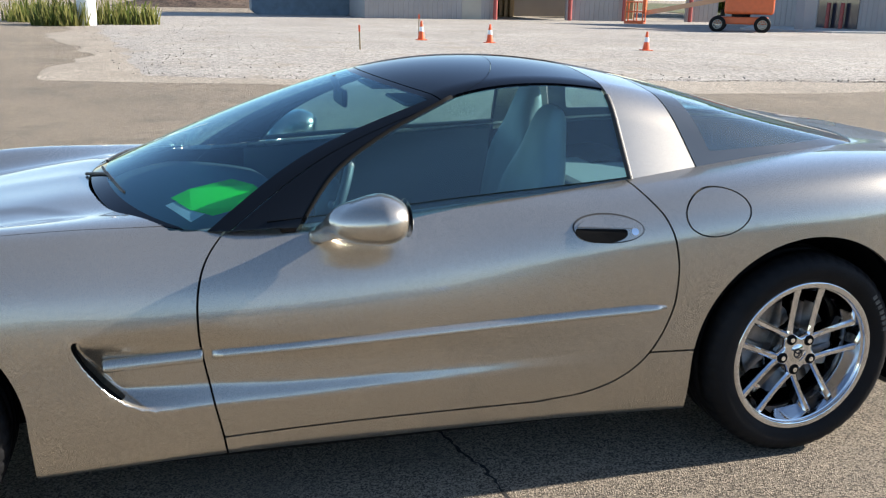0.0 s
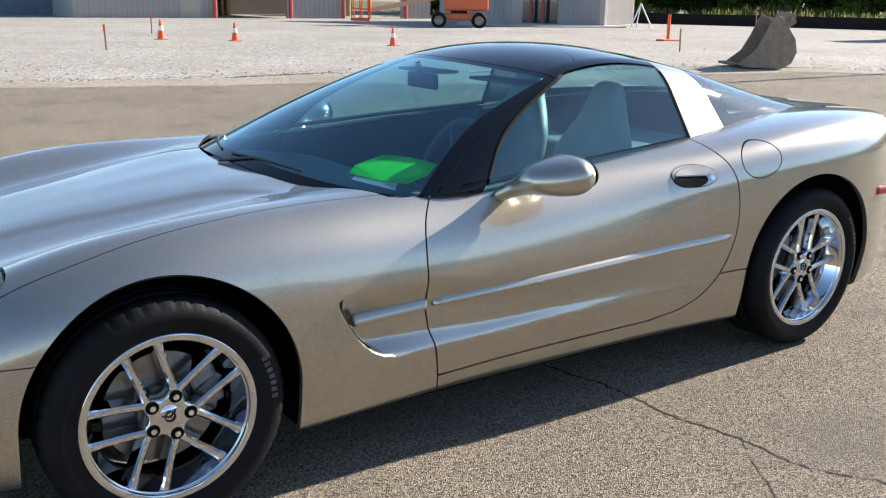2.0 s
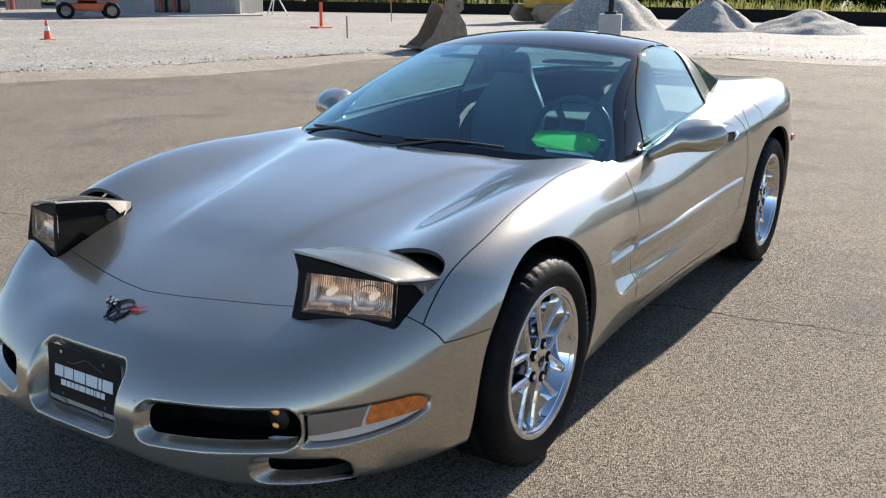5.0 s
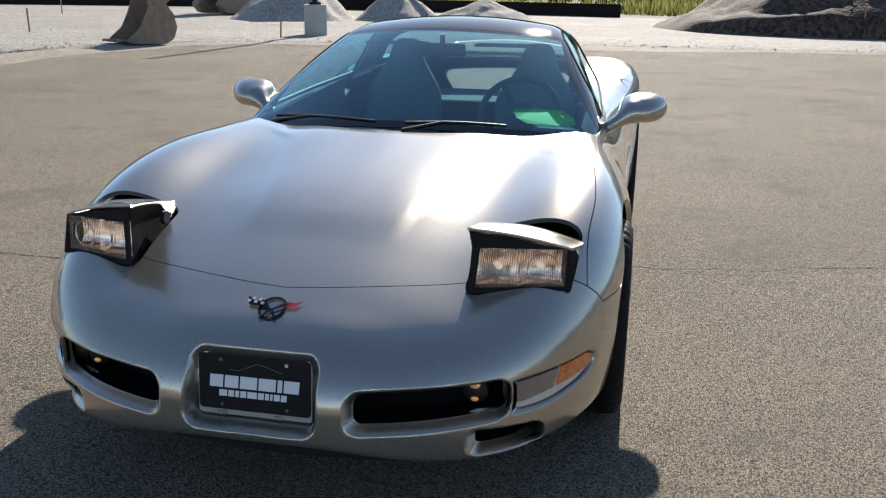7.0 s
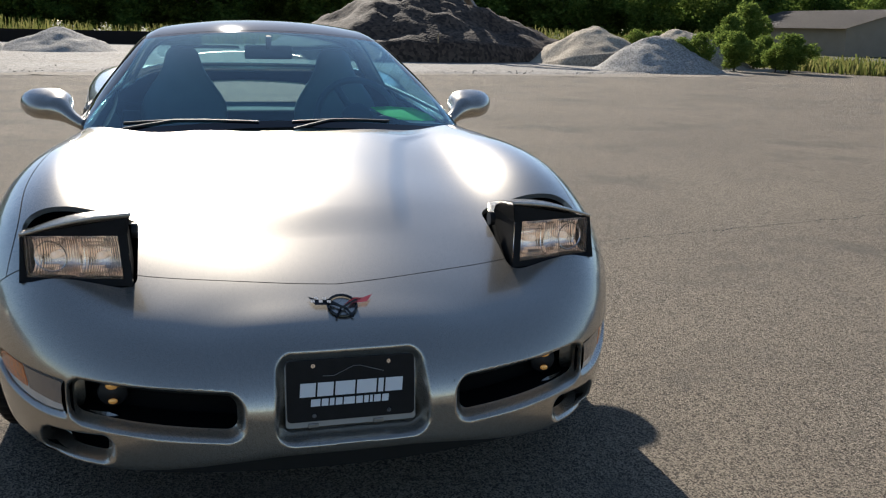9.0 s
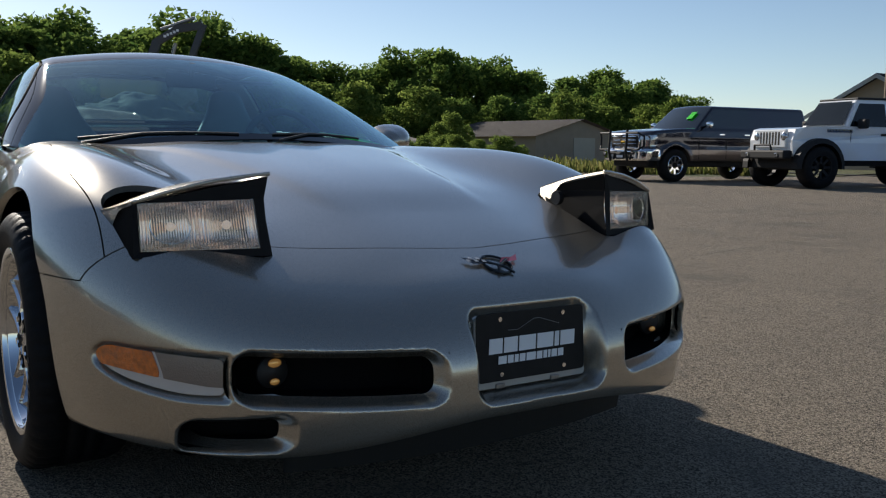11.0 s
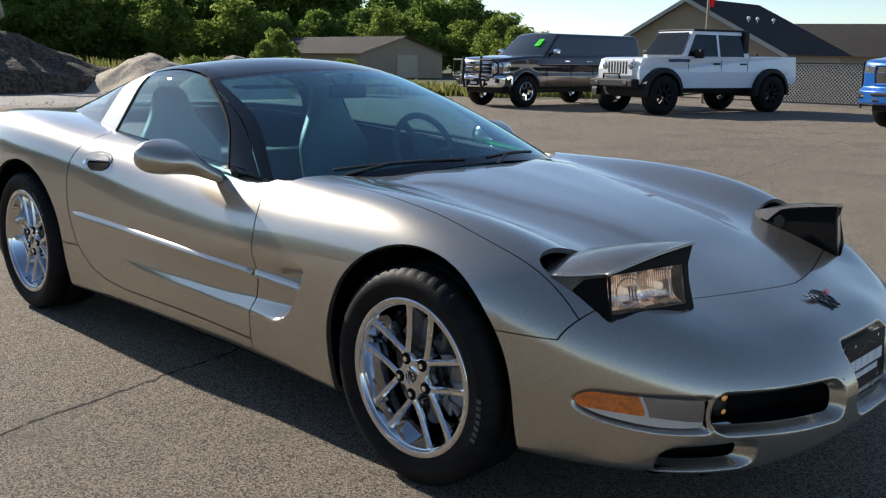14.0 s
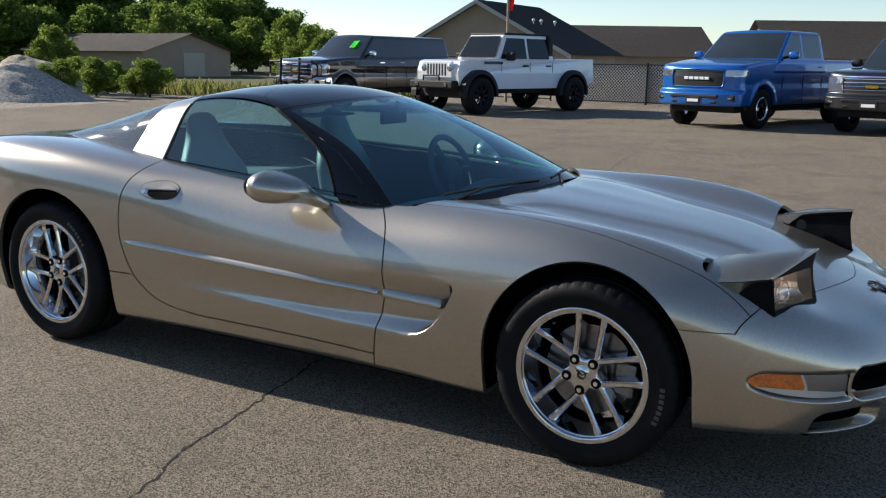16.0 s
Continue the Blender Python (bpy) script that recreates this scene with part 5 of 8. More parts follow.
    part("hub", hb, WHEEL_CHROME, rim, "", True)
    cb = bmesh.new()
    tube(cb, [(.014 * math.cos(a), face + .004, .014 * math.sin(a)) for a in np.linspace(0, 2 * math.pi, 17)], .0018, 6)
    tube(cb, [(-.02, face + .004, .012), (0, face + .004, -.002), (.02, face + .004, .012)], .002, 6)
    part("cap_mark", cb, DARK, rim)
    for k in range(5):
        a0 = 2 * math.pi * (k + .5) / 5 + math.pi / 2
        lx, lz = .055 * math.cos(a0), .055 * math.sin(a0)
        # black disc on the hub face paints the shade of the nut's recess
        lb = bmesh.new()
        lathe(lb, [(.0180, face - .002), (.0172, face + .0012), (.0150, face + .0012), (.0135, face + .0004), (.0, face + .0004)], 20, 'y', (lx, 0, lz))
        part("lug_recess", lb, VOID, rim)
        lb = bmesh.new()
        cyl(lb, (lx, face - .012, lz), (lx, face + .006, lz), .0100, .0085, n=6)
        part("lug_nut", lb, CHROME, rim)
    db = bmesh.new()
    lathe(db, [(.05, face - .075), (.155, face - .075), (.155, face - .10), (.05, face - .10)], 48, 'y')
    lathe(db, [(0, face - .05), (.07, face - .05), (.075, face - .09)], 32, 'y')
    bmesh.ops.recalc_face_normals(db, faces=db.faces[:])
    part("brake_disc", db, STEEL, w)
    kb = bmesh.new()
    box(kb, (-.165, face - .12, -.06), (-.085, face - .055, .06), .012)
    part("brake_caliper", kb, STEEL, w)
    return w


def wheel_into(src, m):
    """Copies a wheel's parts under the car."""
    c = copy_thing(src, m)
    hold = {o: None for o in c.children}
    for o in list(hold):
        if o.name.startswith("tyre"):
            main = o
    main.name = "wheel"
    main.parent = car
    main.matrix_parent_inverse = Matrix()
    main.matrix_basis = m
    for o in hold:
        if o is not main:
            o.parent = main
            o.matrix_basis = Matrix()
    bpy.data.objects.remove(c)
    return main


wf = make_wheel(.322, .122, .228, .782, .874, 184)
wr = make_wheel(.335, .137, .243, .785, .880, 147)
turn = Matrix.Rotation(math.pi, 4, 'Z')
for src, x, z, rot_l, rot_r in ((wf, 0.0, .322, 17, -6), (wr, -2.654, .335, -6, 12)):
    wheel_into(src, Matrix.Translation((x, 0, z)) @ Matrix.Rotation(radians(rot_l), 4, 'Y'))
    wheel_into(src, Matrix.Translation((x, 0, z)) @ turn @ Matrix.Rotation(radians(rot_r), 4, 'Y'))
for src in (wf, wr):
    for o in list(src.children_recursive):
        bpy.data.objects.remove(o)
    bpy.data.objects.remove(src)

# wheel housings
for cx, cz, r, yo in ((.010, .335, .385, .79), (-2.650, .345, .402, .84)):
    bm = bmesh.new()
    n = 28
    rows = []
    for i in range(n + 1):
        a = math.pi * i / n
        u, v = r * math.cos(a), max(0, math.sin(a)) * r
        rows.append([(cx + u, yo, cz + v), (cx + u, .45, cz + v), (cx + u * .1, .45, cz + v * .1)])
    rows = [[(cx + r + .006, yo, .205), (cx + r, .45, .205), (cx, .45, .205)]] + rows + [[(cx - r - .006, yo, .205), (cx - r, .45, .205), (cx, .45, .205)]]
    vs = [[bm.verts.new(p) for p in rr] for rr in rows]
    for a, b in zip(vs[:-1], vs[1:]):
        for k in range(2):
            try:
                bm.faces.new((a[k], a[k + 1], b[k + 1], b[k]))
            except ValueError:
                pass
    both("wheel_housing", bm, VOID, car, "black wheel housing")

# underbody and air dam
bm = bmesh.new()
box(bm, (-2.2, -.80, .15), (-.42, .80, .20), .01)
box(bm, (-3.45, -.55, .19), (.55, .55, .26), .02)
part("underbody", bm, VOID, car)
bm = bmesh.new()
ys = np.linspace(-.48, .48, 25)
vs = []
for y in ys:
    x = .80 - .30 * y * y
    vs.append([bm.verts.new((x, y, .235)), bm.verts.new((x - .02, y, .125)), bm.verts.new((x - .03, y, .125)), bm.verts.new((x - .02, y, .235))])
for a, b in zip(vs[:-1], vs[1:]):
    for k in range(3):
        bm.faces.new((a[k], a[k + 1], b[k + 1], b[k]))
part("air_dam", bm, RUBBER, car, "black rubber air dam under the bumper")

# ---- inside the car ----
def seat_f(cy, dx):
    def f(x, y, z):
        x, y = x - dx, y - cy
        # back, leaning, with side bolsters and a rounded head
        a = radians(11)
        u, w = (x + 2.01) * math.cos(a) + (z - .75) * math.sin(a), -(x + 2.01) * math.sin(a) + (z - .75) * math.cos(a)
        wid = .215 - .110 * step(.00, .26, w)
        back = ((np.abs(y) / wid) ** 4 + (np.abs(u - .025 * step(.1, .24, np.abs(y))) / .055) ** 2.5 + (np.abs(w) / .335) ** 3.4) ** .3 - 1
        cush = ((np.abs(y) / .25) ** 4 + (np.abs(x + 1.62) / .27) ** 4 + (np.abs(z - .40 - .03 * step(.12, .25, np.abs(y))) / .085) ** 3) ** .3 - 1
        return -smax(-back * .08, -cush * .08, .03)
    return f


for cy, dx in ((.38, .10), (-.38, -.11)):
    M = nets(seat_f(cy, dx), (-2.50, cy - .30, .28), (-1.20, cy + .30, 1.20), .018, half=False)
    sheet("seat", M, LEATHER, car, "light grey leather bucket seat", depth=0)

# dashboard: a rounded shelf below the windscreen with a hood over the dials
def dash_f(x, y, z):
    top = z - (.772 - .25 * np.maximum(0, -.62 - x) ** 2 + .045 * np.exp(-(((y - .38) / .17) ** 2 + ((x + 1.02) / .13) ** 2)) + .02 * np.exp(-(((y + .36) / .25) ** 2 + ((x + .95) / .2) ** 2)) - .06 * y * y)
    f = smax(top, -(x + 1.16 - .08 * np.abs(y)), .08)
    f = smax(f, x + .50 + .45 * y * y, .03)
    f = smax(f, np.abs(y) - .72, .04)
    return smax(f, .45 - z, .03)


sheet("dashboard", nets(dash_f, (-1.25, -.78, .42), (-.42, .78, .86), .018, half=False), DASH, car, "dark vinyl dashboard", depth=0)
bm = bmesh.new()
c, tilt = Vector((-1.22, .38, .790)), radians(-22)
mw = Matrix.Translation(c) @ Matrix.Rotation(radians(90) + tilt, 4, 'Y')
ringp = [mw @ Vector((.182 * math.cos(a), .182 * math.sin(a), 0)) for a in np.linspace(0, 2 * math.pi, 37)]
tube(bm, ringp, .015, 10)
for a in (90, 210, 330):
    p = mw @ Vector((.17 * math.cos(radians(a)), .17 * math.sin(radians(a)), 0))
    tube(bm, [mw @ Vector((0, 0, -.01)), p], .016, 8)
bmesh.ops.create_uvsphere(bm, u_segments=20, v_segments=10, radius=.075, matrix=mw @ Matrix.Diagonal((1, 1, .4, 1)))
part("steering_wheel", bm, DASH, car, "dark leather steering wheel", True)
bm = bmesh.new()
box(bm, (-2.05, -.13, .30), (-1.10, .13, .52), .04, 3)
part("centre_console", bm, DASH, car)
bm = bmesh.new()
box(bm, (-3.05, -.62, .66), (-2.22, .62, .72), .01)
part("cargo_shelf", bm, mat("cargo_carpet", (0.20, 0.22, 0.215), rough=.95, bump=.3, bscale=300), car, "light grey carpet under the hatch")
bm = bmesh.new()
box(bm, (-2.26, -.70, .28), (-2.20, .70, .74), .01)
box(bm, (-2.25, -.76, .24), (-.60, .76, .30), .01)
part("cabin_floor", bm, CARPET, car, "dark carpeted cabin floor")
for sg in (1, -1):
    bm = bmesh.new()
    n = 16
    rows = []
    for i in range(n + 1):
        x = -1.02 - 1.10 * i / n
        zb = float(BELT(x)) - .004
        rows.append([bm.verts.new((x, sg * (on_side(x, zb - .03) - .10), zb - .012)), bm.verts.new((x, sg * .735, zb - .10)), bm.verts.new((x, sg * .70, zb - .18)), bm.verts.new((x, sg * .74, .34))])
    for a, b in zip(rows[:-1], rows[1:]):
        for k in range(3):
            bm.faces.new((a[k], a[k + 1], b[k + 1], b[k]))
    part("door_trim", bm, DOOR_TRIM, car, "grey inner door trim", True)
bm = bmesh.new()
box(bm, (-1.335, -.105, 1.045), (-1.315, .105, 1.105), .018, 3)
cyl(bm, (-1.32, 0, 1.09), (-1.30, 0, 1.145), .012, n=10)
part("rear_view_mirror", bm, DARK, car, "black rear view mirror behind the windscreen")
for sg in (1, -1):
    bm = bmesh.new()
    box(bm, (-1.58, min(sg * .12, sg * .42), 1.085), (-1.46, max(sg * .12, sg * .42), 1.097), .006)
    part("sun_visor", bm, DASH, car)
# papers on the dash
bm = bmesh.new()
pc = [(-.745, .470, .834), (-.800, .415, .848), (-.925, .385, .868), (-.985, .470, .866), (-1.015, .585, .858), (-.945, .640, .836), (-.860, .652, .818), (-.800, .585, .822)]
vs = [bm.verts.new(p) for p in pc]
bm.faces.new(vs)
bmesh.ops.solidify(bm, geom=bm.faces[:], thickness=.0015)
part("green_sheet", bm, GREEN_PAPER, car, "bright green paper sheet on the dashboard")
bm = bmesh.new()
vs = [bm.verts.new(Vector(p) + Vector((.03, .015, -.006))) for p in ((-.76, .50, .828), (-.93, .36, .865), (-1.01, .43, .862), (-.83, .66, .814))]
bm.faces.new(vs)
bmesh.ops.solidify(bm, geom=bm.faces[:], thickness=.0015)
part("white_sheet", bm, WHITE_PAPER, car, "white paper under the green sheet")
# wipers resting on the cowl
for y0, y1 in ((-.58, -.10), (.02, .40)):
    bm = bmesh.new()
    pts = []
    for t in np.linspace(0, 1, 9):
        y = y0 + (y1 - y0) * t
        x = -.500 - .56 * y * y - .022 - .012 * math.sin(math.pi * t)
        z = float(bisect(lambda z: float(cabin(np.float64(x), np.float64(abs(y)), np.float64(z))), .7, 1.2)) + .003
        pts.append((x, y, z))
    tube(bm, pts, .0045, 6)
    arm = [(-.47 - .56 * y0 * y0, y0, float(top_height(-.47, abs(y0))) + .006), pts[3], pts[5]]
    tube(bm, arm, .0055, 6)
    part("wiper", bm, RUBBER, car, "black wiper arm and blade")

# ---- the lot round about: vehicles ----
CAR_GLASS = mat("dark_car_glass", (.022, .030, .035), rough=.03, spec=.9, var=.3, scale=1.2)
MATTE_BLACK = mat("matt_black_plastic", (.012, .012, .013), rough=.6, fine=.2, spec=.25)
WHITE_PAINT = mat("white_car_paint", (.74, .76, .78), rough=.3, coat=1.0, var=.05, scale=2)
BLUE_PAINT = mat("blue_metallic_paint", (.005, .115, .43), rough=.28, metal=.40, coat=1.0, flake=.04)
NAVY_PAINT = mat("dark_metallic_paint", (.018, .016, .024), rough=.25, metal=.25, coat=1.0)
WAGON_PAINT = mat("black_paint", (.006, .0065, .009), rough=.3, coat=1.0, spec=.3)
BRONZE_PAINT = mat("bronze_lower_paint", (.20, .15, .12), rough=.3, metal=.6, coat=1.0)
LAMP_CLEAR = mat("lamp_glass", (.42, .43, .45), rough=.08, metal=.8, coat=1.0)


def truck_wheel(bm_t, bm_r, x, y, r, w, out):
    s = out
    lathe(bm_t, [(r * .58, y + s * w * .48), (r * .75, y + s * w * .52), (r * .93, y + s * w * .48), (r, y + s * w * .36), (r, y - s * w * .36), (r * .93, y - s * w * .5), (r * .6, y - s * w * .5)], 40, 'y', (x, 0, r))
    lathe(bm_r, [(r * .60, y + s * w * .46), (r * .56, y + s * w * .50), (r * .52, y + s * w * .40), (r * .50, y)], 32, 'y', (x, 0, r))
    for k in range(8):
        a = 2 * math.pi * k / 8
        c, sn = math.cos(a), math.sin(a)
        q = [(.08, -.035), (.08, .035), (r * .54, .025), (r * .54, -.025)]
        vs = [bm_r.verts.new((x + c * u - sn * v, y + s * w * (.42 if u > .1 else .36), r + sn * u + c * v)) for u, v in q]
        bm_r.faces.new(vs)


def arch_pts(cx, r, z0, n=9, zc=None):
    """Points of a wheel opening along the sill, from front to back."""
    zc = r * .92 if zc is None else zc
    return [(cx + r * math.cos(math.pi * i / n), zc + r * math.sin(math.pi * i / n)) for i in range(n + 1) if zc + r * math.sin(math.pi * i / n) >= z0 - 1e-6]


def tapered(bm, low, high, bevel=.03):
    """A cabin: a four-cornered low outline drawn in to a higher one."""
    A = [bm.verts.new(p) for p in low]
    B = [bm.verts.new(p) for p in high]
    fs = [bm.faces.new(A[::-1]), bm.faces.new(B)]
    for i in range(4):
        fs.append(bm.faces.new((A[i], A[(i + 1) % 4], B[(i + 1) % 4], B[i])))
    bmesh.ops.recalc_face_normals(bm, faces=fs)
    if bevel:
        bmesh.ops.bevel(bm, geom=list({e for f in fs for e in f.edges}), offset=bevel, segments=3, profile=.5, affect='EDGES', clamp_overlap=True)


def side_pane(bm, corners, y_of, out, off=.006):
    """A window in the cabin's sloping side, as x, z corners."""
    vs = [bm.verts.new((x, out * (y_of(z) + off), z)) for x, z in corners]
    bm.faces.new(vs)
    r = bmesh.ops.solidify(bm, geom=bm.faces[:], thickness=.01)


def truck_shell(p):
    """The rounded body and cab of a truck as one skin; returns the skin and its window lines."""
    W, wb, r = p['half'], p['wb'], p['r']
    nose, tail, zb, zh, zc, zr, sill = p['nose'], p['tail'], p['belt'], p['hood'], p['cowl_z'], p['roof'], p['sill']
    ar = r * 1.17
    yl, yr_ = W - .05, W - .20
    xa, xb, xc, xd = p['cowl'] - .02, p['roof_f'], p['roof_r'], p['cab_end']
    deck = Rise([(tail - .2, p['bed_z']), (xd - .05, p['bed_z']), (xd + .05, zb), (xa, zc), (nose - .35, zh), (nose - .10, zh - .05), (nose + .2, zh - .2)])

    def y_of(z):
        return yl + (yr_ - yl) * (z - zb) / (zr - zb)

    def x_screen(y, z):
        return xa + (xb - xa) * (z - zb) / (zr - zb) - .14 * y * y

    def f(x, y, z):
        y = np.abs(y)
        dw = np.minimum(np.hypot(x, z - r), np.hypot(x + wb, z - r))
        w = W - .012 - .10 * np.maximum(0, z - (zb - .22)) - .22 * np.maximum(0, (sill + .25) - z) ** 2 * 4 - .018 * np.exp(-((z - (sill + zb) / 2 - .02) / .09) ** 2)
        w = w + .035 * np.exp(-((dw - ar - .03) / .07) ** 2)
        front = nose + .10 * (1 - step(sill + .30, sill + .40, z)) - .22 * (y / W) ** 3 - .10 * np.maximum(0, z - (zh - .25))
        g = smax(smax(y - w, z - (deck(x) + .03 * (1 - (y / W) ** 2) * step(xa - .1, xa + .2, x)), .09), x - front, .09)
        g = smax(smax(g, tail - x, .05), sill + .06 - z, .05)
        if p.get('bed', True) and not p.get('cap'):
            well = np.maximum(np.maximum(np.maximum(x - (xd - .12), tail + .10 - x), y - (W - .17)), p['bed_z'] - .40 - z)
            g = np.maximum(g, -well)
        c = smax(smax(z - (zr - .05 * y * y), y - y_of(z), .09), (x - x_screen(y, z)) * .75, .05)
        back = xd if not p.get('cap') else tail + .12
        c = smax(smax(c, (back + .10 * (z - zb) - x), .07), zb - .25 - z, .02)
        g = -smax(-g, -c, .03)
        hole = np.maximum(dw - ar, W - .36 - y)
        return smax(g, -hole, .015)

    M = nets(f, (tail - .15, -.08, sill - .15), (nose + .25, W + .14, zr + .10), .036)
    return joined(M, mirrored(M)), y_of, x_screen


def smooth_truck(t, p):
    """Cuts the skin into body, glass, lamps, grille and bumper."""
    M, y_of, x_screen = truck_shell(p)
    W, nose, zb, zh, zr, sill = p['half'], p['nose'], p['belt'], p['hood'], p['roof'], p['sill']
    z0, z1 = zb + .05, zr - .085

    def screen(q):
        x, y, z = q[:, 0], np.abs(q[:, 1]), q[:, 2]
        return np.minimum(np.minimum(np.minimum(z - zb - .03, zr - .07 - z), y_of(z) - .055 - y), x - x_screen(y, z) + .03)

    def side_zone(a, b):
        def g(q):
            x, y, z = q[:, 0], np.abs(q[:, 1]), q[:, 2]
            fwd_ = (x_screen(y, z) - .09 - x) if a is None else a - .035 - x
            return np.minimum(np.minimum(np.minimum(z - z0, z1 - z), np.minimum(fwd_, x - b - .035)), y - y_of(z) + .035)
        return g

    def lamp_zone(q):
        x, y, z = q[:, 0], np.abs(q[:, 1]), q[:, 2]
        hgt = .15 if p['lamp_rows'] == 1 else .30
        return np.minimum(np.minimum(y - W * .62, x - nose + .34), np.minimum(z - (zh - .12 - hgt) - .06 * (y - W * .62), zh - .12 - z))

    def grille_zone(q):
        x, y, z = q[:, 0], np.abs(q[:, 1]), q[:, 2]
        return np.minimum(np.minimum(W * .58 - y, x - nose + .3), np.minimum(z - (zh - .46), zh - .12 - z))

    def low_zone(q):
        x, y, z = q[:, 0], np.abs(q[:, 1]), q[:, 2]
        return np.minimum(np.minimum(x - nose + .42, sill + .37 - z), x + 9)

    zones = [("windscreen", screen, CAR_GLASS), ("headlight", lamp_zone, LAMP_CLEAR), ("grille", grille_zone, MATTE_BLACK)]
    marks = [None] + p['pillars']
    for a, b in zip(marks[:-1], marks[1:]):
        zones.append(("side_window", side_zone(a, b), CAR_GLASS))
    if p['bumper'] is not p['paint']:
        zones.append(("bumper", low_zone, p['bumper']))
    if p.get('two_tone'):
        zones.append(("lower_panel", lambda q: np.minimum(sill + .36 - q[:, 2], np.minimum(nose - .5 - q[:, 0], q[:, 0] + 9)), p['two_tone']))
    rest_ = M
    for nm, g, mt in zones:
        piece = cut(rest_, g)
        rest_ = cut(rest_, lambda q, g=g: -g(q))
        if len(piece[2]) == 0:
            continue
        if nm in ("side_window", "headlight"):
            for sg in (1, -1):
                half_ = cut(piece, lambda q, sg=sg: sg * q[:, 1])
                if len(half_[2]):
                    sheet(nm, half_, mt, t, depth=0)
        else:
            sheet(nm, piece, mt, t, depth=0)
    sheet("body", rest_, p['paint'], t, depth=0)


def pickup(name, label, fl, h, p):
    """A truck or wagon. x ahead, origin under the front axle's middle, y to its left."""
    hv = Vector((*h, 0)).normalized()
    left = Vector((-hv.y, hv.x, 0))
    org = Vector((*fl, 0)) - left * (p['track'] / 2)
    m = Matrix.Translation(org) @ Matrix(((hv.x, left.x, 0, 0), (hv.y, left.y, 0, 0), (0, 0, 1, 0), (0, 0, 0, 1)))
    t = thing(name, label, "truck" if p.get('bed', True) else "car", m, "parked trucks")
    W, wb, r = p['half'], p['wb'], p['r']
    nose, tail = p['nose'], p['tail']
    zb, zh, zc, zr, sill = p['belt'], p['hood'], p['cowl_z'], p['roof'], p['sill']
    paint = p['paint']
    ar = r * 1.17
    prof = [(nose, sill + .10), (nose + .02, zh - .28), (nose - .06, zh - .04), (nose - .25, zh), (p['cowl'], zc)]
    prof += [(p['cab_end'], zb), (p['cab_end'] - .02, p['bed_z']), (tail, p['bed_z']), (tail - .02, sill + .15), (tail + .1, sill + .12)]
    low = [(x, z) for x, z in arch_pts(-wb, ar, sill, 11, r)][::-1] + [(x, z) for x, z in arch_pts(0, ar, sill, 11, r)][::-1]
    prof += [(low[0][0] - .02, sill + .04)] + low + [(nose - .10, sill + .06)]
    yl, yr_ = W - .07, W - .22
    xa, xb, xc, xd = p['cowl'] - .02, p['roof_f'], p['roof_r'], p['cab_end']
    if p.get('smooth'):
        smooth_truck(t, p)
        for s in (1, -1):
            for a in p['seams']:
                bm = bmesh.new()
                box(bm, (a - .005, s * (W - .016) - .006, sill + .12), (a + .005, s * (W - .016) + .006, zb - .16))
                part("door_seam", bm, MATTE_BLACK, t)
            for a in p['handles']:
                bm = bmesh.new()
                box(bm, (a - .10, s * (W - .03) - .025, zb - .16), (a + .10, s * (W - .03) + .025, zb - .12), .01)
                part("door_handle", bm, p.get('trim', MATTE_BLACK), t)
            bm = bmesh.new()
            box(bm, (xa - .46, min(s * (W + .02), s * (W + .25)), zb + .02), (xa - .34, max(s * (W + .02), s * (W + .25)), zb + .19), .06, 4)
            mi = part("wing_mirror", bm, p.get('mirror', MATTE_BLACK), t, "", True)
            bm = bmesh.new()
            cyl(bm, (xa - .38, s * (W - .12), zb + .04), (xa - .40, s * (W + .06), zb + .08), .03, n=8)
            part("mirror_arm", bm, MATTE_BLACK, mi)
        smooth_front(t, p)
        if p.get('note'):
            bm = bmesh.new()
            k = [xa + (xb - xa) * u for u in (.38, .68)]
            zz = [zb + (zr - zb) * u for u in (.38, .68)]
            vs = [bm.verts.new((k[i] - .01, y, zz[i] + .03)) for i, y in ((0, .34), (0, .54), (1, .54), (1, .34))]
            bm.faces.new(vs)
            bmesh.ops.solidify(bm, geom=bm.faces[:], thickness=.003)
            part("windscreen_note", bm, GREEN_PAPER, t, "green paper in the windscreen")
        for f_ in p['front']:
            f_(t, p)
        truck_running_gear(t, p, ar)
        return t
    # body sides drawn in a little towards the top
    bm = bmesh.new()
    prism(bm, prof, -W, W, 'xz')
    for v in bm.verts:
        if v.co.z > zb - .32:
            v.co.y *= 1 - .05 * min(1, (v.co.z - zb + .32) / .4)
        if v.co.x > nose - .35:
            v.co.y *= 1 - .10 * (v.co.x - nose + .35) / .35
    bmesh.ops.bevel(bm, geom=[e for e in bm.edges if len(e.link_faces) == 2 and e.calc_face_angle(0) > .5 and abs(e.verts[0].co.y - e.verts[1].co.y) < .3], offset=.028, segments=2, profile=.5, affect='EDGES', clamp_overlap=True)
    part("body", bm, paint, t)
    if p.get('two_tone'):
        for s in (1, -1):
            bm = bmesh.new()
            box(bm, (-wb + ar + .02, s * W - .006, sill + .06), (-ar - .02, s * W + .006, sill + .30), .004)
            part("lower_panel", bm, p['two_tone'], t, "bronze lower side panel")
    # cabin
    yl, yr_ = W - .07, W - .22
    xa, xb, xc, xd = p['cowl'] - .02, p['roof_f'], p['roof_r'], p['cab_end']
    bm = bmesh.new()
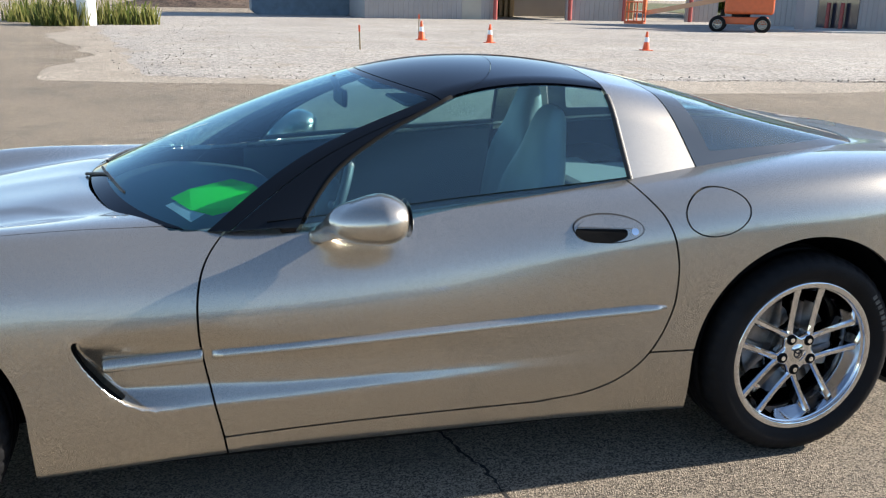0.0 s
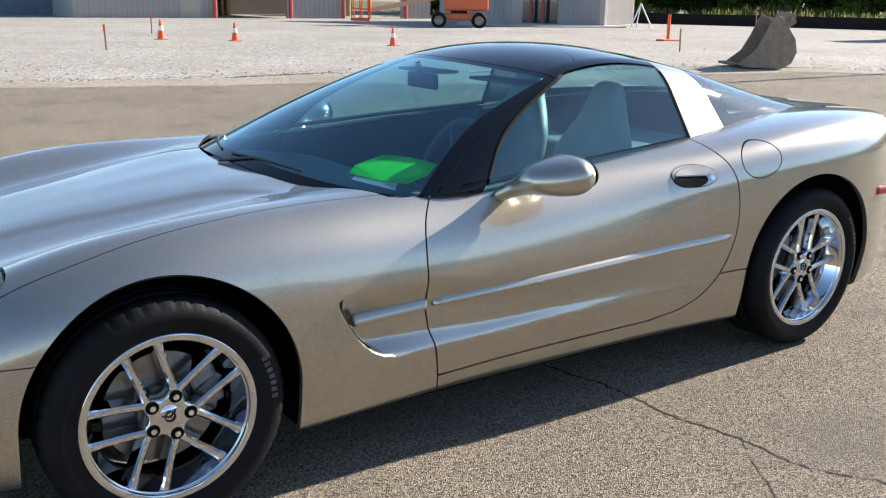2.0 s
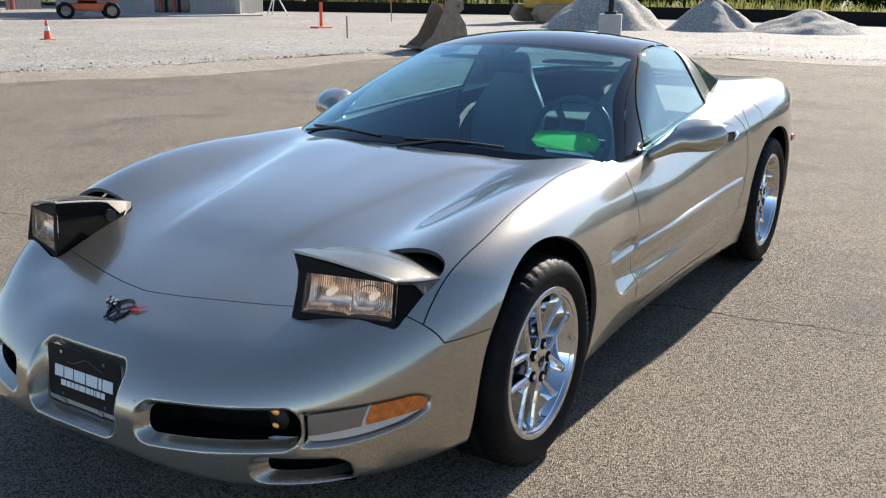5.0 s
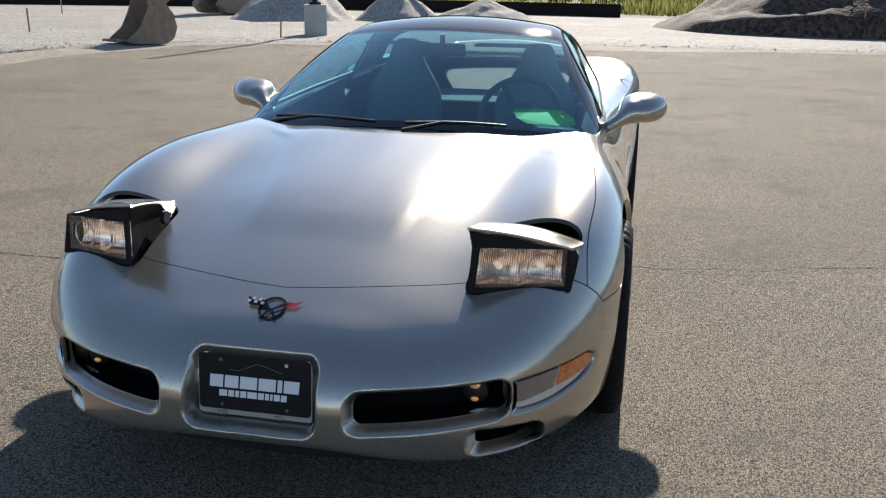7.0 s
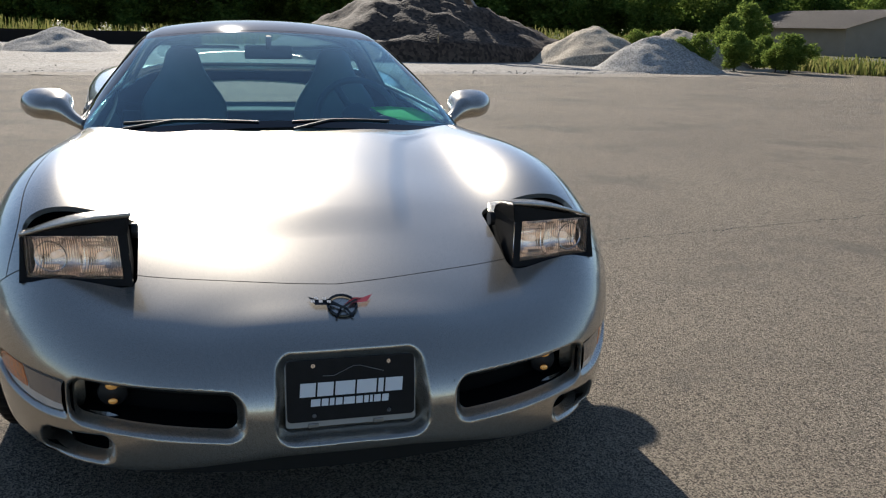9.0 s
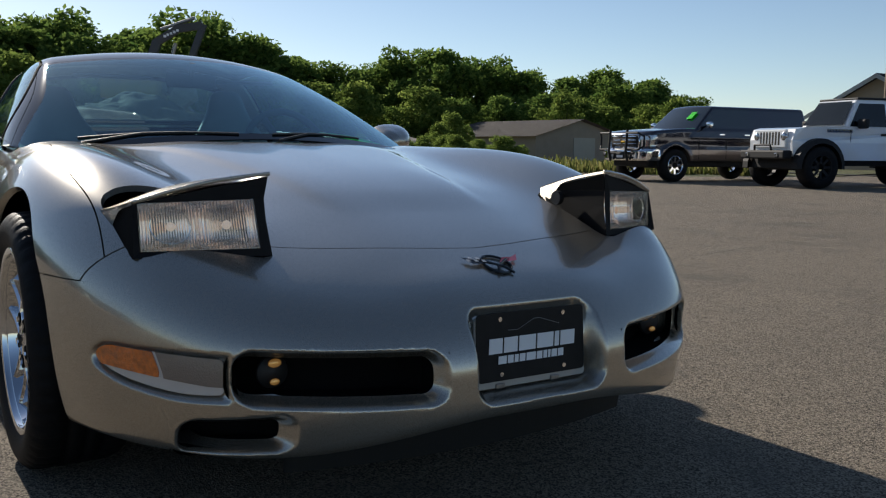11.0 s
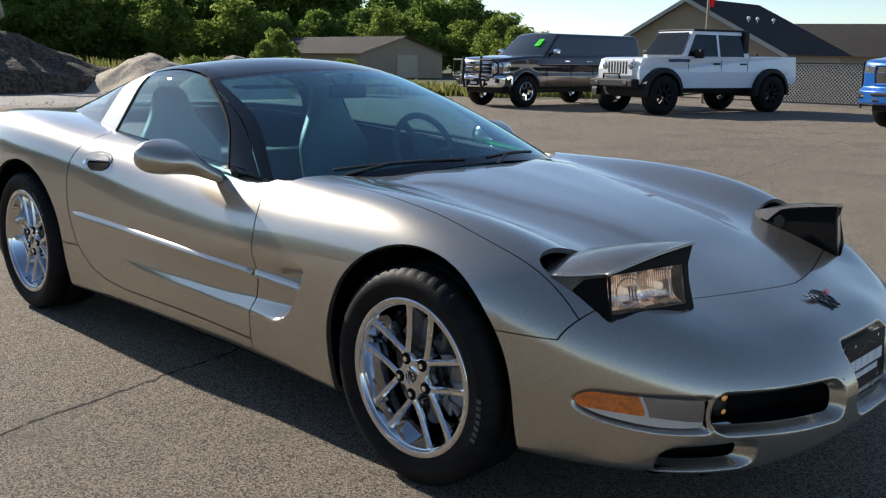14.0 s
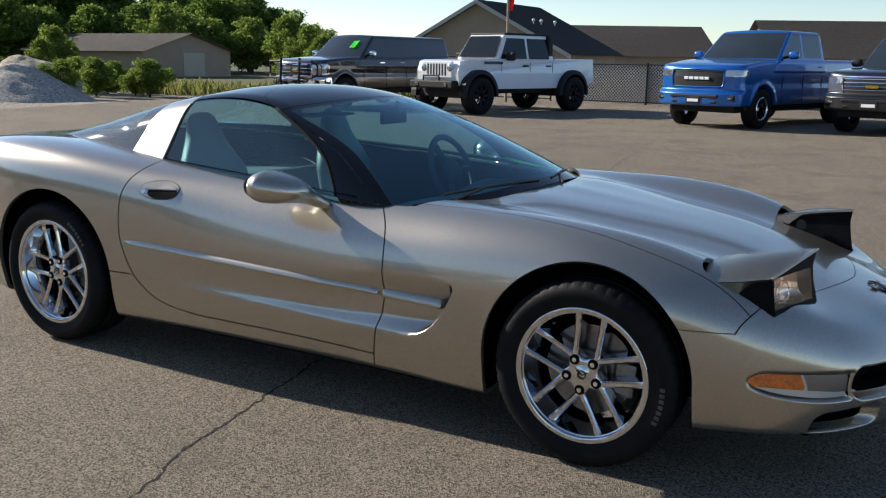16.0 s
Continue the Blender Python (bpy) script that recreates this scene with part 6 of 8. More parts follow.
    tapered(bm, [(xa, yl, zb - .02), (xd, yl, zb - .02), (xd, -yl, zb - .02), (xa, -yl, zb - .02)], [(xb, yr_, zr), (xc, yr_, zr), (xc, -yr_, zr), (xb, -yr_, zr)], .05)
    part("cab", bm, p.get('cab_paint', paint), t)
    if p.get('roof_mat'):
        bm = bmesh.new()
        box(bm, (xc - .01, -yr_ - .015, zr - .015), (xb + .0, yr_ + .015, zr + .035), .02)
        box(bm, (xc - .02, -yl + .03, zb), (xc + .16, yl - .03, zr), .02)
        part("hard_top", bm, p['roof_mat'], t, "black hard top")

    def y_of(z):
        return yl + (yr_ - yl) * (z - zb) / (zr - zb)
    for s in (1, -1):
        sl = (xa - xb) / (zr - zb)
        z0, z1 = zb + .03, zr - .10
        f0, f1 = xa - sl * (z0 - zb) - .10, xa - sl * (z1 - zb) - .10
        mids = p['pillars']
        segs = [((f0, z0), (mids[0] + .04, z0), (mids[0] + .04, z1), (f1, z1))]
        for a, b in zip(mids[:-1], mids[1:]):
            segs.append(((a - .04, z0), (b + .04, z0), (b + .04, z1), (a - .04, z1)))
        for sg in segs:
            bm = bmesh.new()
            side_pane(bm, sg, y_of, s)
            part("side_window", bm, CAR_GLASS, t)
        for a in p['seams']:
            bm = bmesh.new()
            box(bm, (a - .006, s * (W - .005) - .004, sill + .12), (a + .006, s * (W - .005) + .004, zb - .06))
            part("door_seam", bm, MATTE_BLACK, t)
        for a in p['handles']:
            bm = bmesh.new()
            box(bm, (a - .10, s * (W - .01) - .025, zb - .17), (a + .10, s * (W - .01) + .025, zb - .13), .01)
            part("door_handle", bm, p.get('trim', MATTE_BLACK), t)
        bm = bmesh.new()
        box(bm, (xa - .42, min(s * (W - .05), s * (W + .22)), zb - .02), (xa - .28, max(s * (W - .05), s * (W + .22)), zb + .20), .05, 3)
        part("wing_mirror", bm, p.get('mirror', MATTE_BLACK), t)
        n = 14
        for cx in (0, -wb):
            bm = bmesh.new()
            rows = []
            for i in range(n + 1):
                a = math.pi * (i / n) * 1.04 - .02 * math.pi
                c, sn = math.cos(a), math.sin(a)
                ri, ro = ar - .02, ar + p['flare']
                rows.append([bm.verts.new((cx + q * c, s * y, r + q * sn)) for q, y in ((ri, W - .25), (ri, W + p['flare_out']), (ro, W + p['flare_out'] * .8), (ro, W - .06))])
            for a, b in zip(rows[:-1], rows[1:]):
                for k in range(3):
                    bm.faces.new((a[k], a[k + 1], b[k + 1], b[k]))
            part("wheel_flare", bm, p.get('flare_mat', paint), t)
    # windscreen
    bm = bmesh.new()
    k0, k1 = .10, .90
    q = []
    for k, sg in ((k0, 1), (k0, -1), (k1, -1), (k1, 1)):
        x, z = xa + (xb - xa) * k, zb - .02 + (zr - zb + .02) * k
        q.append(bm.verts.new((x + .03, sg * (y_of(z) - .09), z + .02)))
    bm.faces.new(q)
    bmesh.ops.solidify(bm, geom=bm.faces[:], thickness=.012)
    part("windscreen", bm, CAR_GLASS, t)
    if p.get('note'):
        bm = bmesh.new()
        k = [xa + (xb - xa) * u for u in (.38, .68)]
        zz = [zb + (zr - zb) * u for u in (.38, .68)]
        vs = [bm.verts.new((k[i] + .05, y, zz[i] + .03)) for i, y in ((0, .34), (0, .54), (1, .54), (1, .34))]
        bm.faces.new(vs)
        bmesh.ops.solidify(bm, geom=bm.faces[:], thickness=.003)
        part("windscreen_note", bm, GREEN_PAPER, t, "green paper in the windscreen")
    # bed opening
    if p.get('bed', True) and not p.get('cap'):
        bm = bmesh.new()
        box(bm, (tail + .08, -W + .14, p['bed_z'] - .02), (p['cab_end'] - .10, W - .14, p['bed_z'] + .006))
        part("bed_well", bm, MATTE_BLACK, t)
    if p.get('cap'):
        bm = bmesh.new()
        tapered(bm, [(p['cab_end'] - .02, W - .08, p['bed_z'] - .02), (tail + .03, W - .08, p['bed_z'] - .02), (tail + .03, -W + .08, p['bed_z'] - .02), (p['cab_end'] - .02, -W + .08, p['bed_z'] - .02)],
                [(p['cab_end'] - .02, W - .24, zr - .02), (tail + .22, W - .24, zr - .03), (tail + .22, -W + .24, zr - .03), (p['cab_end'] - .02, -W + .24, zr - .02)], .05)
        part("bed_cap", bm, paint, t, "matching cap over the bed")
    for f in p['front']:
        f(t, p)
    truck_running_gear(t, p, ar)
    return t


def truck_running_gear(t, p, ar):
    W, wb, r, nose, tail, sill = p['half'], p['wb'], p['r'], p['nose'], p['tail'], p['sill']
    for cx in (0, -wb):
        for s in (1, -1):
            bt, br = bmesh.new(), bmesh.new()
            truck_wheel(bt, br, cx, s * p['track'] / 2, r, p['tyre_w'], s)
            bmesh.ops.recalc_face_normals(bt, faces=bt.faces[:])
            wh = part("wheel", bt, TYRE, t, "", True)
            part("rim", br, p['rim'], wh)
    bm = bmesh.new()
    box(bm, (tail + .3, -W + .25, sill * .8), (nose - .25, W - .25, sill + .2), .03)
    for cx in (0, -wb):
        box(bm, (cx - ar, -W + .12, r * .9), (cx + ar, W - .12, r + ar * .8), .03)
        cyl(bm, (cx, -p['track'] / 2, r), (cx, p['track'] / 2, r), .09, n=10)
    part("chassis", bm, MATTE_BLACK, t)


def smooth_front(t, p):
    """Grille bars, mark, lower grille, fog lamps and plate on a rounded nose."""
    W, nose, zh, sill = p['half'], p['nose'], p['hood'], p['sill']

    def xf(y):
        return nose - .22 * (abs(y) / W) ** 3
    for i in range(p['bars']):
        z = zh - .43 + .28 * i / max(1, p['bars'] - 1)
        bm = bmesh.new()
        tube(bm, [(xf(y) - .012, y, z) for y in np.linspace(-W * .57, W * .57, 15)], .014 if p['grille_bar'] is CHROME else .012, 6)
        part("grille_bar", bm, p['grille_bar'] if i != 2 or p['grille_bar'] is CHROME else p['paint'], t)
    bm = bmesh.new()
    tube(bm, [(xf(W * .58) + .0, W * .585, zh - .46), (xf(W * .5), W * .5, zh - .47), (xf(0) + .004, 0, zh - .475), (xf(W * .5), -W * .5, zh - .47), (xf(W * .58), -W * .585, zh - .46), (xf(W * .6), -W * .61, zh - .28), (xf(W * .58), -W * .585, zh - .115), (xf(0) - .005, 0, zh - .105), (xf(W * .58), W * .585, zh - .115), (xf(W * .6), W * .61, zh - .28), (xf(W * .58), W * .585, zh - .46)], .020, 8)
    part("grille_surround", bm, p['grille_bar'] if p['grille_bar'] is CHROME else p['paint'], t, "", True)
    n = 5 if p['mark'] is WHITE_INK else 1
    for i in range(n):
        bm = bmesh.new()
        w = W * p['mark_w'] * 2 / n
        y0 = -W * p['mark_w'] + i * w
        box(bm, (nose + .0, y0 + w * .08, zh - .325), (nose + .02, y0 + w * .92, zh - .265), .008)
        part("grille_mark", bm, p['mark'], t)
    bm = bmesh.new()
    box(bm, (nose + .03, -W * .55, sill + .22), (nose + .105, W * .55, sill + .29), .02)
    part("lower_grille", bm, MATTE_BLACK, t)
    for s in (1, -1):
        bm = bmesh.new()
        box(bm, (nose - .10, s * W * .78 - .12, sill + .17), (nose + .005, s * W * .78 + .10, sill + .28), .03, 3)
        fg = part("fog_lamp", bm, MATTE_BLACK, t)
        bm = bmesh.new()
        box(bm, (nose + .0, s * W * .78 - .06, sill + .20), (nose + .010, s * W * .78 + .03, sill + .24), .008)
        part("fog_lens", bm, LAMP_CLEAR, fg)
        bm = bmesh.new()
        box(bm, (nose + .02, s * W * .45 - .07, sill + .11), (nose + .095, s * W * .45 + .07, sill + .17), .02)
        part("tow_slot", bm, MATTE_BLACK, t)
    bm = bmesh.new()
    box(bm, (nose + .09, -.17, sill + .10), (nose + .115, .17, sill + .25), .008)
    pl = part("plate", bm, MATTE_BLACK, t)
    bm = bmesh.new()
    box(bm, (nose + .115, -.13, sill + .14), (nose + .118, .13, sill + .20), .0)
    part("plate_bar", bm, WHITE_INK, pl)


def front_guard(t, p):
    """A black brush guard of tubes."""
    nose, zh, sill, W = p['nose'], p['hood'], p['sill'], p['half']
    for s in (1, -1):
        bm = bmesh.new()
        tube(bm, [(nose + .13, s * .36, sill + .05), (nose + .20, s * .36, sill + .3), (nose + .16, s * .36, zh + .03)], .035, 10)
        part("guard_upright", bm, MATTE_BLACK, t)
        bm = bmesh.new()
        tube(bm, [(nose + .18, s * .36, zh - .06), (nose + .16, s * .80, zh - .06), (nose + .05, s * .92, zh - .16), (nose + .05, s * .92, zh - .40), (nose + .16, s * .80, zh - .50), (nose + .18, s * .36, zh - .50)], .028, 10)
        part("guard_hoop", bm, MATTE_BLACK, t)


def front_slots(t, p):
    """A flat face with seven slots and round lamps."""
    nose, zh, sill, W = p['nose'], p['hood'], p['sill'], p['half']
    bm = bmesh.new()
    box(bm, (nose - .02, -.56, zh - .46), (nose + .05, .56, zh - .04), .03, 3)
    g = part("grille", bm, p['paint'], t)
    for i in range(7):
        bm = bmesh.new()
        y = -.315 + .105 * i
        box(bm, (nose + .03, y - .033, zh - .40), (nose + .056, y + .033, zh - .10), .02, 3)
        part("grille_slot", bm, MATTE_BLACK, g)
    for s in (1, -1):
        bm = bmesh.new()
        lathe(bm, [(0, nose + .07), (.07, nose + .065), (.095, nose + .05), (.10, nose + .0)], 24, 'x', (0, s * .47, zh - .20))
        part("headlight", bm, LAMP_CLEAR, t, "", True)
    bm = bmesh.new()
    box(bm, (nose + .02, -.78, sill + .02), (nose + .26, .78, sill + .22), .04, 3)
    bp = part("bumper", bm, MATTE_BLACK, t, "black steel bumper")
    for s in (1, -1):
        bm = bmesh.new()
        tube(bm, [(nose + .22, s * .30, sill + .2), (nose + .24, s * .28, sill + .33), (nose + .24, 0, sill + .34)], .025, 8)
        part("bumper_hoop", bm, MATTE_BLACK, bp)
        bm = bmesh.new()
        box(bm, (nose + .2, s * .52 - .05, sill + .07), (nose + .28, s * .52 + .05, sill + .16), .015)
        part("spot_lamp", bm, LAMP_CLEAR, bp)
    for s in (1, -1):
        bm = bmesh.new()
        x = -.25
        for w in (.07, .05, .07, .07, .025, .07, .06, .07, .07):
            box(bm, (x - w, s * (W * .975) - .012, zh - .10), (x, s * (W * .975) + .004, zh - .03))
            x -= w + .016
        part("hood_mark", bm, NAVY_PAINT, t, "dark bars along the hood side")


GOLD = mat("gold_badge", (.75, .50, .10), rough=.25, metal=1.0)
pickup("pickup_truck", "dark pickup truck with bed cap and black brush guard", (-14.15, 16.9), (-.13, -.99), dict(
    half=1.0, wb=3.65, r=.43, track=1.74, nose=.93, tail=-4.85, belt=1.39, hood=1.32, cowl=-.55, cowl_z=1.39, roof=2.03, sill=.48, bed_z=1.42, cab_end=-2.75, roof_f=-1.30, roof_r=-2.60,
    pillars=[-1.72, -2.62], seams=[-.78, -1.72, -2.62], handles=[-1.55, -2.45], paint=NAVY_PAINT, two_tone=BRONZE_PAINT, tyre_w=.28, flare=.05, flare_out=.015, rim=CHROME, cap=True, note=True, trim=CHROME, mirror=CHROME,
    smooth=True, front=[front_guard], grille_back=MATTE_BLACK, grille_bar=CHROME, bars=4, mark=GOLD, mark_w=.12, lamp_rows=2, bumper=CHROME))
pickup("jeep_pickup", "white crew cab pickup with black wings and big tyres", (-9.95, 16.95), (-.27, -.963), dict(
    half=.84, wb=3.76, r=.475, track=1.66, nose=.60, tail=-4.78, belt=1.37, hood=1.36, cowl=-.76, cowl_z=1.40, roof=2.03, sill=.63, bed_z=1.42, cab_end=-3.08, roof_f=-1.20, roof_r=-3.02,
    pillars=[-1.98, -2.90], seams=[-.88, -2.00, -2.94], handles=[-1.84, -2.78], paint=WHITE_PAINT, tyre_w=.34, flare=.09, flare_out=.16, flare_mat=MATTE_BLACK, rim=MATTE_BLACK, roof_mat=MATTE_BLACK,
    front=[front_slots]))
pickup("blue_pickup_truck", "bright blue crew cab pickup truck with black grille", (-3.05, 16.6), (-.29, -.957), dict(
    half=1.02, wb=3.67, r=.42, track=1.74, nose=.98, tail=-4.85, belt=1.44, hood=1.34, cowl=-.50, cowl_z=1.44, roof=2.10, sill=.42, bed_z=1.46, cab_end=-2.80, roof_f=-1.28, roof_r=-2.70,
    pillars=[-1.75, -2.66], seams=[-.80, -1.75, -2.66], handles=[-1.58, -2.50], paint=BLUE_PAINT, tyre_w=.28, flare=.04, flare_out=.012, rim=CHROME, trim=BLUE_PAINT, mirror=BLUE_PAINT,
    smooth=True, front=[], grille_back=MATTE_BLACK, grille_bar=MATTE_BLACK, bars=4, mark=WHITE_INK, mark_w=.30, lamp_rows=1, bumper=BLUE_PAINT))
pickup("black_wagon", "black full-size wagon with chrome grille bars", (0.35, 16.55), (-.29, -.957), dict(
    half=1.0, wb=3.07, r=.40, track=1.74, nose=1.0, tail=-4.15, belt=1.30, hood=1.24, cowl=-.45, cowl_z=1.30, roof=1.96, sill=.42, bed_z=1.31, cab_end=-4.05, roof_f=-1.2, roof_r=-3.85,
    pillars=[-1.65, -2.6, -3.7], seams=[-.75, -1.65, -2.6], handles=[-1.5, -2.4], paint=WAGON_PAINT, tyre_w=.28, flare=.03, flare_out=.01, rim=CHROME, trim=CHROME, bed=False,
    smooth=True, front=[], grille_back=MATTE_BLACK, grille_bar=CHROME, bars=5, mark=GOLD, mark_w=.14, lamp_rows=2, bumper=WAGON_PAINT))

# ---- buildings, fences, machines ----
TAN_WALL = mat("tan_siding", (.34, .27, .20), rough=.75, var=.12, scale=1.5, bump=.15, bscale=12)
SHINGLE = mat("dark_shingles", (.040, .038, .040), rough=.85, color2=(.058, .052, .052), scale=6, bump=.6, bscale=14, fine=.4, fscale=30)
BROWN_SHINGLE = mat("brown_shingles", (.098, .084, .074), rough=.85, color2=(.130, .112, .098), scale=5, bump=.6, bscale=14, fine=.4, fscale=30)
FASCIA = mat("white_fascia", (.70, .70, .69), rough=.5)
METAL_WALL = mat("ribbed_metal_wall", (.34, .315, .30), rough=.55, var=.12, scale=.6)
BEIGE = mat("beige_metal", (.42, .38, .31), rough=.5, var=.1, scale=1)
CONCRETE = mat("concrete", (.46, .45, .42), rough=.85, var=.2, scale=2, bump=.3, bscale=25, fine=.3, fscale=60)
ORANGE = mat("orange_paint", (.62, .12, .03), rough=.4, var=.15, scale=4)
CONE_ORANGE = mat("cone_orange", (.75, .10, .02), rough=.55)
CONE_WHITE = mat("cone_band", (.75, .75, .74), rough=.4)
YELLOW = mat("machine_yellow", (.52, .30, .03), rough=.45, var=.25, scale=2)
RUST = mat("worn_steel", (.24, .17, .115), rough=.7, metal=.25, color2=(.32, .26, .20), scale=5, bump=.3, bscale=20)
DIRT = ground_mat("dark_topsoil", (.060, .042, .032), (.085, .062, .046), .6, .5, 9, 1.0, 4)
PILE_GREY = ground_mat("grey_gravel_pile", (.375, .350, .315), (.30, .28, .25), .5, .35, 22, 1.0, 8)
PILE_TAN = ground_mat("tan_sand_pile", (.40, .34, .26), (.32, .265, .20), .5, .30, 22, 1.0, 8)
WOOD = mat("raw_wood", (.38, .27, .15), rough=.8, var=.3, scale=9)
BOLLARD_RED = mat("red_bollard", (.36, .07, .06), rough=.5, var=.2, scale=4)


def heap(name, label, cx, cy, rx, ry, hgt, material, seed, ridge=0.0):
    """A loose heap with slumped sides."""
    n, k = 64, 26
    V, F = [], []
    for j in range(k + 1):
        q = j / k
        for i in range(n):
            a = 2 * math.pi * i / n
            px_, py_ = math.cos(a) * q, math.sin(a) * q
            w = 1 + .16 * noise.noise(Vector((math.cos(a) * 1.4, math.sin(a) * 1.4, seed)))
            x, y = cx + px_ * rx * w, cy + py_ * ry * w
            peak = max(0.0, 1 - math.hypot(px_ * (1 - ridge), py_))
            z = hgt * (min(1, peak * 1.06) ** 1.05) * (1 - .12 * (1 - q) ** 8)
            z += .10 * hgt * noise.fractal(Vector((x * .9, y * .9, seed)), 1.0, 2.0, 4) * min(1, (1 - q) * 5)
            if j == k:
                z = -.02
            V.append((x, y, max(z, -.02)))
    for j in range(k):
        for i in range(n):
            a, b = j * n + i, j * n + (i + 1) % n
            F.append((a, a + n, b + n, b))
    ob = raw(name, V, F, material, smooth=True)
    return tagged(ob, label, "heap", kind="stuff")


heap("gravel_heap", "grey gravel heap beside the lot", -34.2, -13.2, 3.3, 2.5, 2.0, PILE_GREY, 1)
heap("gravel_heap", "grey gravel heap beside the lot", -35.6, -9.1, 2.4, 1.9, 1.45, PILE_GREY, 2)
heap("gravel_heap", "low grey gravel heap", -36.5, -5.4, 2.8, 2.2, 1.0, PILE_GREY, 3)
heap("soil_heap", "large dark topsoil mound", -33.5, 8.2, 5.0, 7.2, 2.9, DIRT, 4, .2)
heap("soil_heap", "dark topsoil mound", -43.5, 11.5, 6.0, 8.5, 3.0, DIRT, 8, .2)
heap("gravel_heap", "grey gravel heap beside the lot", -24.0, 13.9, 2.4, 2.1, 1.22, PILE_GREY, 5)
heap("sand_heap", "tan sand heap behind the gravel heap", -27.4, 16.6, 2.9, 2.6, 1.45, PILE_TAN, 6)
heap("sand_heap", "broad tan sand heap beside the lot", -29.0, 13.9, 2.7, 2.6, 1.45, PILE_TAN, 9, .3)
heap("soil_heap", "far dark spoil heap", -2.0, -86.0, 8, 6, 1.6, DIRT, 7)


def gable_house(name, label, base, right, depth, wid, eave, peak, wall_mat, roof_mat, back, over=.45, vents=False, lean=0.0):
    """A house whose gable faces the lot: base is the middle of the gable's foot, right runs along it, depth runs away."""
    r, d = Vector((*right, 0)).normalized(), Vector((*depth, 0)).normalized()
    t = thing(name, label, "house", Matrix(((r.x, d.x, 0, base[0]), (r.y, d.y, 0, base[1]), (0, 0, 1, 0), (0, 0, 0, 1))))
    h = wid / 2
    bm = bmesh.new()
    px_ = -lean * wid
    sl = (peak - eave) / (h + px_)
    eave_r = peak - sl * (h - px_)
    prism(bm, [(-h, 0), (h, 0), (h, eave_r), (px_, peak), (-h, eave)], 0, back, 'xz')
    part("wall", bm, wall_mat, t)
    for s in (1, -1):
        ev = eave_r if s > 0 else eave
        bm = bmesh.new()
        A = [(px_, -over, peak + .10), (s * (h + over), -over, ev - over * sl + .10), (s * (h + over), back + over, ev - over * sl + .10), (px_, back + over, peak + .10)]
        vs = [bm.verts.new(p) for p in A]
        bm.faces.new(vs)
        bmesh.ops.solidify(bm, geom=bm.faces[:], thickness=.09)
        bmesh.ops.recalc_face_normals(bm, faces=bm.faces[:])
        rf = part("roof", bm, roof_mat, t)
        bm = bmesh.new()
        q = [bm.verts.new(p) for p in ((px_, -over - .02, peak + .09), (s * (h + over), -over - .02, ev - over * sl + .09), (s * (h + over), -over - .02, ev - over * sl - .11), (px_, -over - .02, peak - .11))]
        bm.faces.new(q)
        bmesh.ops.solidify(bm, geom=bm.faces[:], thickness=.03)
        part("fascia", bm, FASCIA, rf, "white fascia board")
        if vents and s > 0:
            for yy in (1.6, 2.5, 4.2):
                bm = bmesh.new()
                xx = px_ + h * .55
                zz = peak - sl * (xx - px_)
                cyl(bm, (xx, yy, zz), (xx, yy, zz + .22), .03, n=10)
                bmesh.ops.create_uvsphere(bm, u_segments=10, v_segments=6, radius=.085, matrix=Matrix.Translation((xx, yy, zz + .27)))
                part("roof_vent", bm, FASCIA, rf)
    return t


def toward(t, px_az, dist):
    """A place at a compass angle and distance from the last stand of the walk."""
    return (1.04 + dist * math.cos(radians(px_az)), -3.6 + dist * math.sin(radians(px_az)))


a0, a1 = toward(0, 122.2, 47.0), toward(0, 112.0, 44.0)
mid_g = ((a0[0] + a1[0]) / 2, (a0[1] + a1[1]) / 2)
rt = (a1[0] - a0[0], a1[1] - a0[1])
gable_house("house", "tan house with dark shingle roof and white fascia", mid_g, rt, (rt[1] * -1 + .25 * rt[0], rt[0] + .25 * rt[1]), math.hypot(*rt) - .9, 2.55, 4.15, TAN_WALL, SHINGLE, 6.5, vents=True, lean=.095)


def long_roof(name, label, p0, p1, eave, ridge, deep, wall_mat, roof_mat):
    """A long low building with its roof slope towards the lot."""
    r = Vector((p1[0] - p0[0], p1[1] - p0[1], 0))
    ln = r.length
    r.normalize()
    d = Vector((-r.y, r.x, 0))
    if d.y < 0:
        d = -d
    t = thing(name, label, "house", Matrix(((r.x, d.x, 0, p0[0]), (r.y, d.y, 0, p0[1]), (0, 0, 1, 0), (0, 0, 0, 1))))
    bm = bmesh.new()
    prism(bm, [(0, 0), (deep, 0), (deep, eave), (deep / 2, ridge - .1), (0, eave)], 0, ln, 'yz')
    part("wall", bm, wall_mat, t)
    n = max(6, int(deep * 1.2))
    for s in (0, 1):
        bm = bmesh.new()
        ys = (-.4, deep / 2) if s == 0 else (deep + .4, deep / 2)
        e = eave - .4 * (ridge - eave) / (deep / 2)
        vs = [bm.verts.new(p) for p in ((-.4, ys[0], e), (ln + .4, ys[0], e), (ln + .4, ys[1], ridge), (-.4, ys[1], ridge))]
        bm.faces.new(vs)
        bmesh.ops.solidify(bm, geom=bm.faces[:], thickness=.1)
        part("roof", bm, roof_mat, t)
    return t


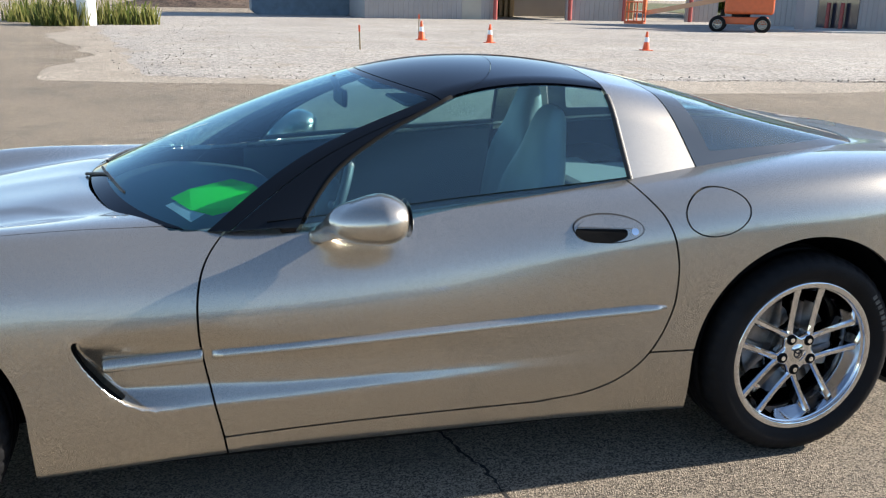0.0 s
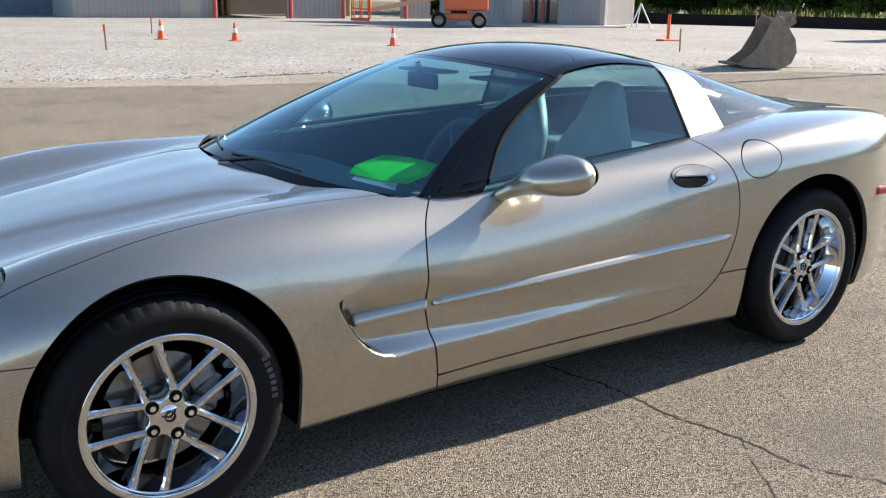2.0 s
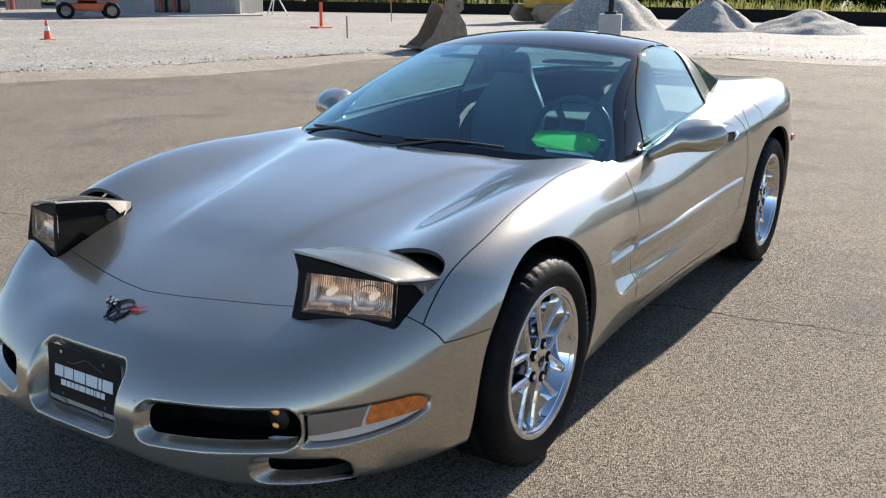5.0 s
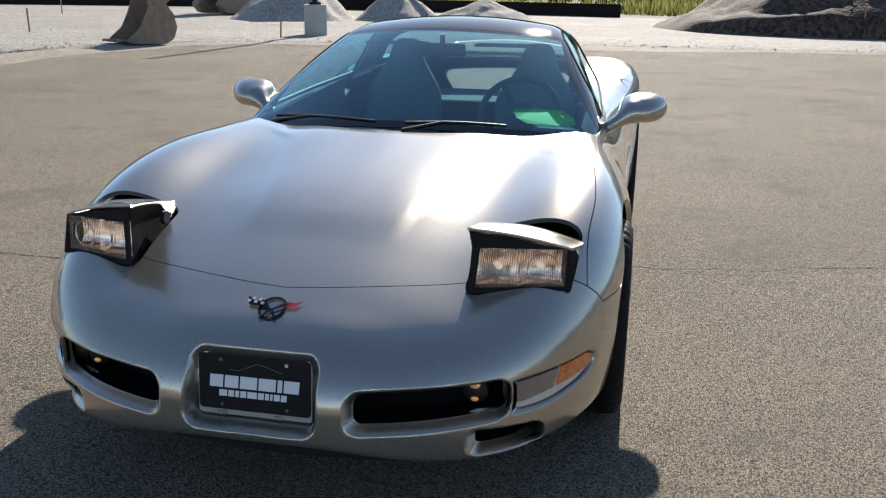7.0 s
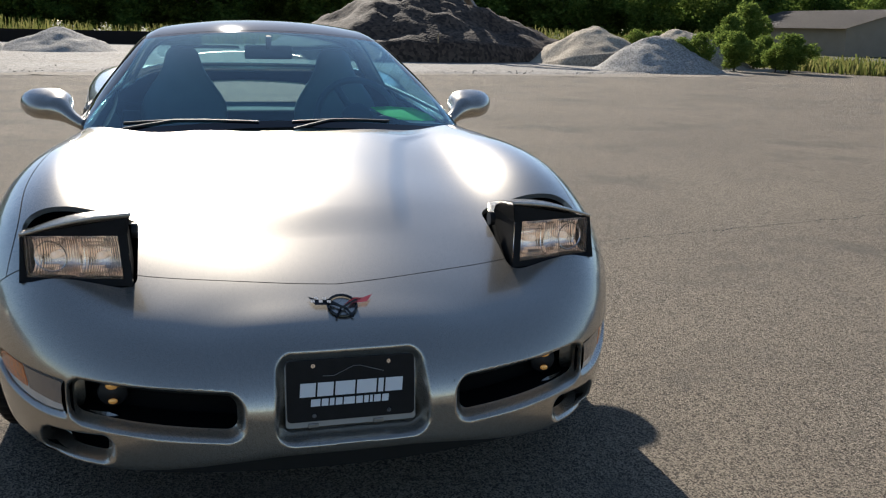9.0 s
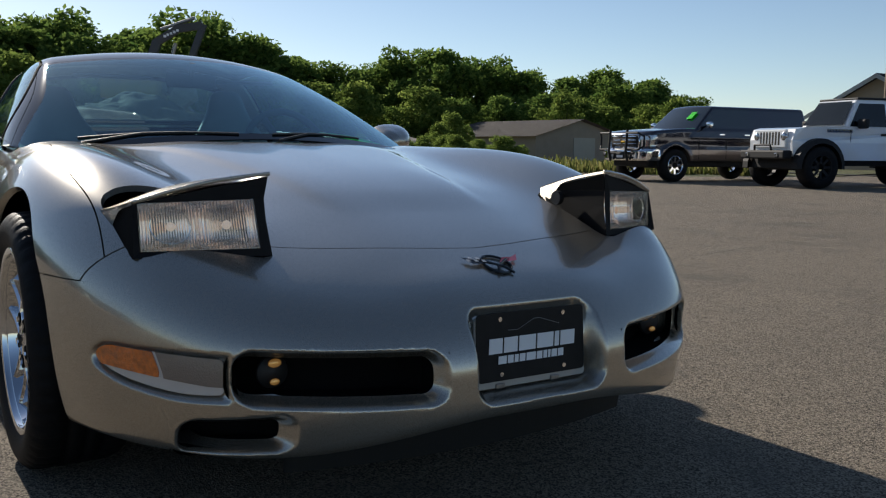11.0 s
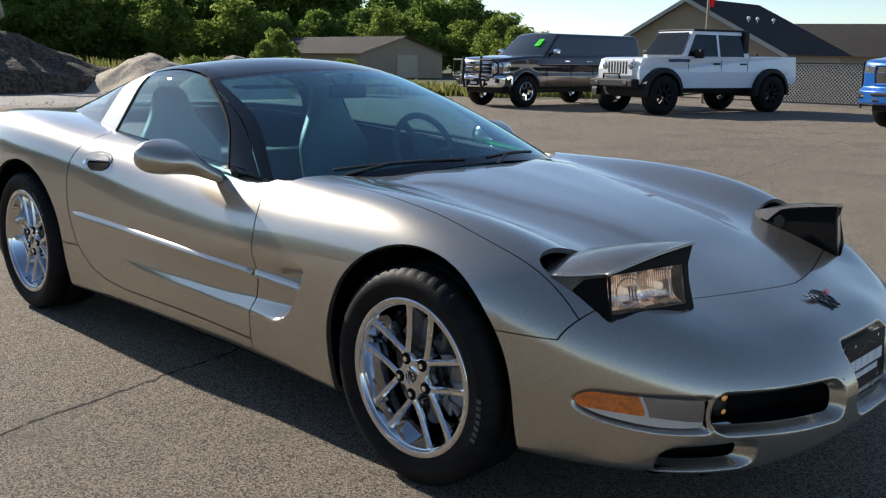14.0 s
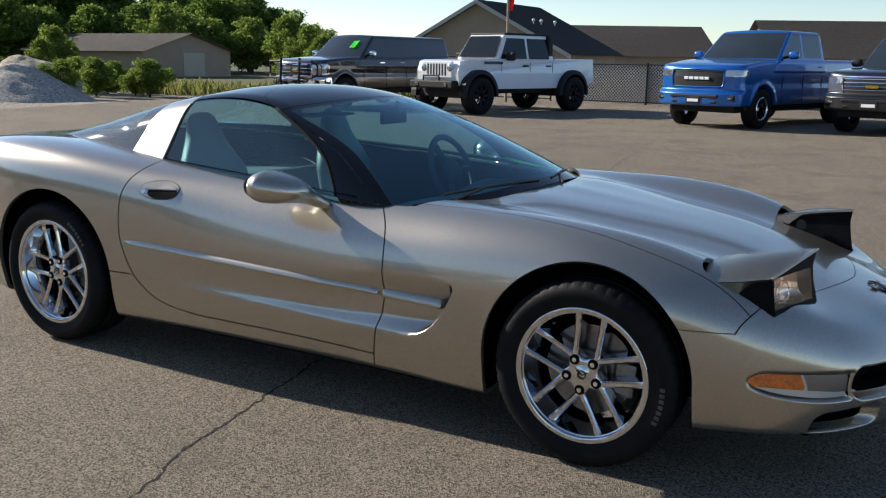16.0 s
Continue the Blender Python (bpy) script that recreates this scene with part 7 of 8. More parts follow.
long_roof("long_house", "long low building with brown shingle roof", toward(0, 113.5, 58), toward(0, 104.1, 60), 1.9, 3.75, 9, TAN_WALL, BROWN_SHINGLE)
long_roof("long_house", "long low building with brown shingle roof", toward(0, 100.4, 56), toward(0, 90.0, 60), 1.9, 4.0, 9, TAN_WALL, BROWN_SHINGLE)
s0, s1 = toward(0, 144.5, 68), toward(0, 138.2, 60)
shed = long_roof("shed", "weathered tan shed with grey shingle roof", s0, s1, 1.75, 2.85, 8.0, TAN_WALL, BROWN_SHINGLE)
bm = bmesh.new()
sl_ = math.hypot(s1[0] - s0[0], s1[1] - s0[1])
box(bm, (sl_ - .02, 3.4, .1), (sl_ + .04, 5.4, 1.6))
part("shed_door", bm, BEIGE, shed, "beige shed door in the gable")

# chain-link fence with lattice slats
def fence(p0, p1, hgt, step_, label, mesh=True):
    a, b = Vector((*p0, 0)), Vector((*p1, 0))
    d = (b - a)
    ln = d.length
    d.normalize()
    t = thing("chain_link_fence", label, "fence", Matrix(((d.x, -d.y, 0, a.x), (d.y, d.x, 0, a.y), (0, 0, 1, 0), (0, 0, 0, 1))))
    n = int(ln / step_)
    for i in range(n + 1):
        bm = bmesh.new()
        cyl(bm, (ln * i / n, 0, 0), (ln * i / n, 0, hgt + .06), .035, n=10)
        part("post", bm, MATTE_BLACK, t)
    for z in (hgt, .08):
        bm = bmesh.new()
        cyl(bm, (0, 0, z), (ln, 0, z), .022, n=8)
        part("rail", bm, MATTE_BLACK, t)
    if mesh:
        bm = bmesh.new()
        g = .11
        w = .011
        k = int((ln + hgt) / g)
        for i in range(k):
            for s in (1, -1):
                x0 = i * g - (hgt if s > 0 else 0)
                pts = [(x0, .0), (x0 + s * hgt if s > 0 else x0 - hgt, hgt)]
                (xa, za), (xb, zb_) = pts
                if xa < 0 and xb <= 0 or xa > ln and xb >= ln:
                    continue
                if xa < 0:
                    za, xa = za + (0 - xa) * (zb_ - za) / (xb - xa), 0
                if xb < 0:
                    zb_, xb = za + (0 - xa) * (zb_ - za) / (xb - xa), 0
                if xb > ln:
                    zb_, xb = za + (ln - xa) * (zb_ - za) / (xb - xa), ln
                if xa > ln:
                    za, xa = zb_ + (ln - xb) * (za - zb_) / (xa - xb), ln
                y = .012 * s
                vs = [bm.verts.new(p) for p in ((xa - w, y, za), (xa + w, y, za), (xb + w, y, zb_), (xb - w, y, zb_))]
                bm.faces.new(vs)
        ob = part("mesh", bm, mat("pale_mesh", (.50, .50, .48), rough=.5), t, "pale diagonal mesh")
        ob["kind"] = "stuff"
        bm = bmesh.new()
        box(bm, (0, .03, .05), (ln, .04, hgt - .04))
        part("screen", bm, mat("dark_fence_screen", (.045, .043, .042), rough=.9), t, "dark privacy screen")
    return t


fence((-11.6, 25.9), (8.0, 23.6), 1.28, 2.9, "black chain-link fence with dark privacy screen")
fence((-23.5, 27.5), (-11.9, 26.0), 1.5, 3.0, "black chain-link fence at the lot's edge", mesh=False)

# feather flag on a pole
flag_t = thing("feather_flag", "red and black feather flag on a tall pole", "flag", Matrix.Translation((-12.6, 23.9, 0)) @ Matrix.Rotation(radians(35), 4, 'Z'))
bm = bmesh.new()
cyl(bm, (0, 0, 0), (0, 0, 6.6), .05, .03, n=12)
part("pole", bm, RUST, flag_t)
FLAG_RED, FLAG_BLACK = mat("flag_red", (.55, .02, .02), rough=.8, bump=.2, bscale=8), mat("flag_black", (.012, .012, .02), rough=.8, bump=.2, bscale=8)
def cloth(z0, z1, m_, nm):
    bm = bmesh.new()
    n = 10
    rows = []
    for i in range(n + 1):
        z = z0 + (z1 - z0) * i / n
        wv = .05 * math.sin(z * 4)
        rows.append([bm.verts.new((.04, 0, z)), bm.verts.new((.12 + wv * .5, .05 * math.sin(z * 3), z)), bm.verts.new((.19 + wv * .7, .07 * math.sin(z * 2 + 1), z))])
    for a, b in zip(rows[:-1], rows[1:]):
        for k in range(2):
            bm.faces.new((a[k], a[k + 1], b[k + 1], b[k]))
    bmesh.ops.solidify(bm, geom=bm.faces[:], thickness=.004)
    return part(nm, bm, m_, flag_t, "", True)


cloth(2.95, 3.35, FLAG_RED, "flag_panel")
cloth(3.35, 4.35, FLAG_BLACK, "flag_panel")
cloth(4.35, 5.15, FLAG_RED, "flag_panel")
cloth(5.15, 6.5, FLAG_BLACK, "flag_panel")
for i, w in enumerate((.15, .16, .17, .16, .16, .14)):
    bm = bmesh.new()
    z1_ = 4.28 - .15 * i
    box(bm, (.06, -.095, z1_ - .11), (.06 + w * .75, -.085, z1_))
    part("flag_mark", bm, WHITE_INK, flag_t)

# metal building with open bays
bld = thing("workshop_building", "grey ribbed metal workshop with open bays", "building")
YW = -51.5
bays = [(-19.1, -23.8), (-27.7, -32.2)]


def wall_piece(x0, x1, y, z0, z1, material, nm="wall"):
    """A stretch of ribbed metal wall facing the lot."""
    bm = bmesh.new()
    n = max(2, int(abs(x1 - x0) / .3))
    lo, hi = sorted((x0, x1))
    line = [(lo, y - .2), (hi, y - .2), (hi, y)]
    for x in np.linspace(lo, hi, n + 1)[:-1][::-1]:
        line += [(x + .065, y), (x + .05, y + .03), (x + .015, y + .03), (x, y)]
    A = [bm.verts.new((u, v, z0)) for u, v in line]
    B = [bm.verts.new((u, v, z1)) for u, v in line]
    for i in range(len(line)):
        j = (i + 1) % len(line)
        bm.faces.new((A[i], A[j], B[j], B[i]))
    bm.faces.new(A[::-1])
    bm.faces.new(B)
    return part(nm, bm, material, bld)


wall_piece(-11.0, -17.0, YW, 0, 5.5, METAL_WALL)
bm = bmesh.new()
box(bm, (-18.2, YW - .05, 0), (-17.0, YW + .03, 2.15), .01)
part("service_door", bm, BEIGE, bld, "beige metal door")
wall_piece(-17.0, -18.2, YW, 2.15, 5.5, METAL_WALL)
wall_piece(-18.2, -19.1, YW, 0, 5.5, METAL_WALL)
wall_piece(-23.8, -27.7, YW, 0, 5.5, METAL_WALL)
for b in bays:
    wall_piece(b[0], b[1], YW, 4.2, 5.5, METAL_WALL)
wall_piece(-32.2, -34.5, YW, 0, 5.5, METAL_WALL)
for x in (-19.0, -23.9, -27.6, -32.3):
    bm = bmesh.new()
    cyl(bm, (x, YW + .35, 0), (x, YW + .35, 1.5), .13, n=14)
    part("bollard", bm, BOLLARD_RED, bld, "red steel bollard")
bm = bmesh.new()
box(bm, (-34.5, YW - 12.2, 0), (-11, YW - 12, 5.5))
box(bm, (-11.2, YW - 12, 0), (-11, YW - .2, 5.5))
box(bm, (-34.5, YW - 12, 5.5), (-10.9, YW + .2, 5.7))
part("back_wall", bm, METAL_WALL, bld)
for i in range(5):
    bm = bmesh.new()
    box(bm, (-21.5 - i * .4, YW - 8.5, .0), (-21.3 - i * .4, YW - 8.1, 3.2))
    part("timber", bm, WOOD, bld)
for lo_, hi_ in (((-23.4, YW - 10, 0), (-19.8, YW - 8.5, 2.2)), ((-31.5, YW - 9, 0), (-28.5, YW - 6, 1.9))):
    bm = bmesh.new()
    box(bm, lo_, hi_, .1, 3)
    part("stored_goods", bm, WOOD, bld, "stacked goods inside the bay")
# porch wing at the end, with a column, a slab and a window
bm = bmesh.new()
prism(bm, [(-27.8, -38.4), (-30.0, -34.2), (-35.4, -33.4), (-38.5, -41.0), (-34.0, -46.0)], -.02, .10, 'xy')
part("porch_slab", bm, CONCRETE, bld, "pale concrete slab")
def upright(p0, p1, z0, z1, thick, material, nm, lab=""):
    a, b = Vector((*p0, 0)), Vector((*p1, 0))
    d = (b - a)
    ln = d.length
    d.normalize()
    m = Matrix(((d.x, -d.y, 0, a.x), (d.y, d.x, 0, a.y), (0, 0, 1, 0), (0, 0, 0, 1)))
    bm = bmesh.new()
    k = int(ln / .3)
    line = [(ln, thick), (0, thick)]
    for i in range(k):
        line += [(i * .3, 0), (i * .3 + .01, -.025), (i * .3 + .05, -.025), (i * .3 + .06, 0)]
    line.append((ln, 0))
    prism(bm, line, z0, z1, 'xy')
    bmesh.ops.transform(bm, matrix=m, verts=bm.verts[:])
    return part(nm, bm, material, bld, lab)


upright((-31.0, -45.0), (-33.3, -41.0), 0, 5.5, .25, METAL_WALL, "porch_wall")
upright((-33.3, -41.0), (-34.9, -34.6), 0, 5.5, .25, METAL_WALL, "porch_wall")
upright((-34.9, -34.6), (-43.0, -40.5), 0, 5.5, .25, METAL_WALL, "porch_wall")
bm = bmesh.new()
box(bm, (-30.9, -37.4, 0), (-30.2, -36.7, 5.5), .03)
part("porch_column", bm, METAL_WALL, bld, "square metal-clad porch column")
bm = bmesh.new()
mm = Matrix.Translation((-33.85, -38.9, 0)) @ Matrix.Rotation(math.atan2(6.4, -1.6), 4, 'Z')
box(bm, (-1.2, -.06, .12), (1.3, .03, 2.3), .01, m=mm)
part("porch_door", bm, mat("dark_glass_door", (.03, .035, .05), rough=.1, coat=1.0), bld, "dark glazed door")
for q in (-.35, .5):
    bm = bmesh.new()
    p0 = mm @ Vector((q, -.30, .10))
    cyl(bm, p0, p0 + Vector((0, 0, 1.3)), .10, n=12)
    part("bollard", bm, BOLLARD_RED, bld, "red steel bollard")
# white light-pole base at the drive with a dark bin behind
pole_t = thing("light_pole_base", "round white concrete light pole base", "pole", Matrix.Translation((3.0, -36.5, 0)))
bm = bmesh.new()
cyl(bm, (0, 0, 0), (0, 0, 2.6), .36, n=24)
cyl(bm, (0, 0, 2.6), (0, 0, 7.0), .10, n=12)
part("base", bm, FASCIA, pole_t)
skip = thing("site_skip", "blue-grey steel skip by the building", "skip", Matrix.Translation((-8.0, -58.0, 0)))
bm = bmesh.new()
prism(bm, [(-3.2, .3), (-2.8, 0), (2.8, 0), (3.2, .3), (3.2, 1.5), (-3.2, 1.5)], -1.1, 1.1, 'xz', .04)
part("tub", bm, mat("faded_blue_steel", (.12, .17, .22), rough=.6, var=.3, scale=2), skip)
# block with a sign post
blk = thing("pole_footing", "square concrete footing with a dark post", "footing", Matrix.Translation((-22.2, -8.0, 0)) @ Matrix.Rotation(radians(20), 4, 'Z'))
bm = bmesh.new()
box(bm, (-.31, -.31, 0), (.31, .31, .86), .02)
part("block", bm, CONCRETE, blk)
bm = bmesh.new()
cyl(bm, (0, 0, .86), (0, 0, 4.5), .075, n=12)
box(bm, (-.16, -.16, .86), (.16, .16, .93), .01)
part("post", bm, MATTE_BLACK, blk)


def stake(x, y, h, lean=0.0, tip=None):
    t = thing("survey_stake", "thin wooden survey stake in the gravel", "stake", Matrix.Translation((x, y, .02)) @ Matrix.Rotation(lean, 4, 'Y'), "survey stakes")
    bm = bmesh.new()
    box(bm, (-.018, -.018, -.05), (.018, .018, h), .003)
    part("lath", bm, WOOD, t)
    if tip:
        bm = bmesh.new()
        box(bm, (-.022, -.022, h - .16), (.022, .022, h + .005), .003)
        part("ribbon", bm, tip, t)


stake(-5.1, -20.5, .62, .03, CONE_ORANGE)
stake(-20.3, -8.3, .75, -.12)
stake(-19.7, -15.3, .65, .04)
stake(-28.3, 7.8, 1.0, 0)
stake(-9.0, -30, .7, 0, CONE_ORANGE)
stake(-33.5, -23.5, 1.0, .05, CONE_ORANGE)


def cone(x, y, h):
    t = thing("traffic_cone", "orange traffic cone with a white band", "cone", Matrix.Translation((x, y, .025)), "traffic cones")
    bm = bmesh.new()
    box(bm, (-h * .27, -h * .27, 0), (h * .27, h * .27, h * .05), .01)
    lathe(bm, [(h * .19, h * .05), (h * .06, h * .94), (h * .045, h), (0, h)], 20, 'z')
    part("cone_body", bm, CONE_ORANGE, t)
    bm = bmesh.new()
    lathe(bm, [(h * .137, h * .46), (h * .103, h * .70)], 20, 'z')
    part("band", bm, CONE_WHITE, t)


for x, y, h in ((-8.0, -25.6, .60), (-9.8, -24.1, .56), (-13.2, -20.4, .52)):
    cone(x, y, h)
mk = thing("marker_post", "orange marker post on a weighted base", "marker", Matrix.Translation((-25.0, -20.7, .02)))
bm = bmesh.new()
box(bm, (-.42, -.2, 0), (.42, .2, .07), .02)
part("base", bm, CONE_ORANGE, mk)
bm = bmesh.new()
cyl(bm, (0, 0, .06), (0, 0, .95), .06, n=12)
part("post", bm, CONE_ORANGE, mk)
tri_t = thing("survey_tripod", "pale timber survey tripod on the gravel", "tripod", Matrix.Translation((-36.0, -33.0, 0)))
for a in (0, 120, 240):
    bm = bmesh.new()
    cyl(bm, (.7 * math.cos(radians(a)), .7 * math.sin(radians(a)), 0), (0, 0, 1.3), .035, n=8)
    part("leg", bm, FASCIA, tri_t)

# the digger bucket on the gravel
bk = thing("digger_bucket", "worn steel digger bucket lying on the gravel", "bucket", Matrix.Translation((-16.75, -10.2, .02)) @ Matrix.Rotation(radians(148), 4, 'Z') @ Matrix.Diagonal((.78, .78, .86, 1)))
side_poly = [(-.90, .10), (-.70, .03), (.35, .0), (.62, .14), (.74, .42), (.66, .75), (.42, 1.05), (.22, 1.28), (.06, 1.32), (-.06, 1.15), (-.22, .80), (-.45, .42)]
for s in (-.55, .55):
    bm = bmesh.new()
    prism(bm, side_poly, s - .025, s + .025, 'xz', .008)
    part("cheek_plate", bm, RUST, bk)
bm = bmesh.new()
back_poly = [(-.95, .10), (-.70, .03), (.35, .0), (.62, .14), (.74, .42), (.66, .75), (.42, 1.05), (.22, 1.28)]
rows = [[bm.verts.new((x, y, z)) for x, z in back_poly] for y in (-.55, .55)]
for i in range(len(back_poly) - 1):
    bm.faces.new((rows[0][i], rows[0][i + 1], rows[1][i + 1], rows[1][i]))
bmesh.ops.solidify(bm, geom=bm.faces[:], thickness=.03)
part("shell_plate", bm, RUST, bk)
for s in (-.42, -.14, .14, .42):
    bm = bmesh.new()
    box(bm, (-1.12, s - .05, .07), (-.85, s + .05, .14), .02)
    part("tooth", bm, RUST, bk)
for s in (-.2, .2):
    bm = bmesh.new()
    prism(bm, [(.25, 1.22), (.50, .95), (.78, 1.15), (.72, 1.36), (.45, 1.42)], s - .03, s + .03, 'xz', .01)
    part("hanger_ear", bm, RUST, bk)
bm = bmesh.new()
cyl(bm, (.62, -.3, 1.22), (.62, .3, 1.22), .05, n=12)
part("pin", bm, STEEL, bk)

# boom lift
fx = Vector((-.83, .56, 0)).normalized()
lift = thing("boom_lift", "orange self-propelled boom lift with folded boom", "lift", Matrix.Translation((-25.7, -35.2, 0)) @ Matrix.Rotation(math.atan2(fx.y, fx.x), 4, 'Z') @ Matrix.Scale(.82, 4))
bm = bmesh.new()
box(bm, (-1.5, -.8, .45), (1.5, .8, .85), .06)
part("chassis", bm, ORANGE, lift)
bm = bmesh.new()
box(bm, (-.9, -.95, 1.0), (1.75, .95, 2.15), .15, 3)
part("turret", bm, ORANGE, lift)
bm = bmesh.new()
cyl(bm, (0, 0, .8), (0, 0, 1.05), .5, n=20)
part("slew_ring", bm, MATTE_BLACK, lift)
for sx in (-1.2, 1.2):
    for sy in (-1.0, 1.0):
        bt, br = bmesh.new(), bmesh.new()
        truck_wheel(bt, br, sx, sy, .45, .36, 1 if sy > 0 else -1)
        w_ = part("wheel", bt, TYRE, lift, "", True)
        part("rim", br, BEIGE, w_)
bm = bmesh.new()
tube(bm, [(-.3, .2, 1.95), (-2.8, .2, 1.45), (-5.3, .2, .95)], .19, 4)
part("boom", bm, mat("boom_paint", (.60, .33, .18), rough=.5), lift, "pale orange telescopic boom")
for (x0, z0), (x1, z1) in (((-5.4, .45), (-6.4, .45)), ((-5.4, 1.55), (-6.4, 1.55)), ((-5.4, 1.0), (-6.4, 1.0))):
    for y in (-.75, .55):
        bm = bmesh.new()
        cyl(bm, (x0, y, z0), (x1, y, z1), .035, n=8)
        part("basket_rail", bm, ORANGE, lift)
for x in (-5.4, -5.9, -6.4):
    for y in (-.75, .55):
        bm = bmesh.new()
        cyl(bm, (x, y, .35), (x, y, 1.6 if x < -5.7 else 1.95), .04, n=8)
        part("basket_post", bm, ORANGE, lift)
bm = bmesh.new()
box(bm, (-6.45, -.8, .32), (-5.35, .6, .42), .02)
box(bm, (-5.5, -.35, .9), (-5.3, .25, 1.85), .04)
part("basket_floor", bm, ORANGE, lift)

# bulldozer
dz = thing("bulldozer", "yellow tracked bulldozer beside the gravel heap", "bulldozer", Matrix.Translation((-39.0, -17.8, 0)) @ Matrix.Rotation(radians(150), 4, 'Z'))
for s in (-1, 1):
    bm = bmesh.new()
    prism(bm, [(-1.5, .1), (-1.8, .45), (-1.5, .9), (1.3, .9), (1.7, .5), (1.3, .05), (-1.2, .05)], s * .95 - .25, s * .95 + .25, 'xz', .06)
    part("track", bm, RUST, dz)
bm = bmesh.new()
box(bm, (-1.3, -.75, .7), (1.5, .75, 1.55), .08)
box(bm, (.2, -.5, 1.5), (1.45, .5, 1.9), .08)
part("hull", bm, YELLOW, dz)
bm = bmesh.new()
box(bm, (-1.3, -.7, 1.5), (-.1, .7, 2.9), .08)
part("cab", bm, CAR_GLASS, dz)
bm = bmesh.new()
box(bm, (-1.4, -.8, 2.85), (0, .8, 3.0), .04)
part("canopy", bm, YELLOW, dz)
bm = bmesh.new()
box(bm, (2.0, -1.5, .1), (2.15, 1.5, 1.2), .05)
part("blade", bm, YELLOW, dz)

# excavator behind the soil mound
ex = thing("excavator", "yellow tracked excavator with dark raised boom", "excavator", Matrix.Translation((-36.4, 9.3, 1.6)) @ Matrix.Rotation(radians(62), 4, 'Z'))
for s in (-1, 1):
    bm = bmesh.new()
    prism(bm, [(-1.8, .1), (-2.1, .45), (-1.8, .85), (1.8, .85), (2.1, .45), (1.8, .1)], s * 1.1 - .3, s * 1.1 + .3, 'xz', .06)
    part("track", bm, RUST, ex)
bm = bmesh.new()
cyl(bm, (0, 0, .7), (0, 0, 1.1), .7, n=20)
part("slew_ring", bm, MATTE_BLACK, ex)
bm = bmesh.new()
box(bm, (-1.35, -1.2, 1.05), (.9, 1.2, 2.15), .15, 3)
part("house", bm, YELLOW, ex, "yellow engine house")
bm = bmesh.new()
box(bm, (.6, .35, 1.3), (1.8, 1.2, 2.75), .12, 3)
part("cab", bm, CAR_GLASS, ex)
BOOM = mat("boom_dark_paint", (.035, .038, .045), rough=.4, var=.2, scale=3)
for pts, r in (([(.35, -.1, 1.1), (.42, -.1, 2.5), (.75, -.1, 3.45)], .24), ([(.70, -.1, 3.40), (1.6, -.1, 3.98), (2.6, -.1, 4.15)], .22), ([(2.65, -.1, 4.20), (2.2, -.1, 3.0), (1.7, -.1, 1.5)], .18)):
    bm = bmesh.new()
    tube(bm, pts, r, 4)
    part("boom_section", bm, BOOM, ex, "dark boom section")
bm = bmesh.new()
cyl(bm, (.95, -.1, 1.4), (1.5, -.1, 3.4), .08, n=10)
part("ram", bm, STEEL, ex)
bm = bmesh.new()
cyl(bm, (.9, -.1, 3.95), (2.3, -.1, 4.45), .07, n=10)
part("ram", bm, STEEL, ex)
for i, w in enumerate((.16, .14, .14, .14, .14)):
    bm = bmesh.new()
    box(bm, (1.05 + .13 * i, -.325, 3.60 + .06 * i), (1.05 + .13 * i + w * .7, -.310, 3.70 + .06 * i))
    part("boom_mark", bm, WHITE_INK, ex)
bm = bmesh.new()
prism(bm, [(1.5, 1.6), (2.2, 1.7), (2.3, 1.1), (1.7, .7), (1.2, 1.1)], -.6, .4, 'xz', .05)
part("bucket", bm, RUST, ex)

# black silt fence along the far edge
sf = thing("silt_fence", "low black silt fence along the weeds", "fence")
pts = [(-40.5, -47), (-47, -36), (-52, -25), (-50, -12), (-47, 0)]
for (a, b), (c, d) in zip(pts[:-1], pts[1:]):
    bm = bmesh.new()
    vs = [bm.verts.new(p) for p in ((a, b, 0), (c, d, 0), (c, d, .7), (a, b, .7))]
    bm.faces.new(vs)
    bmesh.ops.solidify(bm, geom=bm.faces[:], thickness=.02)
    part("fabric", bm, MATTE_BLACK, sf)

# ---- trees, weeds ----
def leaf_mat(name, c1, c2):
    m = bpy.data.materials.new(name)
    m.use_nodes = True
    nt = m.node_tree
    nt.nodes.remove(nt.nodes["Principled BSDF"])
    geo = nt.nodes.new("ShaderNodeNewGeometry")
    rp = nt.nodes.new("ShaderNodeValToRGB")
    rp.color_ramp.elements[0].color, rp.color_ramp.elements[1].color = (*c1, 1), (*c2, 1)
    nt.links.new(geo.outputs["Random Per Island"], rp.inputs[0])
    d, t = nt.nodes.new("ShaderNodeBsdfDiffuse"), nt.nodes.new("ShaderNodeBsdfTranslucent")
    mx = nt.nodes.new("ShaderNodeMixShader")
    mx.inputs[0].default_value = .58
    nt.links.new(rp.outputs[0], d.inputs[0])
    nt.links.new(rp.outputs[0], t.inputs[0])
    nt.links.new(d.outputs[0], mx.inputs[1])
    nt.links.new(t.outputs[0], mx.inputs[2])
    nt.links.new(mx.outputs[0], nt.nodes["Material Output"].inputs[0])
    m.diffuse_color = (*c1, 1)
    return m


LEAF = leaf_mat("broad_leaves", (.058, .112, .028), (.20, .275, .062))
LEAF_B = leaf_mat("light_leaves", (.095, .155, .034), (.24, .30, .07))
WEED = leaf_mat("weed_leaves", (.09, .12, .03), (.24, .22, .08))
BARK = mat("bark", (.055, .042, .032), rough=.9, bump=.6, bscale=12)


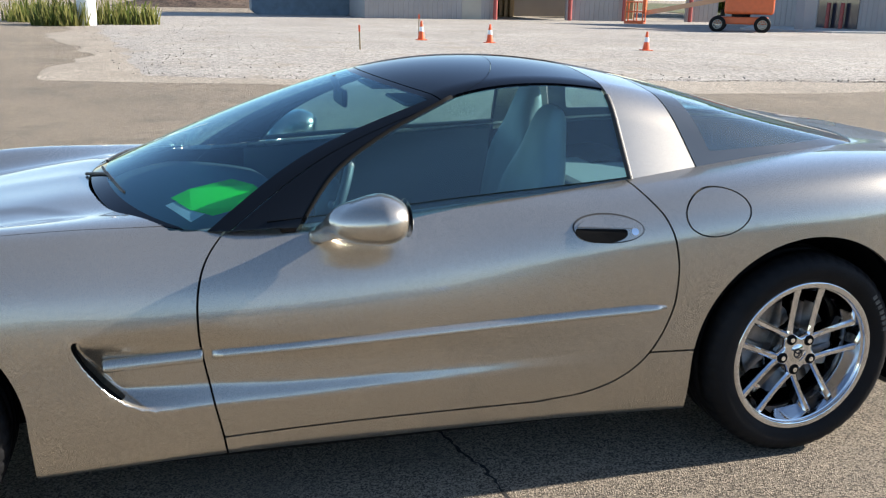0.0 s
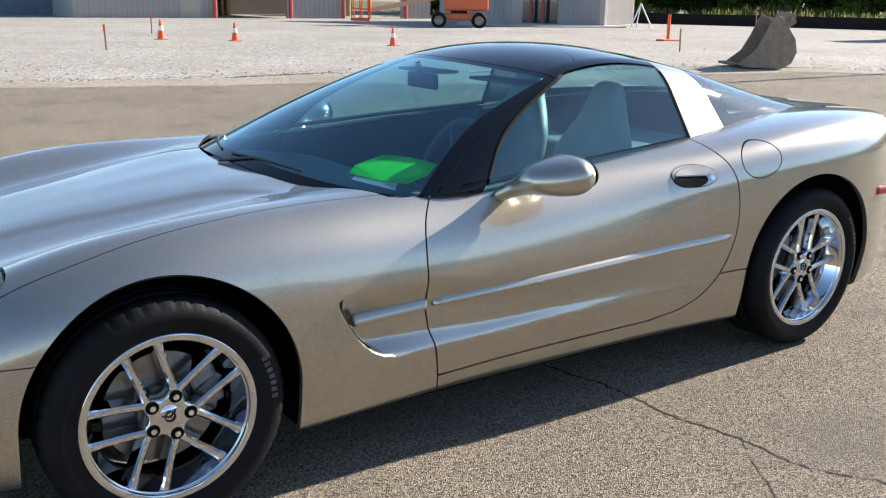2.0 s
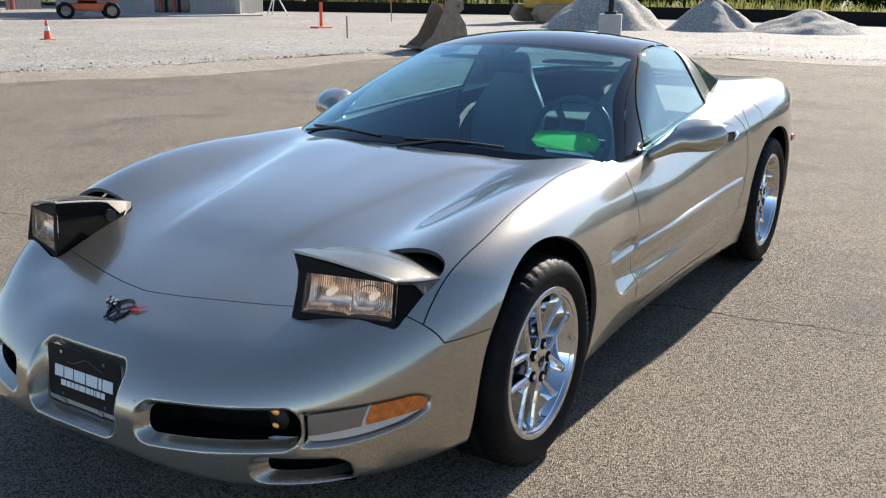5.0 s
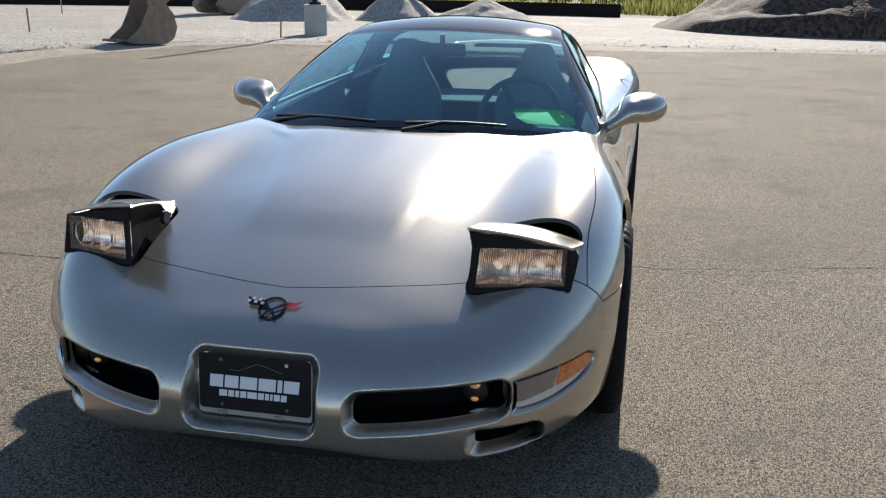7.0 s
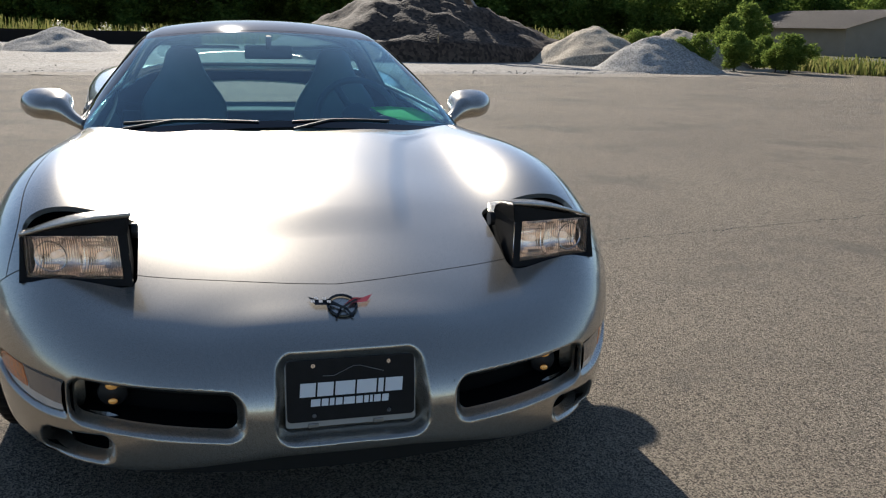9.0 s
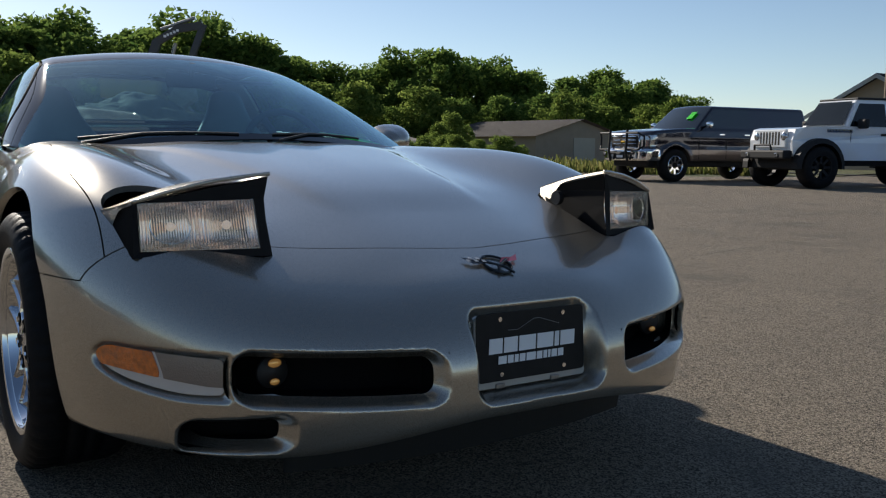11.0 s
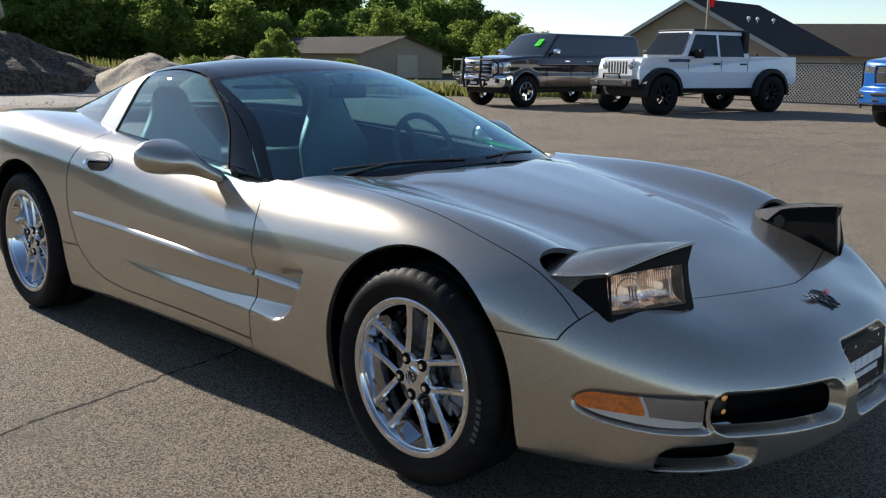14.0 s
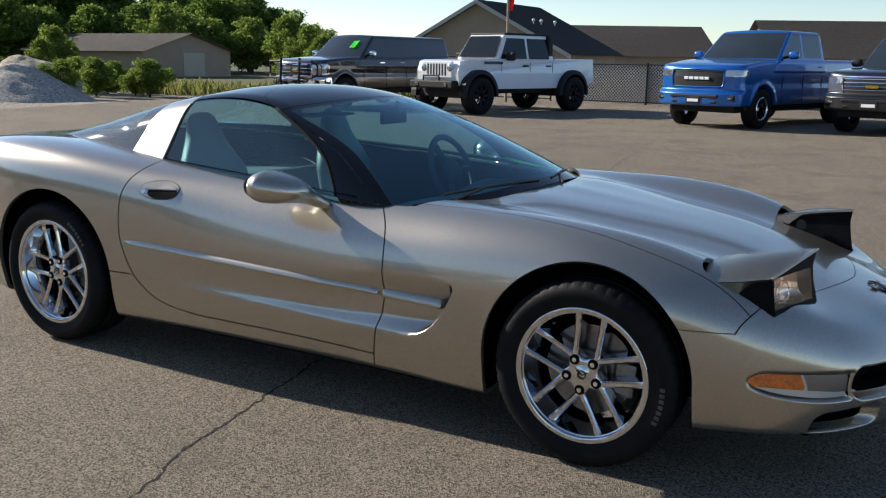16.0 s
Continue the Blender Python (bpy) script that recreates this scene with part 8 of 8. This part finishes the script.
def leaf_cloud(rng, lobes, count, size):
    """Small leaf blades spread over lobes, thicker at their skins."""
    V = np.zeros((count * 4, 3))
    w = np.array([l[3] * l[4] * l[5] for l in lobes]) ** .67
    pick = rng.choice(len(lobes), count, p=w / w.sum())
    L = np.array(lobes)[pick]
    d = rng.normal(size=(count, 3))
    d /= np.linalg.norm(d, axis=1, keepdims=True)
    rad = rng.uniform(.25, 1.0, count) ** .35 * rng.uniform(.80, 1.42, count)
    c = L[:, :3] + d * L[:, 3:6] * rad[:, None]
    u = rng.normal(size=(count, 3))
    u /= np.linalg.norm(u, axis=1, keepdims=True)
    v = np.cross(u, rng.normal(size=(count, 3)))
    v /= np.linalg.norm(v, axis=1, keepdims=True)
    s = size * rng.uniform(.5, 1.3, count)[:, None]
    V[0::4], V[1::4], V[2::4], V[3::4] = c - u * s, c - v * s * .55, c + u * s, c + v * s * .55
    F = np.arange(count * 4).reshape(-1, 4)
    return V, F


def make_tree(seed, leaf, label, count=10500):
    rng = np.random.default_rng(seed)
    t = thing("tree", label, "tree", group="tree belt")
    lobes = []
    for i in range(46):
        z = rng.uniform(.16, .97)
        spread = .34 * math.sin(math.pi * min(1, (z - .12) / .98)) + .05
        a = rng.uniform(0, 2 * math.pi)
        r = rng.uniform(.1, 1) * spread
        s = rng.uniform(.045, .13)
        lobes.append((r * math.cos(a), r * math.sin(a), z * .93, s, s, s * rng.uniform(.7, 1.0)))
    lobes.append((0, 0, .55, .24, .24, .30))
    V, F = leaf_cloud(rng, lobes, count, .022)
    raw("crown", V, F, leaf, t)
    bm = bmesh.new()
    cyl(bm, (0, 0, 0), (0.01, 0, .5), .022, .012, n=8)
    for l in lobes[:8]:
        cyl(bm, (0, 0, rng.uniform(.22, .42)), l[:3], .009, .003, n=5)
    part("trunk", bm, BARK, t)
    return t


kinds = [make_tree(11, LEAF, "dense green broadleaf tree in the belt"), make_tree(12, LEAF, "dense green broadleaf tree in the belt"), make_tree(13, LEAF_B, "paler green young tree"), make_tree(14, LEAF, "tall green broadleaf tree")]
rt_ = random.Random(5)


def plant(kind, az, dist, h, wid=1.0):
    x, y = 1.5 + dist * math.cos(radians(az)), -3.0 + dist * math.sin(radians(az))
    c = copy_thing(kinds[kind], Matrix.Translation((x, y, 0)) @ Matrix.Rotation(rt_.uniform(0, 6.28), 4, 'Z'))
    c.scale = (h * wid, h * wid, h)
    return c


# heights follow the skyline: high behind the mound, lower towards the house
sky_line = [(124, 1.2), (128, 1.9), (131, 3.0), (134, 4.1), (139, 4.4), (143, 5.0), (148, 5.4), (152, 5.0), (156, 5.4), (158, 6.4), (160, 8.2), (162, 6.5), (166, 5.8), (170, 6.6), (173, 7.2), (178, 6.6), (190, 6.5), (205, 6.5), (220, 6.5), (236, 6.0)]
az = 128.5
while az < 236:
    e = np.interp(az, [p[0] for p in sky_line], [p[1] for p in sky_line])
    dist = rt_.uniform(84, 96)
    plant(rt_.choice((0, 1, 3)), az, dist, (1.1 + dist * math.tan(radians(e))) * rt_.uniform(.98, 1.16), rt_.uniform(1.05, 1.4))
    az += rt_.uniform(1.5, 2.4) * (1.0 if e > 4 else .7)
az = 130.0
while az < 236:
    e = np.interp(az, [p[0] for p in sky_line], [p[1] for p in sky_line])
    dist = rt_.uniform(72, 80)
    plant(rt_.choice((0, 1, 2, 2)), az, dist, (1.1 + dist * math.tan(radians(e))) * rt_.uniform(.50, .80), rt_.uniform(1.2, 1.7))
    az += rt_.uniform(1.8, 3.0)
for az, dist, h, k in ((129.3, 55, 3.3, 2), (128.6, 50, 2.6, 2), (130.6, 58, 4.0, 2), (143.8, 54, 2.9, 2), (144.6, 50, 2.2, 2), (137.5, 72, 5.2, 2), (121.5, 120, 3.6, 0), (102.4, 100, 4.6, 0), (-135.5, 66, 4.6, 2), (-139, 70, 5.0, 2)):
    plant(k, az, dist, h)
for i in range(13):
    plant(2, 139.5 + i * .75 + rt_.uniform(-.3, .3), rt_.uniform(30.5, 36), rt_.uniform(.7, 1.35), rt_.uniform(1.1, 1.6))
for k in kinds:
    for o in list(k.children):
        bpy.data.objects.remove(o)
    bpy.data.objects.remove(k)


def weeds(name, label, spots, count, hgt, leaf, seed):
    """Tall blades and stalks over patches of ground."""
    rng = np.random.default_rng(seed)
    S = np.array(spots, float)
    pick = rng.integers(0, len(S), count)
    a, r = rng.uniform(0, 2 * math.pi, count), np.sqrt(rng.uniform(0, 1, count))
    x, y = S[pick, 0] + np.cos(a) * r * S[pick, 2], S[pick, 1] + np.sin(a) * r * S[pick, 3]
    h = hgt * rng.uniform(.35, 1.2, count) * (1.1 - .4 * r)
    b = rng.uniform(0, 2 * math.pi, count)
    w = rng.uniform(.02, .06, count)
    lx, ly = rng.normal(0, .22, count) * h, rng.normal(0, .22, count) * h
    V = np.zeros((count * 4, 3))
    V[0::4] = np.stack([x - np.cos(b) * w, y - np.sin(b) * w, np.zeros(count)], 1)
    V[1::4] = np.stack([x + np.cos(b) * w, y + np.sin(b) * w, np.zeros(count)], 1)
    V[2::4] = np.stack([x + lx + np.cos(b) * w * .4, y + ly + np.sin(b) * w * .4, h], 1)
    V[3::4] = np.stack([x + lx - np.cos(b) * w * .4, y + ly - np.sin(b) * w * .4, h * .97], 1)
    ob = raw(name, V, np.arange(count * 4).reshape(-1, 4), leaf)
    return tagged(ob, label, "weeds", kind="stuff")


weeds("tall_weeds", "tall yellow-green weeds near the shed", [(-24, 21.5, 3.0, 1.8), (-28, 21, 3.5, 2.5), (-20.5, 22.5, 2.2, 1.6), (-18.5, 24.5, 2.0, 1.6), (-33, 23, 4, 3), (-40, 23, 5, 4)], 5000, .5, WEED, 2)
weeds("weed_bank", "tangled weeds along the tree belt", [(-52, 20, 6, 6), (-56, 4, 5, 9), (-56, -12, 4, 8), (-57, -26, 4, 8), (-54, -38, 5, 7), (-47, -47, 5, 5), (-48, 28, 6, 5)], 12000, 1.2, WEED, 3)
weeds("tall_weeds", "green weeds round the light pole base", [(3.9, -36.6, 1.2, 1.4), (1.8, -37.6, 1.6, 1.2), (5.4, -42, 1.6, 3)], 1500, 1.0, WEED, 4)
